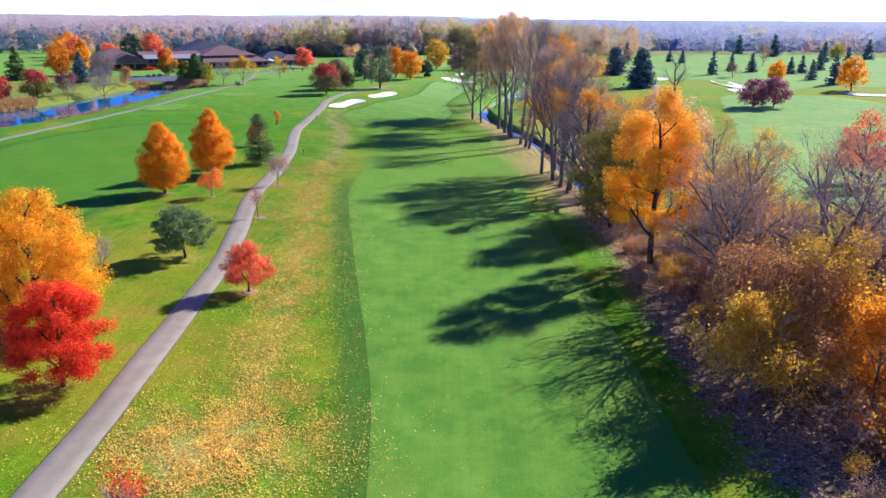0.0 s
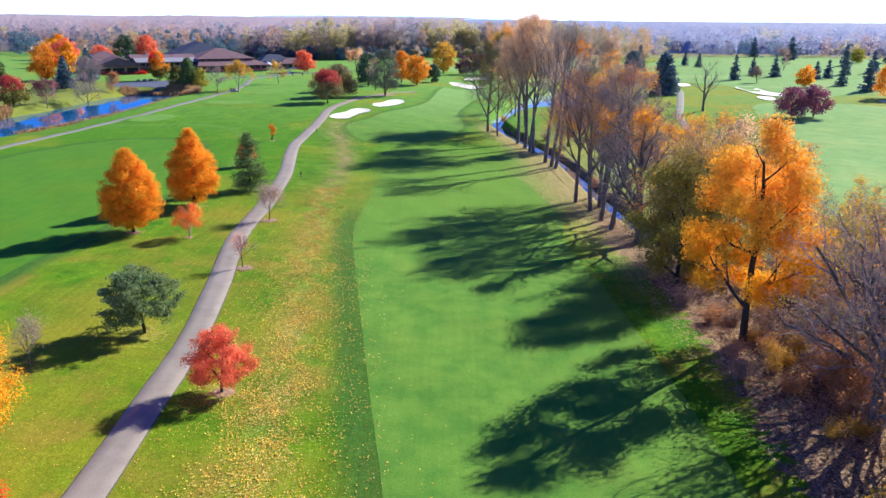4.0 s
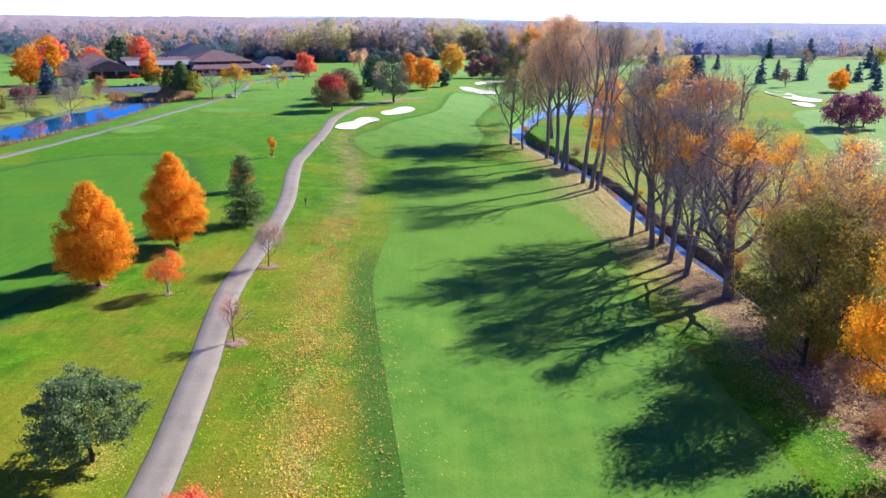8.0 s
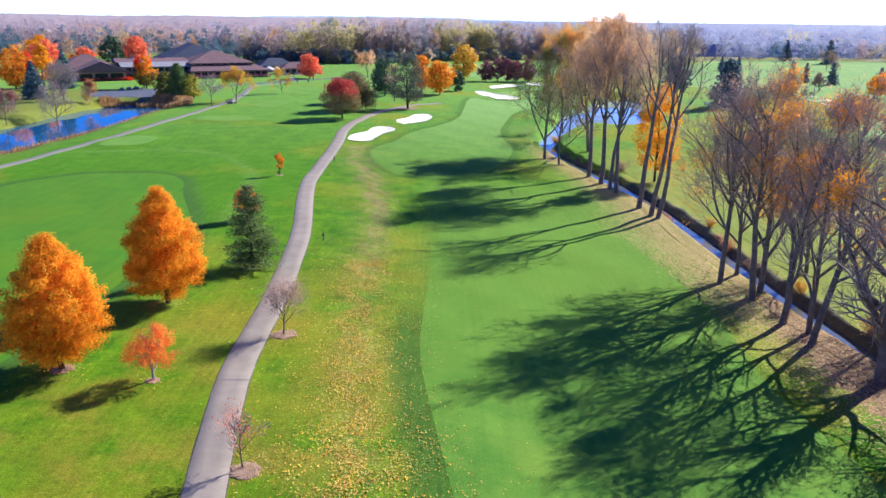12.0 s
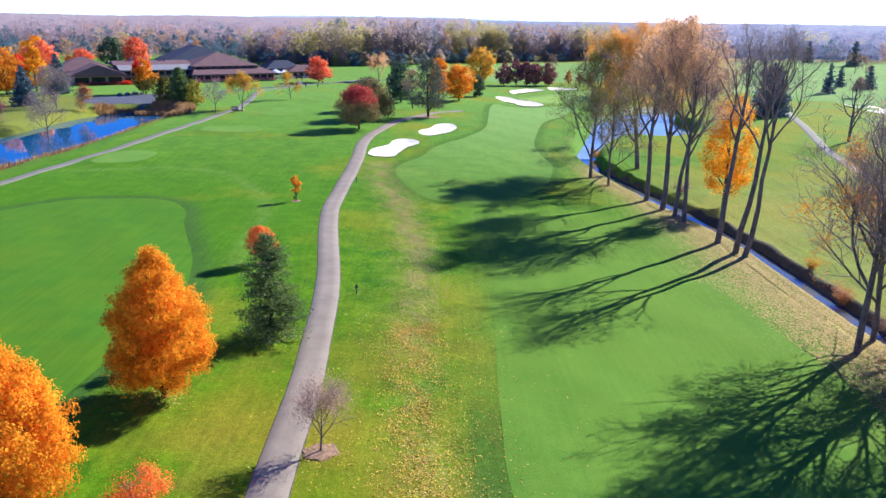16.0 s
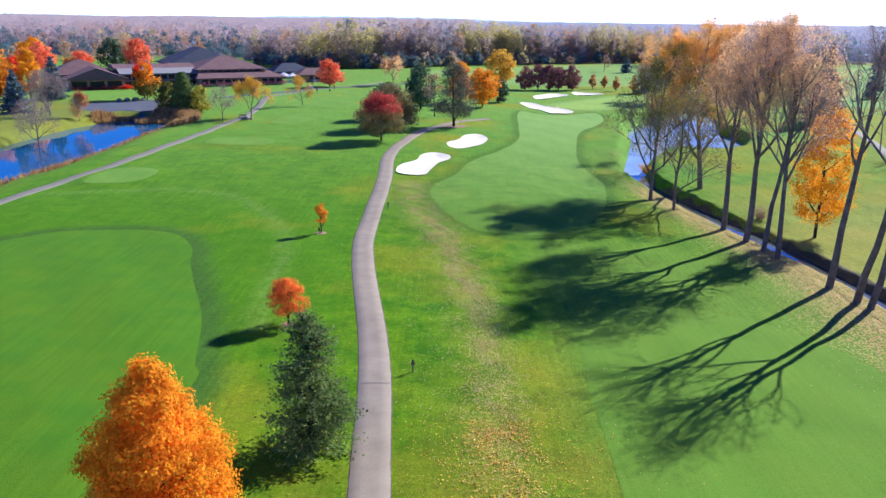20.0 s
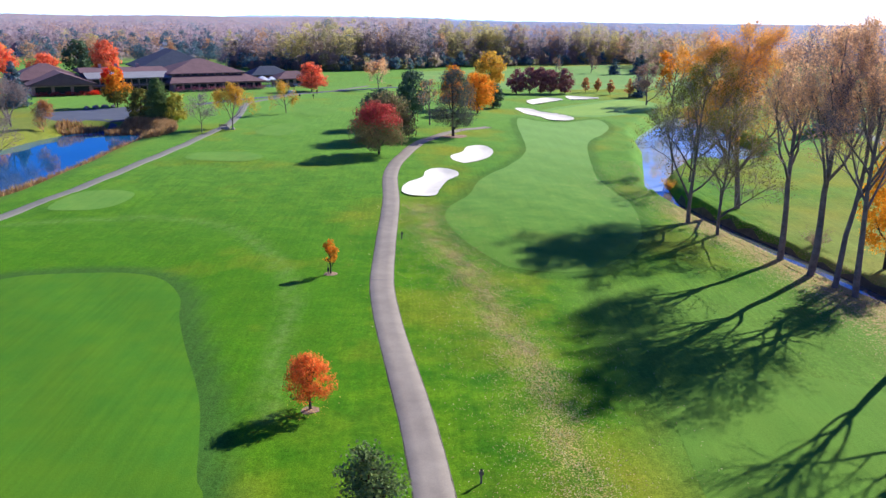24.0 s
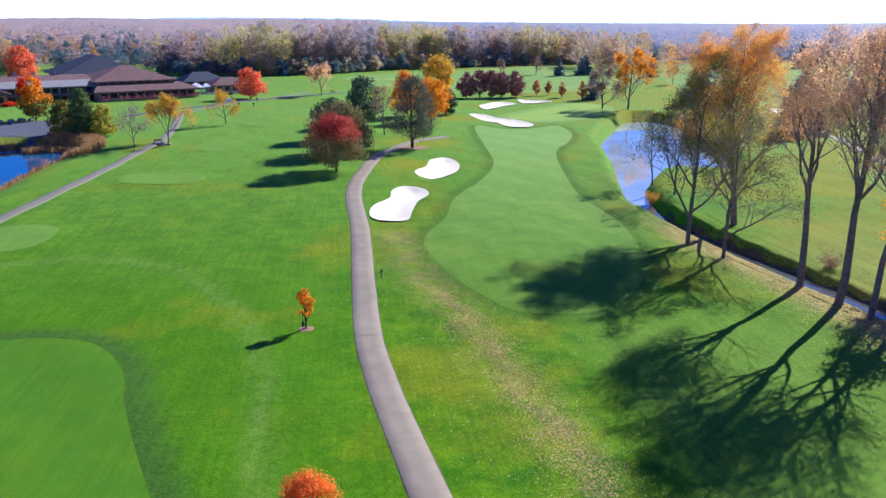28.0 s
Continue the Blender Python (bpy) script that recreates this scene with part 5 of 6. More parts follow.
def brush(name, label, seed, tall, wide, mat, leaves, size, stems=26):
    """A thicket: many arching stems from one root, with clinging leaves."""
    rng = np.random.default_rng(seed)
    ob = thing(name, label, "shrub", "undergrowth in the wood")
    segs, pts = [], []
    for i in range(stems):
        a, out = rng.uniform(0, 6.283), rng.uniform(0.15, 1.0)
        p = Vector((rng.normal(0, 0.25), rng.normal(0, 0.25), -0.1))
        d = Vector((math.cos(a) * out * wide / tall * 0.7, math.sin(a) * out * wide / tall * 0.7, 1.0))
        length = tall * rng.uniform(0.6, 1.05)
        for j in range(4):
            q = p + d.normalized() * length / 4
            segs.append((p, q, 0.03 - 0.006 * j, 0.024 - 0.006 * j, 4))
            for w in range(2):
                e = Vector(rng.normal(0, 1, 3)).normalized() * rng.uniform(0.3, 0.9)
                e.z = abs(e.z)
                s = p.lerp(q, rng.uniform(0.2, 1))
                segs.append((s, s + e, 0.012, 0.006, 5))
                pts.append(tuple(s + e * rng.uniform(0.4, 1)))
            p = q
            d = d + Vector((math.cos(a), math.sin(a), 0)) * 0.28 + Vector(rng.normal(0, 0.12, 3))
    v, f = tubes(segs)
    tagged(part("branchwork", mesh_of("branchwork", v, f, RUSTTWIG), RUSTTWIG, ob), kind="stuff")
    pts = np.array(pts)
    v, f = flecks(rng, pts[rng.integers(0, len(pts), leaves)], size, 0.3)
    tagged(part("foliage", mesh_of("foliage", v, f, mat), mat, ob), kind="stuff")
    return ob


bushes = [
    brush("thicket", "brown leafless thicket in the wood", 201, 3.4, 4.4, DRYLEAF, 900, 0.12, 26),
    brush("thicket", "thicket with dull golden leaves in the wood", 202, 3.4, 4.0, DULLGOLD, 2000, 0.10, 24),
    brush("thicket", "thicket with russet leaves in the wood", 203, 3.8, 4.4, BROWNL, 1800, 0.10, 26),
]
rng = np.random.default_rng(77)
spots = []
while len(spots) < 125:
    x, y = 23.5 + 32 * rng.uniform(0, 1) ** 1.1, rng.uniform(32, 108)
    if abs(float(edge_distance(np.array([x]), np.array([y]), CREEK_LINE, False)[0])) > 2.6 and (x < 43 or y > 68) and all((x - a) ** 2 + (y - b) ** 2 > 3 for a, b in spots):
        spots.append((x, y))
for k, (x, y) in enumerate(spots):
    m = set_at(None, x, y, rng.uniform(0, 6.28), rng.uniform(0.6, 1.0) * (0.7 if x < 27 else 1.15))
    b = bushes[0 if k % 5 in (0, 3) else (1 if k % 5 in (1, 2) else 2)]
    if k < 3:
        bushes[k].matrix_world = m
    else:
        copy_thing(b, m)
amber_bush = brush("thicket", "thicket of bright orange leaves at the wood's edge", 204, 3.6, 4.2, AMBER, 3600, 0.11, 28)
amber_bush.matrix_world = set_at(None, 28.5, 43.5, 0.4, 1.0)
for x, y, s in ((31.5, 49, 1.1), (33.5, 55.5, 1.2), (30.5, 45, 0.8), (35.5, 58, 1.0)):
    copy_thing(amber_bush, set_at(None, x, y, x, s))
for k, (x, y) in enumerate([(21.5, 80), (24.5, 79), (26, 84.5), (22, 87.5), (25.5, 89.5), (21, 92), (24, 95.5), (27.5, 95), (20.6, 76), (23.5, 73.5)]):
    copy_thing(bushes[(2, 1, 0)[k % 3]], set_at(None, x, y, k * 0.8, 0.55 + 0.12 * (k % 3)))
for k, (x, y, tl, leaf, nl, label) in enumerate([
    (25.8, 51.8, 10.0, BROWNL, 9000, "bushy young tree with russet leaves in the wood"), (30.5, 49.0, 9.0, AMBER, 8500, "bushy young tree with orange leaves at the wood's edge"),
    (29.5, 54.8, 11.5, DULLGOLD, 9500, "bushy young tree with dull golden leaves in the wood"), (25.8, 61.5, 9.0, BROWNL, 3500, "bushy young tree with russet leaves in the wood"),
    (37.5, 52.5, 11.0, AMBER, 6500, "bushy young tree with orange leaves at the wood's edge"), (29.0, 66.5, 11.0, BROWNL, 3500, "bushy young tree with russet leaves in the wood"),
    (21.8, 49.5, 8.5, DULLGOLD, 12000, "bushy young tree with dull golden leaves in the wood"), (24.2, 56.2, 10.0, BROWNL, 6500, "bushy young tree with russet leaves in the wood"),
    (34.0, 44.0, 8.0, AMBER, 6500, "bushy young tree with orange leaves at the wood's edge")]):
    leafless("young_tree", label, (x, y), tl, 0.14, 170 + k, leaf, nl, 0.115, 0.1, "young leafy trees in the wood", wide=1.7, held=0.8, spread=(48, 44, 45), counts=(11, 6, 5))
leafless("tree", "small yellow-green tree at the edge of the wood", (33.2, 84.0), 11.5, 0.18, 155, YELGREEN, 5200, 0.13, 0.2, wide=1.4, held=0.7, spread=(50, 44, 45, 45), counts=(9, 6, 4))
for k, (x, y) in enumerate([(25.0, 150), (26.2, 140), (27.5, 128), (29.5, 118), (25.5, 168), (24.6, 158), (22, 210), (14.6, 250)]):
    copy_thing(bushes[k % 3], set_at(None, x, y, k * 1.1, 0.55 + 0.06 * (k % 4)))

# beyond the creek, on the right
conifer("spruce", "broad dark spruce beyond the creek", (78.4, 312), 15.2, 11.5, SPRUCE, 301, 0.03, 22, 12, 0.5, 0.25, power=0.6)
conifer("spruce", "broad dark spruce beyond the creek", (83.5, 385), 13.0, 13.0, SPRUCE, 302, 0.03, 18, 12, 0.55, 0.25, power=0.6)
leafless("tree", "large bare spreading tree on the far fairway", (77.6, 263), 17.0, 0.42, 303, None, 0, 0.2, 0.2, wide=1.35, counts=(8, 6, 5), spread=(48, 45, 45))
broadleaf("crabapple", "plum purple spreading tree on the far fairway", (99.5, 250), 8.8, 9.5, PURPLE, 3600, 0.3, dome, 0.14, 70, 304, 0.08, group="plum purple trees")
broadleaf("crabapple", "plum purple spreading tree on the far fairway", (106.5, 251), 9.2, 9.5, PURPLE, 3600, 0.3, dome, 0.14, 70, 305, 0.08, group="plum purple trees")
broadleaf("maple", "orange round tree beyond the purple trees", (149, 352), 8.8, 8.6, ORANGE, 2400, 0.36, oval, 0.12, 60, 306, 0.085)
broadleaf("maple", "orange round tree on the far fairway", (157.8, 303), 12.2, 11.0, ORANGE, 3600, 0.36, dome, 0.12, 80, 307, 0.08)
broadleaf("maple", "red-leaved tree beyond the wood", (75, 136), 13.0, 9.5, CORAL, 3600, 0.26, dome, 0.2, 70, 308, 0.085)
leafless("tree", "grey bare tree on the far fairway", (137, 373), 7.6, 0.2, 309, DRYLEAF, 900, 0.3, 0.1, wide=1.5)
con_kind = conifer("spruce", "narrow dark spruce on the far fairway", (133, 390), 11.7, 5.4, SPRUCE, 310, 0.03, 16, 8, 0.42, 0.2, "spruces on the far fairway")
for k, (x, y, tl, w) in enumerate([(145.7, 511, 8.5, 5), (148.5, 493, 8.6, 5), (238, 641, 15, 9), (249, 598, 16, 10.5), (161, 412, 9.8, 6.3), (155, 425, 9, 5), (177, 402, 8.4, 5.2), (184, 405, 9, 5.2), (168.5, 360, 9.0, 5.6), (165, 332, 12.2, 7), (230, 450, 12, 7), (205, 430, 11, 6), (250, 520, 13, 8), (300, 560, 14, 9), (72.7, 530, 8.5, 7), (89.7, 540, 10, 9), (86, 535, 9, 7), (50.5, 402, 9, 6.6), (120, 520, 12, 7)]):
    copy_thing(con_kind, Matrix.LocRotScale((x, y, height(x, y)), Euler((0, 0, k * 0.9)), (w / 5.4, w / 5.4, tl / 11.7)))
for k, (x, y, tl) in enumerate([(62, 538, 9.5), (44, 545, 8), (110, 470, 9), (190, 470, 11), (210, 520, 12)]):
    leafless("tree", "bare tree on the distant fairway", (x, y), tl, 0.2, 330 + k, DRYLEAF, 500, 0.3, 0.15, "bare trees on the distant fairway", wide=1.5, counts=(8, 5, 4))
broadleaf("tree", "yellow tree on the distant fairway", (280, 563), 9.0, 12.0, YELGREEN, 1200, 0.6, oval, 0.1, 50, 340, 0.1)


# ---- woods in the distance ----
def woods(name, label, mat, places, seed, leaves, size, shape=oval, low=0.08):
    if not places:
        return None
    rng = np.random.default_rng(seed)
    vs, fs = [], []
    n = 0
    for x, y, tl, w in places:
        pts = crown_points(rng, leaves, tl, w, tl * low, shape, 26, 0.10)[0] + (x, y, 0)
        v, f = flecks(rng, pts, size, 0, 0.7)
        vs.append(v)
        fs.append(f + n)
        n += len(v)
    v = np.concatenate(vs)
    xy = np.array([(p[0], p[1]) for p in places for _ in range(4 * leaves)])
    v[:, 2] += hills(xy[:, 0], xy[:, 1])
    ob = new(name, mesh_of(name, v, np.concatenate(fs), mat))
    return tagged(ob, label, "woods", kind="stuff")


rng = np.random.default_rng(5)
near_belt = {0: [], 1: [], 2: [], 3: [], 4: [], 5: []}
edge_line = [(-135, 545), (-118, 530), (-72, 522), (-44, 540), (-12, 580), (23, 605), (63, 630), (114, 650), (135, 560)]
boles = []
for k in range(430):
    x = rng.uniform(-140, 125)
    base = np.interp(x, [p[0] for p in edge_line[:8]], [p[1] for p in edge_line[:8]])
    y = base + (rng.uniform(0, 14) if k < 190 else 14 + 90 * rng.uniform(0, 1))
    tl = rng.uniform(17, 27) * (1.0 if x > -100 else 0.75)
    patch = math.sin(x * 0.07 + 1.0) + 0.7 * math.sin(x * 0.19 + y * 0.05) + rng.normal(0, 0.6)
    kind = 3 if patch > 1.0 else 2 if patch > 0.4 else 5 if patch < -1.6 else 1 if patch < -0.35 else 0
    if k % 29 == 0:
        kind = 4
    near_belt[kind].append((x, y, tl, tl * rng.uniform(0.36, 0.52)))
    if k < 190:
        boles += [(Vector((x + rng.normal(0, 1.4), y + rng.normal(0, 1.4), 0)), tl * rng.uniform(0.7, 0.95)) for _ in range(3)]
for _ in range(45):
    x, y = rng.uniform(100, 150), rng.uniform(545, 640)
    near_belt[int(rng.choice([0, 2, 5]))].append((x, y, rng.uniform(17, 24), 10))
for _ in range(170):
    x = rng.uniform(-135, 125)
    y = np.interp(x, [p[0] for p in edge_line[:8]], [p[1] for p in edge_line[:8]]) - rng.uniform(0, 6)
    near_belt[int(rng.choice([0, 0, 2, 4, 4]))].append((x, y, rng.uniform(4, 9), rng.uniform(5, 9)))
stems = []
for p, tl in boles:
    lean = Vector((rng.normal(0, 0.05), rng.normal(0, 0.05), 1)) * tl
    stems.append((p, p + lean, 0.24, 0.05, 3))
    for _ in range(3):
        s = p + lean * rng.uniform(0.35, 0.8)
        stems.append((s, s + Vector((rng.normal(0, 2.2), rng.normal(0, 2.2), rng.uniform(2, 5))), 0.12, 0.04, 3))
v, f = tubes(stems)
tagged(new("distant_boles", mesh_of("distant_boles", v, f, TWIG)), "grey trunks standing along the edge of the distant woods", "woods", kind="stuff")
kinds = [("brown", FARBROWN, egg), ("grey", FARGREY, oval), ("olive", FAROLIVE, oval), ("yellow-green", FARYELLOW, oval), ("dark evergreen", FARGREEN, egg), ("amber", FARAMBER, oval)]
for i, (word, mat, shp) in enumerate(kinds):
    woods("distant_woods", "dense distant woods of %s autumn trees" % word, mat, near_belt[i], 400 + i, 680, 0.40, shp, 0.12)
far_front = {k: [] for k in range(7)}
far_rows = {k: [] for k in range(7)}


def far_kind(x, y):
    patch = math.sin(x * 0.021 + y * 0.01) + 0.6 * math.sin(x * 0.057 + 2.0) + rng.normal(0, 0.5)
    if x < -0.1 * y:
        return 5 if patch > 1.45 else 4 if patch < -1.5 else 6
    return 3 if patch > 1.75 else 4 if patch < -1.3 else 6 if patch > 1.1 else 1


for y0, deep, gap in ((640, 26, 7.5), (672, 26, 8.0)):
    x = -0.74 * y0
    while x < 0.74 * y0:
        x += gap * rng.uniform(0.7, 1.3)
        y = y0 + rng.uniform(0, deep)
        if -120 < x < 150 or (100 < x < 250 and rng.uniform() < 0.3):
            continue
        tl = rng.uniform(10, 18)
        far_front[far_kind(x, y)].append((x, y, tl, tl * rng.uniform(0.75, 1.1)))
for y0 in (705, 745, 790, 840, 900, 980, 1080, 1220):
    x = -0.74 * y0
    while x < 0.74 * y0:
        x += 0.0135 * y0 * rng.uniform(0.7, 1.3)
        y = y0 + rng.uniform(-0.04, 0.04) * y0
        tl = rng.uniform(12, 20) + (y0 - 640) * 0.009
        far_rows[far_kind(x, y)].append((x, y, tl, tl * rng.uniform(0.9, 1.3)))
for _ in range(70):
    x, y = rng.uniform(-420, -185), rng.uniform(530, 640)
    far_front[int(rng.choice([6, 4, 4, 4, 5]))].append((x, y, rng.uniform(9, 15), rng.uniform(7, 12)))
for _ in range(34):
    x, y = rng.uniform(-185, -100), rng.uniform(560, 660)
    far_front[int(rng.choice([4, 4, 1, 5]))].append((x, y, rng.uniform(9, 14), rng.uniform(6, 10)))
for _ in range(64):
    x, y = rng.uniform(-400, -115), rng.uniform(645, 705)
    far_front[4 if rng.uniform() < 0.75 else 3].append((x, y, rng.uniform(13, 19), rng.uniform(8, 12)))
# the grey kind becomes haze blue in its colour this far off
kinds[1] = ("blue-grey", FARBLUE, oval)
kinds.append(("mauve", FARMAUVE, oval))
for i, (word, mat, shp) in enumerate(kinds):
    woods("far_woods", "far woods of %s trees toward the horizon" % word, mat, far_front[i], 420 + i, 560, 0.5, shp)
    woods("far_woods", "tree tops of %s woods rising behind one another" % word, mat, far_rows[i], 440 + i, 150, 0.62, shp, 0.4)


def canopy_mat(name, tones):
    """Treetops far off: every crown has its own tone, with haze mixed into the tones."""
    m, nt, b = nodes_of(name)
    pos = nt.nodes.new("ShaderNodeNewGeometry").outputs["Position"]
    cell = nt.nodes.new("ShaderNodeTexVoronoi")
    cell.inputs["Scale"].default_value = 0.11
    nt.links.new(pos, cell.inputs["Vector"])
    sep = nt.nodes.new("ShaderNodeSeparateColor")
    nt.links.new(cell.outputs["Color"], sep.inputs["Color"])
    col = ramp(nt, sep.outputs["Red"], [(i / (len(tones) - 1), c) for i, c in enumerate(tones)])
    col = mixed(nt, "MULTIPLY", 0.5, col, ramp(nt, noise_tex(nt, pos, 0.25, 4, 0.7), [(0.3, (0.5, 0.5, 0.55)), (0.7, (1.3, 1.3, 1.3))]))
    nt.links.new(col, b.inputs["Base Color"])
    b.inputs["Roughness"].default_value, b.inputs["Specular IOR Level"].default_value = 0.9, 0.05
    bumped(nt, b, noise_tex(nt, pos, 0.2, 5, 0.75), 0.6, 1.5)
    return m


def canopy(name, label, lo, hi, mat, seed, rise):
    """The closed roof of the woods that reach to the horizon, lumpy with crowns; lo, hi: its sides as shares of the distance."""
    ys = [700.0]
    while ys[-1] < 4100:
        ys.append(ys[-1] * 1.0135)
    ys = np.array(ys)
    us = np.linspace(lo, hi, int((hi - lo) / 0.0042))
    u, y = np.meshgrid(us, ys)
    rng = np.random.default_rng(seed)
    x = u * y + rng.normal(0, 2.0, u.shape)
    crown = np.sin(x * 0.31 + 1.7 * np.sin(y * 0.05)) * np.sin(y * 0.09 + 1.3 * np.sin(x * 0.07))
    z = 10.0 + 1.6 * crown + rng.normal(0, 0.8, u.shape) + 1.5 * np.sin(x * 0.011 + y * 0.004) + rise * smoothstep((y - 800) / 2000)
    z = np.where(y < 702, -1.0, z)
    idx = np.arange(u.size).reshape(u.shape)
    f = np.stack([idx[:-1, :-1], idx[:-1, 1:], idx[1:, 1:], idx[1:, :-1]], -1).reshape(-1, 4)
    tagged(new(name, smooth(mesh_of(name, np.stack([x.ravel(), y.ravel(), z.ravel()], 1), f, mat))), label, "woods", kind="stuff")


# treetop tones carry the haze: mauve to the left, blue to the right
canopy("far_canopy", "mauve and russet treetops of woods reaching the horizon with haze in their colour", -0.78, 0.02, canopy_mat("hazed_mauve_treetops", [(0.34, 0.265, 0.30), (0.38, 0.29, 0.31), (0.32, 0.28, 0.34), (0.43, 0.295, 0.27), (0.26, 0.275, 0.30), (0.37, 0.295, 0.32), (0.41, 0.35, 0.27)]), 1, 21.0)
canopy("far_canopy", "treetops of woods reaching the horizon with blue-grey haze in their colour", 0.02, 0.80, canopy_mat("hazed_blue_treetops", [(0.24, 0.27, 0.42), (0.31, 0.32, 0.44), (0.20, 0.26, 0.40), (0.40, 0.33, 0.36), (0.18, 0.25, 0.34), (0.30, 0.31, 0.42)]), 2, 13.0)


def ridge(name, far, base, rise, seed):
    """A wooded rise on the horizon, a backdrop whose hazy blue is emitted."""
    rng = np.random.default_rng(seed)
    x = np.linspace(-0.95 * far, 0.95 * far, 420)
    ph = rng.uniform(0, 6.28, 5)
    top = base + rise * np.exp(-((x / far + 0.14) / 0.16) ** 2) + 3.0 * np.sin(x / far * 9 + ph[0]) + 1.6 * np.sin(x / far * 31 + ph[1]) + rng.normal(0, 1.0, len(x))
    y = np.sqrt(np.maximum(far ** 2 * 1.6 - x ** 2, 1)) * 0.8
    v = np.concatenate([np.stack([x, y, np.full_like(x, -30)], 1), np.stack([x, y + 40, top], 1), np.stack([x, y + 240, np.full_like(x, -30)], 1)])
    n = len(x)
    f = [(i + k * n, i + 1 + k * n, i + 1 + (k + 1) * n, i + (k + 1) * n) for k in (0, 1) for i in range(n - 1)]
    tagged(new(name, smooth(mesh_of(name, v, f, hz_mat))), "wooded backdrop ridge on the horizon glowing in a hazy blue", "hills", kind="structure")


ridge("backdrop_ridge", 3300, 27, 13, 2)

# added glowing ring: bright haze low over the horizon, all the way round
haze_mat, znt, zb = nodes_of("horizon_haze_glow")
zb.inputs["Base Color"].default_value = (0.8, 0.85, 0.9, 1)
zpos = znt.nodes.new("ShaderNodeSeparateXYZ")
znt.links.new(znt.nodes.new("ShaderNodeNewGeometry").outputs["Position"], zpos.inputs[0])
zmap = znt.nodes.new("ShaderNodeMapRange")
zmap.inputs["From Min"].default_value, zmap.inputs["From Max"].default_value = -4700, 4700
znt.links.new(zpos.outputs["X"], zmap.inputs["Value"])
# the ring's glow is whiter on the sun's side, bluer away from it
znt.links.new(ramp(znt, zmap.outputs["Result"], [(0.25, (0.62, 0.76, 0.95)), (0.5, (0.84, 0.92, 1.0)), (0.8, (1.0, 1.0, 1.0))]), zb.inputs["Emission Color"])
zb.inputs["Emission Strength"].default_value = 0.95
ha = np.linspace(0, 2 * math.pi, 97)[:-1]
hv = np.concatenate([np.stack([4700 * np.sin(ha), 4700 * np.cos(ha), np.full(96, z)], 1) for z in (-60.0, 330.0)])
tagged(new("backdrop_haze", mesh_of("backdrop_haze", hv, [(i, (i + 1) % 96, 96 + (i + 1) % 96, 96 + i) for i in range(96)], haze_mat)), "added glowing band for the pale bright haze over the horizon", "sky", kind="structure")


# ---- fallen leaves ----
def fallen(name, label, mat, xy, size, seed):
    rng = np.random.default_rng(seed)
    z = land(xy[:, 0], xy[:, 1]) + 0.07
    v, f = flecks(rng, np.stack([xy[:, 0], xy[:, 1], z], 1), size, 0, 2.5)
    return tagged(new(name, mesh_of(name, v, f, mat)), label, "leaves", kind="stuff")


def along(line, n, width, rng, lo=0.0, hi=1.0):
    k = rng.uniform(lo, hi, n) * (len(line) - 1.001)
    i = k.astype(int)
    p = line[i] + (line[i + 1] - line[i]) * (k - i)[:, None]
    t = line[i + 1] - line[i]
    t /= np.linalg.norm(t, axis=1)[:, None]
    off = rng.normal(0, width, n)
    return p + np.stack([t[:, 1], -t[:, 0]], 1) * off[:, None] + rng.normal(0, 0.5, (n, 2))


rng = np.random.default_rng(9)
strip = np.concatenate([along(BAND, 60000, 1.3, rng), along(BAND, 24000, 4.2, rng), along(BAND, 22000, 3.2, rng, 0.05, 0.28), rng.normal((-15, 43.5), (4.6, 3.6), (26000, 2))])
strip = strip[(edge_distance(strip[:, 0], strip[:, 1], CART_PATH, False) > 1.5)]
clumpy = np.sin(strip[:, 0] * 1.3 + 1.2 * np.sin(strip[:, 1] * 0.9)) * np.sin(strip[:, 1] * 0.8 + strip[:, 0] * 0.5)
strip = strip[rng.uniform(-1.0, 0.7, len(strip)) < clumpy]
far_strip = strip[strip[:, 1] > 120 + 25 * rng.uniform(-1, 1, len(strip))]
strip = strip[strip[:, 1] < 145]
fallen("fallen_leaves", "straw-coloured dry leaves scattered in a band on the grass", PALELEAF, far_strip, 0.05, 14)
fallen("fallen_leaves", "yellow and orange fallen leaves drifted on the grass", FALLEN, strip, 0.066, 10)
bank = along(CREEK_LINE[::-1], 34000, 1.0, rng, 0.05, 0.85)
nl = np.abs(rng.normal(0, 1, len(bank))) * 4.6 + 3.0
bank = bank - np.stack([nl, np.zeros_like(nl)], 1)
fallen("fallen_leaves", "pale dry leaves covering the creek bank", PALELEAF, bank, 0.055, 11)
floor = np.stack([rng.uniform(17.5, 46, 12000), rng.uniform(33, 110, 12000)], 1)
fallen("fallen_leaves", "dry brown leaves on the woodland floor", PALELEAF, floor, 0.07, 12)
rings = np.concatenate([rng.normal(c, s, (n, 2)) for c, s, n in (((-19.4, 72), 1.9, 700), ((-29, 51), 2.6, 700), ((-34, 61), 3.6, 900), ((-42.5, 114.5), 1.6, 120), ((-39.3, 129), 1.6, 120), ((-35, 113.4), 1.0, 120), ((-34, 141), 1.6, 200), ((-25, 102), 1.5, 300), ((-27, 122.6), 1.4, 250), ((-39.6, 161.3), 0.9, 120), ((-29, 83), 2.2, 350))])
rings = rings[(edge_distance(rings[:, 0], rings[:, 1], CART_PATH, False) > 1.5)]
fallen("fallen_leaves", "orange and red leaves lying under the maples", FALLEN, rings, 0.05, 13)


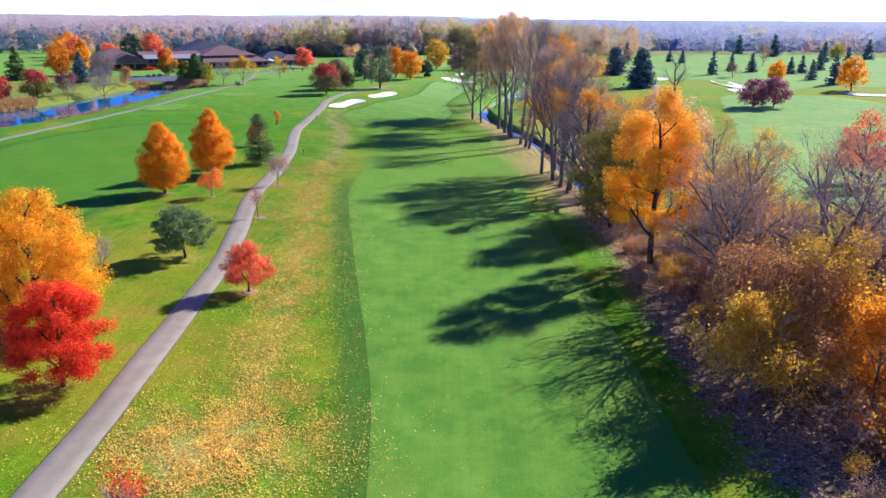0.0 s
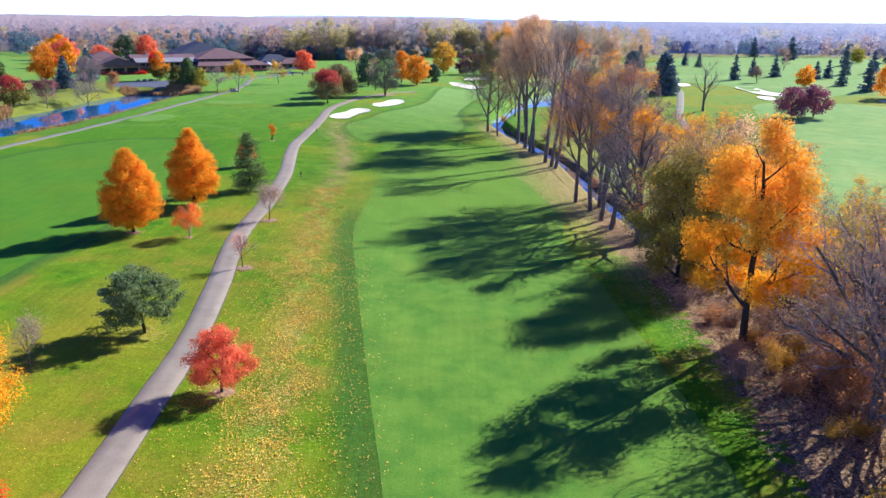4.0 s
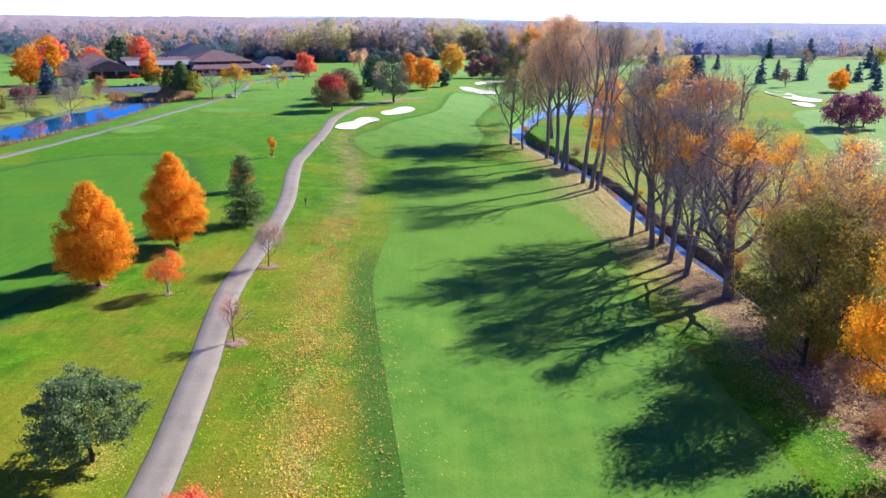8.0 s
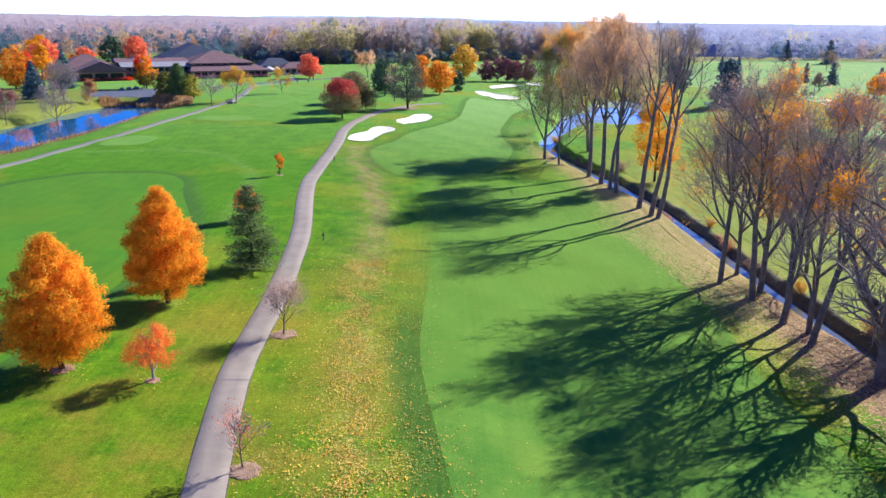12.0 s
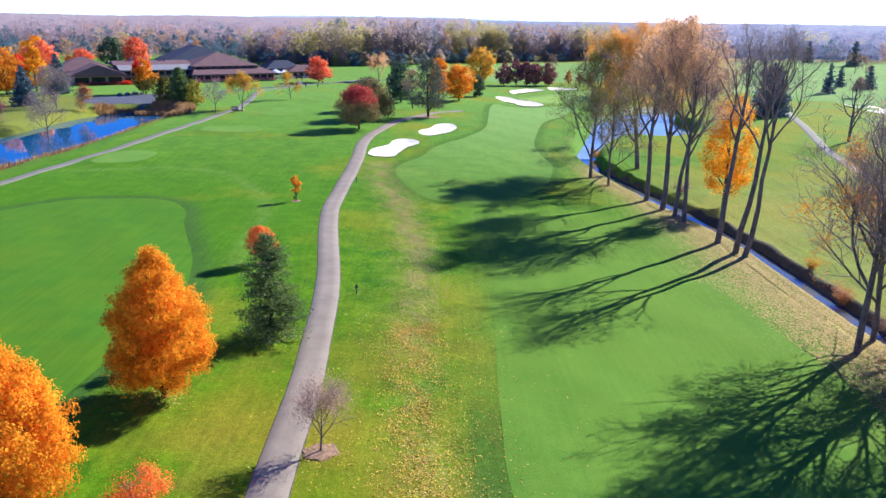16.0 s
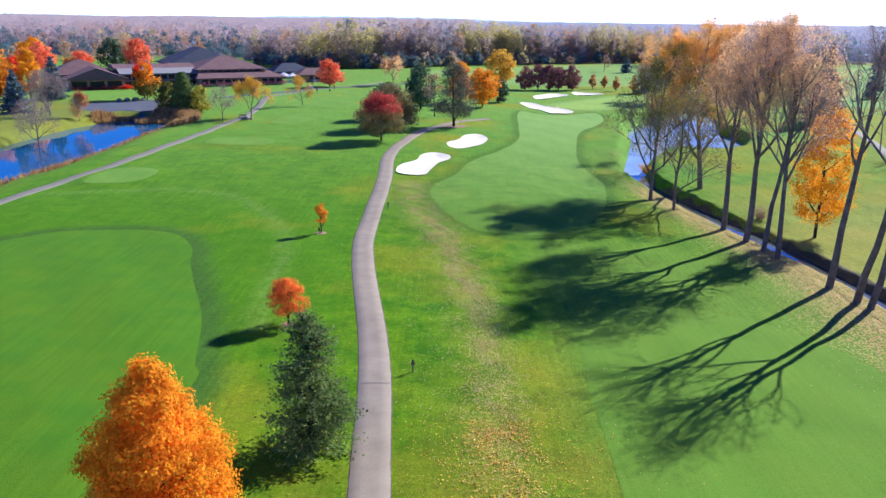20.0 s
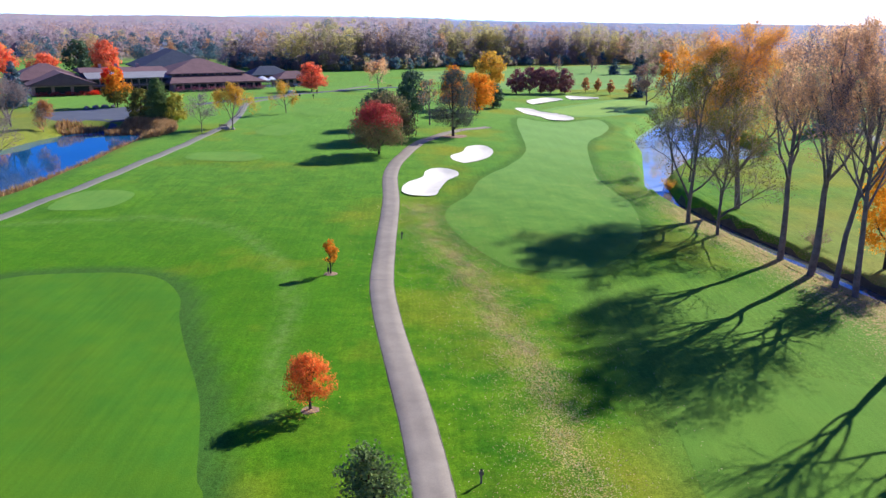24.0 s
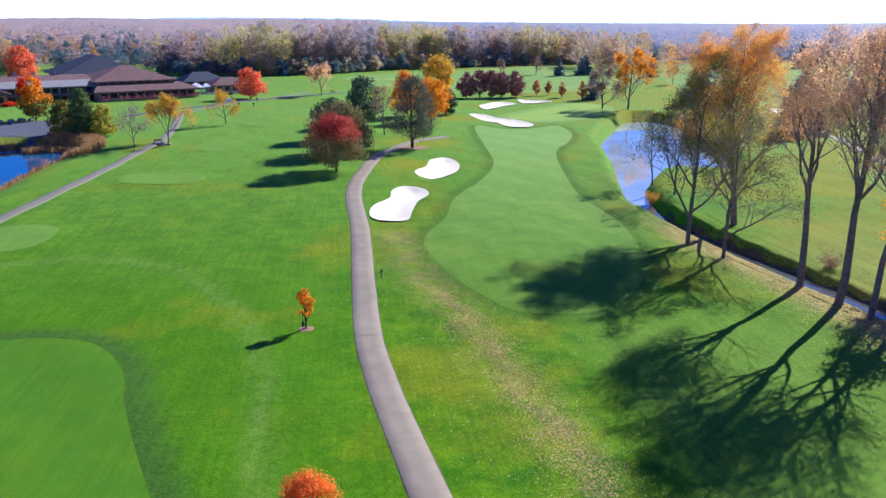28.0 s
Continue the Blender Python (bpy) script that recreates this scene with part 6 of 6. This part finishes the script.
# ---- small things on the course ----
def mulch_ring(x, y, r, seed):
    rng = np.random.default_rng(seed)
    z0 = height(x, y)
    bm = bmesh.new()
    rows = []
    for k, (f, z) in enumerate(((1.0, 0.015), (0.8, 0.06), (0.45, 0.075))):
        rows.append([bm.verts.new((x + math.cos(a) * r * f * w, y + math.sin(a) * r * f * w * 0.9, z0 + z)) for a, w in zip(np.linspace(0, 6.283, 22, endpoint=False), 1 + rng.normal(0, 0.10, 22))])
    for a, b in zip(rows, rows[1:]):
        for i in range(22):
            bm.faces.new((a[i], a[(i + 1) % 22], b[(i + 1) % 22], b[i]))
    bm.faces.new(rows[-1])
    me = bpy.data.meshes.new("mulch_ring")
    bm.to_mesh(me)
    bm.free()
    me.materials.append(MULCH)
    tagged(new("mulch_ring", me), "pale tan mulch ring round a young tree", "mulch", group="mulch rings")


for k, (x, y, r) in enumerate([(-27.0, 122.6, 1.2), (-25.1, 101.5, 1.05), (-41.5, 191.9, 0.75), (-35, 113.3, 0.6), (-39.6, 161.2, 0.65), (-42.5, 114.6, 1.0), (-19.3, 72.1, 0.9), (-23.8, 291.5, 3.2)]):
    mulch_ring(x, y, r, 500 + k)


def marker_post(x, y):
    ob = thing("marker_post", "small dark yardage post beside the cart path", "post", at=Matrix.Translation((x, y, height(x, y))))
    part("post", bm_tube(bmesh.new(), (0, 0, -0.1), (0, 0, 0.95), 0.07, 0.06, 10), TIMBER, ob)
    part("cap", bm_tube(bmesh.new(), (0, 0, 0.95), (0, 0, 1.05), 0.09, 0.03, 10), BLACK, ob)
    part("plate", box((-0.14, -0.085, 0.62), (0.14, -0.06, 0.88), 0.01), TIMBER, ob)


marker_post(-34.0, 206.2)
marker_post(-28.0, 152.4)


def stake(x, y):
    ob = thing("tree_stake", "wooden stake with a black band beside a young tree", "stake", at=Matrix.Translation((x, y, height(x, y))))
    part("pole", bm_tube(bmesh.new(), (0, 0, -0.1), (0, 0, 1.3), 0.04, 0.035, 8), TIMBER, ob)
    part("band", bm_tube(bmesh.new(), (0, 0, 0.35), (0, 0, 0.75), 0.11, 0.11, 10), BLACK, ob)


stake(-41.75, 191.75)


def boulder(x, y, r, seed):
    bm = bmesh.new()
    bmesh.ops.create_icosphere(bm, subdivisions=2, radius=r)
    rng = np.random.default_rng(seed)
    ph = rng.uniform(0, 6, 3)
    for v in bm.verts:
        c = v.co / r
        v.co *= 1 + 0.16 * math.sin(3 * c.x + ph[0]) + 0.12 * math.sin(4 * c.y + ph[1])
        v.co.z *= 0.7
    me = bpy.data.meshes.new("boulder")
    bm.to_mesh(me)
    bm.free()
    me.materials.append(STONE)
    ob = new("boulder", me)
    ob.location = (x, y, height(x, y) + r * 0.35)
    tagged(ob, "weathered grey boulder at the path's edge", "rock", group="boulders")


for k, (x, y, r) in enumerate([(-77.4, 296.5, 0.8), (-78.5, 297.4, 0.6), (-76.4, 297.2, 0.55), (-126, 340, 0.9), (-128, 339, 0.8), (-124, 342, 0.9), (-122, 343, 0.7)]):
    boulder(x, y, r, 520 + k)


def bench(x, y, turn):
    ob = thing("bench", "dark wooden bench beside the pond path", "bench", at=pose(x, y, height(x, y), 0, 0, turn))
    for dx in (-0.75, 0.75):
        part("leg", box((dx - 0.05, -0.25, -0.05), (dx + 0.05, 0.25, 0.45), 0.01), TIMBER, ob)
    for k in range(4):
        part("slat", box((-0.95, -0.26 + 0.135 * k, 0.45), (0.95, -0.16 + 0.135 * k, 0.49), 0.008), TIMBER, ob)
    for k in range(3):
        part("back_slat", box((-0.95, 0.27, 0.58 + 0.14 * k), (0.95, 0.31, 0.68 + 0.14 * k), 0.008), TIMBER, ob)


bench(-79.2, 299.5, 200)


def reeds(name, outline, n, seed):
    rng = np.random.default_rng(seed)
    o = np.array(outline)
    lo, hi = o.min(0), o.max(0)
    p = rng.uniform(lo, hi, (n * 4, 2))
    p = p[inside(p[:, 0], p[:, 1], o) > 0][:n]
    z = np.maximum(land(p[:, 0], p[:, 1]), -0.6)
    h = rng.uniform(0.7, 1.7, len(p))
    lean = rng.normal(0, 0.22, (len(p), 2))
    a = rng.uniform(0, 6.28, len(p))
    w = np.stack([np.cos(a), np.sin(a)], 1) * 0.10
    b0 = np.column_stack([p - w, z - 0.1])
    b1 = np.column_stack([p + w, z - 0.1])
    m1 = np.column_stack([p + w * 1.3 + lean * 0.5 * h[:, None], z + h * 0.6])
    t = np.column_stack([p + lean * h[:, None], z + h])
    v = np.stack([b0, b1, m1, t], 1).reshape(-1, 3)
    tagged(new(name, mesh_of(name, v, np.arange(len(v)).reshape(-1, 4), REED)), "tan dry reeds along the pond shore", "reeds", kind="stuff")


reeds("reeds", curve_through([(-108, 300), (-108, 309), (-102, 314), (-93, 306), (-89, 295), (-90, 287), (-94, 284), (-97, 292), (-99, 302)], True, 3), 5200, 1)
shore = grown(LEFT_POND, 1.6)
reeds("reeds", np.concatenate([shore[[i for i in range(len(shore)) if shore[i][0] > -104 and shore[i][1] < 296 and shore[i][1] > 198]], grown(LEFT_POND, -0.4)[[i for i in range(len(shore)) if shore[i][0] > -104 and shore[i][1] < 296 and shore[i][1] > 198]][::-1]]), 3600, 2)
reeds("reeds", curve_through([(-124, 232), (-128, 222), (-134, 226), (-131, 236), (-126, 240)], True, 3), 1400, 3)
reeds("reeds", curve_through([(-119, 300), (-112, 306), (-112, 310), (-120, 306)], True, 3), 900, 4)


# ---- the clubhouse ----
CLUB = Matrix.Translation((-159.5, 373.0, 1.6)) @ Matrix.Rotation(radians(30), 4, "Z")
club = thing("clubhouse", "long low brown clubhouse with shingled hip roofs", "building", at=CLUB)


def quad_mesh(faces):
    bm = bmesh.new()
    for f in faces:
        bm.faces.new([bm.verts.new(p) for p in f])
    bmesh.ops.remove_doubles(bm, verts=bm.verts, dist=0.001)
    bmesh.ops.recalc_face_normals(bm, faces=bm.faces)
    return bm


def hip_roof(x0, x1, y0, y1, eave, ridge_z, over=1.2, hip=None, thick=0.35, deep=False):
    """A closed hip roof with a fascia; hip: how far the ridge ends stand in from the eaves (0: gable)."""
    x0, x1, y0, y1 = x0 - over, x1 + over, y0 - over, y1 + over
    if x1 - x0 >= y1 - y0 and not deep:
        h = (y1 - y0) / 2 if hip is None else hip
        r0, r1 = (x0 + h, (y0 + y1) / 2, ridge_z), (x1 - h, (y0 + y1) / 2, ridge_z)
        a, b, c, d = (x0, y0, eave), (x1, y0, eave), (x1, y1, eave), (x0, y1, eave)
        top = [(a, b, r1, r0), (c, d, r0, r1), (d, a, r0), (b, c, r1)]
    else:
        h = (x1 - x0) / 2 if hip is None else hip
        r0, r1 = ((x0 + x1) / 2, y0 + h, ridge_z), ((x0 + x1) / 2, y1 - h, ridge_z)
        a, b, c, d = (x0, y0, eave), (x1, y0, eave), (x1, y1, eave), (x0, y1, eave)
        top = [(a, b, r0), (b, c, r1, r0), (c, d, r1), (d, a, r0, r1)]
    low = [(p[0], p[1], eave - thick) for p in (a, b, c, d)]
    sides = [(p, q, low[(i + 1) % 4], low[i]) for i, (p, q) in enumerate(((a, b), (b, c), (c, d), (d, a)))]
    return quad_mesh(top + sides + [tuple(reversed(low))])


def windows(parent, xs, y, z0, z1, w):
    for x in xs:
        fr = bmesh.new()
        for lo, hi in (((x - w / 2, y - 0.10, z0), (x - w / 2 + 0.09, y + 0.05, z1)), ((x + w / 2 - 0.09, y - 0.10, z0), (x + w / 2, y + 0.05, z1)), ((x - w / 2 + 0.09, y - 0.10, z1 - 0.09), (x + w / 2 - 0.09, y + 0.05, z1)), ((x - w / 2 + 0.09, y - 0.10, z0), (x + w / 2 - 0.09, y + 0.05, z0 + 0.09))):
            bm_box(fr, lo, hi)
        win = part("window", fr, TIMBER, parent)
        part("pane", box((x - w / 2 + 0.09, y - 0.05, z0 + 0.09), (x + w / 2 - 0.09, y - 0.02, z1 - 0.09)), glass_mat, win)


# left wing, gable to the front
part("wall", box((0, 0, -0.5), (18.5, 30, 3.4)), BRICK, club)
part("gable", quad_mesh([((0, 0, 3.4), (18.5, 0, 3.4), (9.2, 0, 7.2)), ((0, 0.3, 3.4), (9.2, 0.3, 7.2), (18.5, 0.3, 3.4))]), BRICK, club)
part("roof", hip_roof(0, 18.5, -1.0, 16, 3.7, 7.6, 1.4, 0.5, deep=True), ROOF, club)
part("wall", box((-5, 12, -0.5), (17, 32, 4.6)), BRICK, club)
part("roof", hip_roof(-5, 17, 12, 32, 4.6, 9.6, 1.4), ROOF, club)
part("beam", box((-0.2, -0.12, 3.2), (18.7, 0.0, 3.5), 0.02), TIMBER, club)
windows(club, [3.4, 9.25, 15.1], -0.02, 0.7, 2.9, 4.9)
# long two-level middle
part("wall", box((18.5, 11, -0.5), (46, 30, 6.4)), BRICK, club)
part("roof", hip_roof(17.5, 46, 12.5, 30, 6.6, 7.8, 1.0, 0.5), ROOF, club)
part("wall", box((18.5, 5.0, -0.5), (46, 11, 4.9)), BRICK, club)
part("canopy_roof", quad_mesh([((17.5, 3.4, 5.0), (46, 3.4, 5.0), (46, 11.6, 6.6), (17.5, 11.6, 6.6)), ((17.5, 3.4, 4.7), (17.5, 11.6, 6.3), (46, 11.6, 6.3), (46, 3.4, 4.7)), ((17.5, 3.4, 4.7), (46, 3.4, 4.7), (46, 3.4, 5.0), (17.5, 3.4, 5.0))]), METALROOF, club, "pale grey sloping roof")
windows(club, [20.5 + 2.6 * i for i in range(10)], 4.97, 2.7, 4.5, 2.2)
windows(club, [20.5 + 2.6 * i for i in range(10)], 4.97, 0.1, 1.9, 2.2)
part("balcony", box((18.5, 3.2, 2.1), (45.8, 4.9, 2.35), 0.02), TIMBER, club)
part("rail", box((18.5, 3.2, 3.15), (45.8, 3.3, 3.25), 0.02), TIMBER, club)
for i in range(28):
    part("baluster", box((18.6 + i, 3.22, 2.35), (18.66 + i, 3.28, 3.15)), TIMBER, club)
for i in range(8):
    part("post", box((19.0 + 3.75 * i, 3.4, -0.3), (19.25 + 3.75 * i, 3.65, 4.8)), TIMBER, club)
for x in (24, 29.5, 37):
    part("chimney", box((x, 20, 7.4), (x + 1.0, 21.0, 9.0), 0.04), BRICK, club)
# right hall with a skirt roof
part("wall", box((46, 5, -0.5), (72, 28, 6.0)), BRICK, club)
part("roof", hip_roof(46, 72, 5, 28, 6.0, 10.6, 1.3), ROOF, club)
part("wall", box((45, -1.5, -0.5), (77.5, 5, 2.9)), BRICK, club)
part("skirt_roof", quad_mesh([((43.5, -3, 3.1), (79, -3, 3.1), (74, 5.1, 5.2), (46.5, 5.1, 5.2)), ((79, -3, 3.1), (79, 20, 3.1), (72.1, 20, 5.2), (74, 5.1, 5.2)), ((43.5, 5.1, 3.1), (43.5, -3, 3.1), (46.5, 5.1, 5.2)), ((43.5, -3, 2.75), (79, -3, 2.75), (79, -3, 3.1), (43.5, -3, 3.1)), ((79, -3, 2.75), (79, 20, 2.75), (79, 20, 3.1), (79, -3, 3.1)), ((43.5, -3, 2.75), (43.5, 20, 2.75), (79, 20, 2.75), (79, -3, 2.75))]), ROOF, club)
windows(club, [47 + 2.9 * i for i in range(11)], -1.53, 0.7, 2.5, 2.3)
windows(club, [48.5 + 3.0 * i for i in range(8)], 4.97, 5.25, 5.85, 2.2)
part("door", box((61.2, -1.62, -0.3), (63.0, -1.50, 2.2), 0.02), TIMBER, club)



def shrub_row(label, line, tall, wide, mat, n, seed, group=""):
    """A row of low garden shrubs grown together."""
    rng = np.random.default_rng(seed)
    at = line[0]
    ob = thing("shrubs", label, "shrub", group, CLUB @ Matrix.Translation((at[0], at[1], 0)))
    k = rng.uniform(0, len(line) - 1.001, n)
    i = k.astype(int)
    p = np.array(line)[i] + (np.array(line)[i + 1] - np.array(line)[i]) * (k - i)[:, None] - np.array(at)
    lump = 0.6 + 0.4 * np.abs(np.sin(k * 7.0))
    z = np.abs(rng.normal(0.5, 0.3, n)).clip(0, 1) * tall * lump
    v, f = flecks(rng, np.column_stack([p + rng.normal(0, wide, (n, 2)), z]), 0.28, 0, 0.5)
    part("foliage", mesh_of("foliage", v, f, mat), mat, ob)
    stems = []
    for j in range(0, n, 12):
        q = Vector((p[j, 0], p[j, 1], -0.4))
        stems.append((q, q + Vector((rng.normal(0, 0.3), rng.normal(0, 0.3), 0.4 + tall * 0.6)), 0.05, 0.02, 4))
    v, f = tubes(stems)
    tagged(part("stems", mesh_of("stems", v, f, DARKBARK), DARKBARK, ob), kind="stuff")


shrub_row("low scarlet shrubs along the clubhouse wall", [(1, -1.6), (10, -1.8), (19.5, -1.6)], 1.3, 0.45, CRIMSON, 900, 701, "clubhouse shrubs")
shrub_row("bright red shrub at the clubhouse corner", [(17.5, -2.2), (20.5, -2.0)], 1.6, 0.5, RED, 300, 702, "clubhouse shrubs")
shrub_row("mauve shrubs before the hall windows", [(45, -3.4), (56, -3.8), (66, -3.6), (78, -3.2)], 1.9, 0.7, PURPLE, 1300, 703, "clubhouse shrubs")
shrub_row("clipped green shrubs before the hall windows", [(46, -5.2), (60, -5.6), (76, -5.0)], 0.9, 0.5, DEEPGREEN, 800, 704, "clubhouse shrubs")
shrub_row("olive shrubs beneath the balcony", [(20, 2.0), (32, 1.6), (43, 2.0)], 1.2, 0.5, OLIVE, 800, 705, "clubhouse shrubs")

hall = thing("hall", "large grey slate-roofed hall behind the clubhouse", "building", at=CLUB @ Matrix.Translation((46, 53, 0)))
part("wall", box((0, 0, -0.5), (29, 30, 5.5)), BRICK, hall)
part("roof", hip_roof(0, 29, 0, 30, 5.4, 12.4, 1.6, 9), SLATE, hall)
windows(hall, [3.5 + 5 * i for i in range(5)], -0.02, 2.5, 4.6, 2.6)

pav = thing("pavilion", "small brown hip-roofed pavilion", "building", at=CLUB @ Matrix.Translation((88, 8, 0)))
part("wall", box((0, 0, -0.5), (14, 9, 2.8)), BRICK, pav)
part("roof", hip_roof(0, 14, 0, 9, 2.8, 5.4, 1.0), ROOF, pav)
windows(pav, [2, 5, 8, 11], -0.02, 0.8, 2.3, 1.8)
pav = thing("pavilion", "low slate-roofed pavilion behind the terrace", "building", at=CLUB @ Matrix.Translation((84, 28, 0)))
part("wall", box((0, 0, -0.5), (16, 10, 3.0)), BRICK, pav)
part("roof", hip_roof(0, 16, 0, 10, 3.0, 6.4, 1.2), SLATE, pav)
windows(pav, [2.5, 6, 9.5, 13], -0.02, 0.8, 2.4, 2.0)
for k, (x, y, w) in enumerate([(80, 6, 3.6), (84.2, 9, 3.2), (82, 14, 3.6)]):
    tent = thing("canopy_tent", "white canvas canopy beside the clubhouse", "tent", "white canopies", CLUB @ Matrix.Translation((x, y, 0)))
    for px in (0.1, w - 0.2):
        for py in (0.1, w - 0.2):
            part("pole", box((px, py, -0.2), (px + 0.08, py + 0.08, 2.4)), CANVAS, tent)
    part("canopy", hip_roof(0, w, 0, w, 2.5, 3.6, 0.1, None, 0.3), CANVAS, tent)


def cottage(x, y, w, d, turn, wallm, roofm, label):
    ob = thing("house", label, "house", "distant houses", pose(x, y, 1.3, 0, 0, turn))
    part("wall", box((0, 0, -1), (w, d, 5.2)), wallm, ob)
    part("roof", hip_roof(0, w, 0, d, 5.2, 8.8, 0.6, 0.8), roofm, ob)
    part("chimney", box((w * 0.7, d * 0.45, 7), (w * 0.7 + 0.9, d * 0.45 + 0.9, 10), 0.03), BRICK, ob)
    windows(ob, [w * 0.18, w * 0.5, w * 0.82], -0.02, 0.9, 2.4, 1.4)
    windows(ob, [w * 0.18, w * 0.5, w * 0.82], -0.02, 3.3, 4.6, 1.4)


for k, (x, y, w, d, turn) in enumerate([(-330, 610, 16, 11, 10), (-300, 640, 15, 10, -8), (-355, 650, 16, 11, 25), (-95, 640, 16, 10, 5), (-150, 690, 15, 10, -12), (150, 680, 16, 10, 8), (185, 705, 15, 10, -5), (235, 720, 18, 11, 12), (290, 735, 15, 10, 0), (205, 760, 16, 11, 20)]):
    cottage(x, y, w, d, turn, PALEWALL if k % 3 else BRICK, (SLATE, ROOF)[k % 2], "distant two-storey house with a %s roof among trees" % ("grey", "brown")[k % 2])



rail_fence = thing("fence", "low white rail fence beside the clubhouse terrace", "fence", at=CLUB @ Matrix.Translation((79, 0, 0)))
for i in range(12):
    part("fence_post", box((i * 2.0, -0.06, -0.4), (i * 2.0 + 0.12, 0.06, 1.1), 0.01), CANVAS, rail_fence)
for z in (0.35, 0.9):
    part("rail", box((0, -0.03, z), (22.1, 0.03, z + 0.16), 0.01), CANVAS, rail_fence)


def starter_hut(x, y, turn):
    ob = thing("starter_hut", "small dark-roofed starter hut with a white base", "hut", at=pose(x, y, height(x, y), 0, 0, turn))
    part("base", box((-1.0, -1.0, -0.2), (1.0, 1.0, 1.1), 0.03), CANVAS, ob)
    for dx in (-0.95, 0.95):
        for dy in (-0.95, 0.95):
            part("post", box((dx - 0.07, dy - 0.07, 1.1), (dx + 0.07, dy + 0.07, 2.6)), TIMBER, ob)
    part("roof", hip_roof(-1, 1, -1, 1, 2.6, 4.0, 0.45, None, 0.2), BLACK, ob)


starter_hut(-77.5, 392, 20)


def tee_marker(x, y):
    ob = thing("tee_marker", "dark ball washer post beside the drive", "post", "posts beside the drive", Matrix.Translation((x, y, height(x, y))))
    part("post", bm_tube(bmesh.new(), (0, 0, -0.1), (0, 0, 1.0), 0.09, 0.08, 10), TIMBER, ob)
    part("head", bm_tube(bmesh.new(), (0, 0, 0.95), (0, 0, 1.5), 0.28, 0.24, 12), BLACK, ob)


for x, y in ((-71.5, 372), (-67, 372), (-68, 390)):
    tee_marker(x, y)
bench(-43.5, 421, 160)
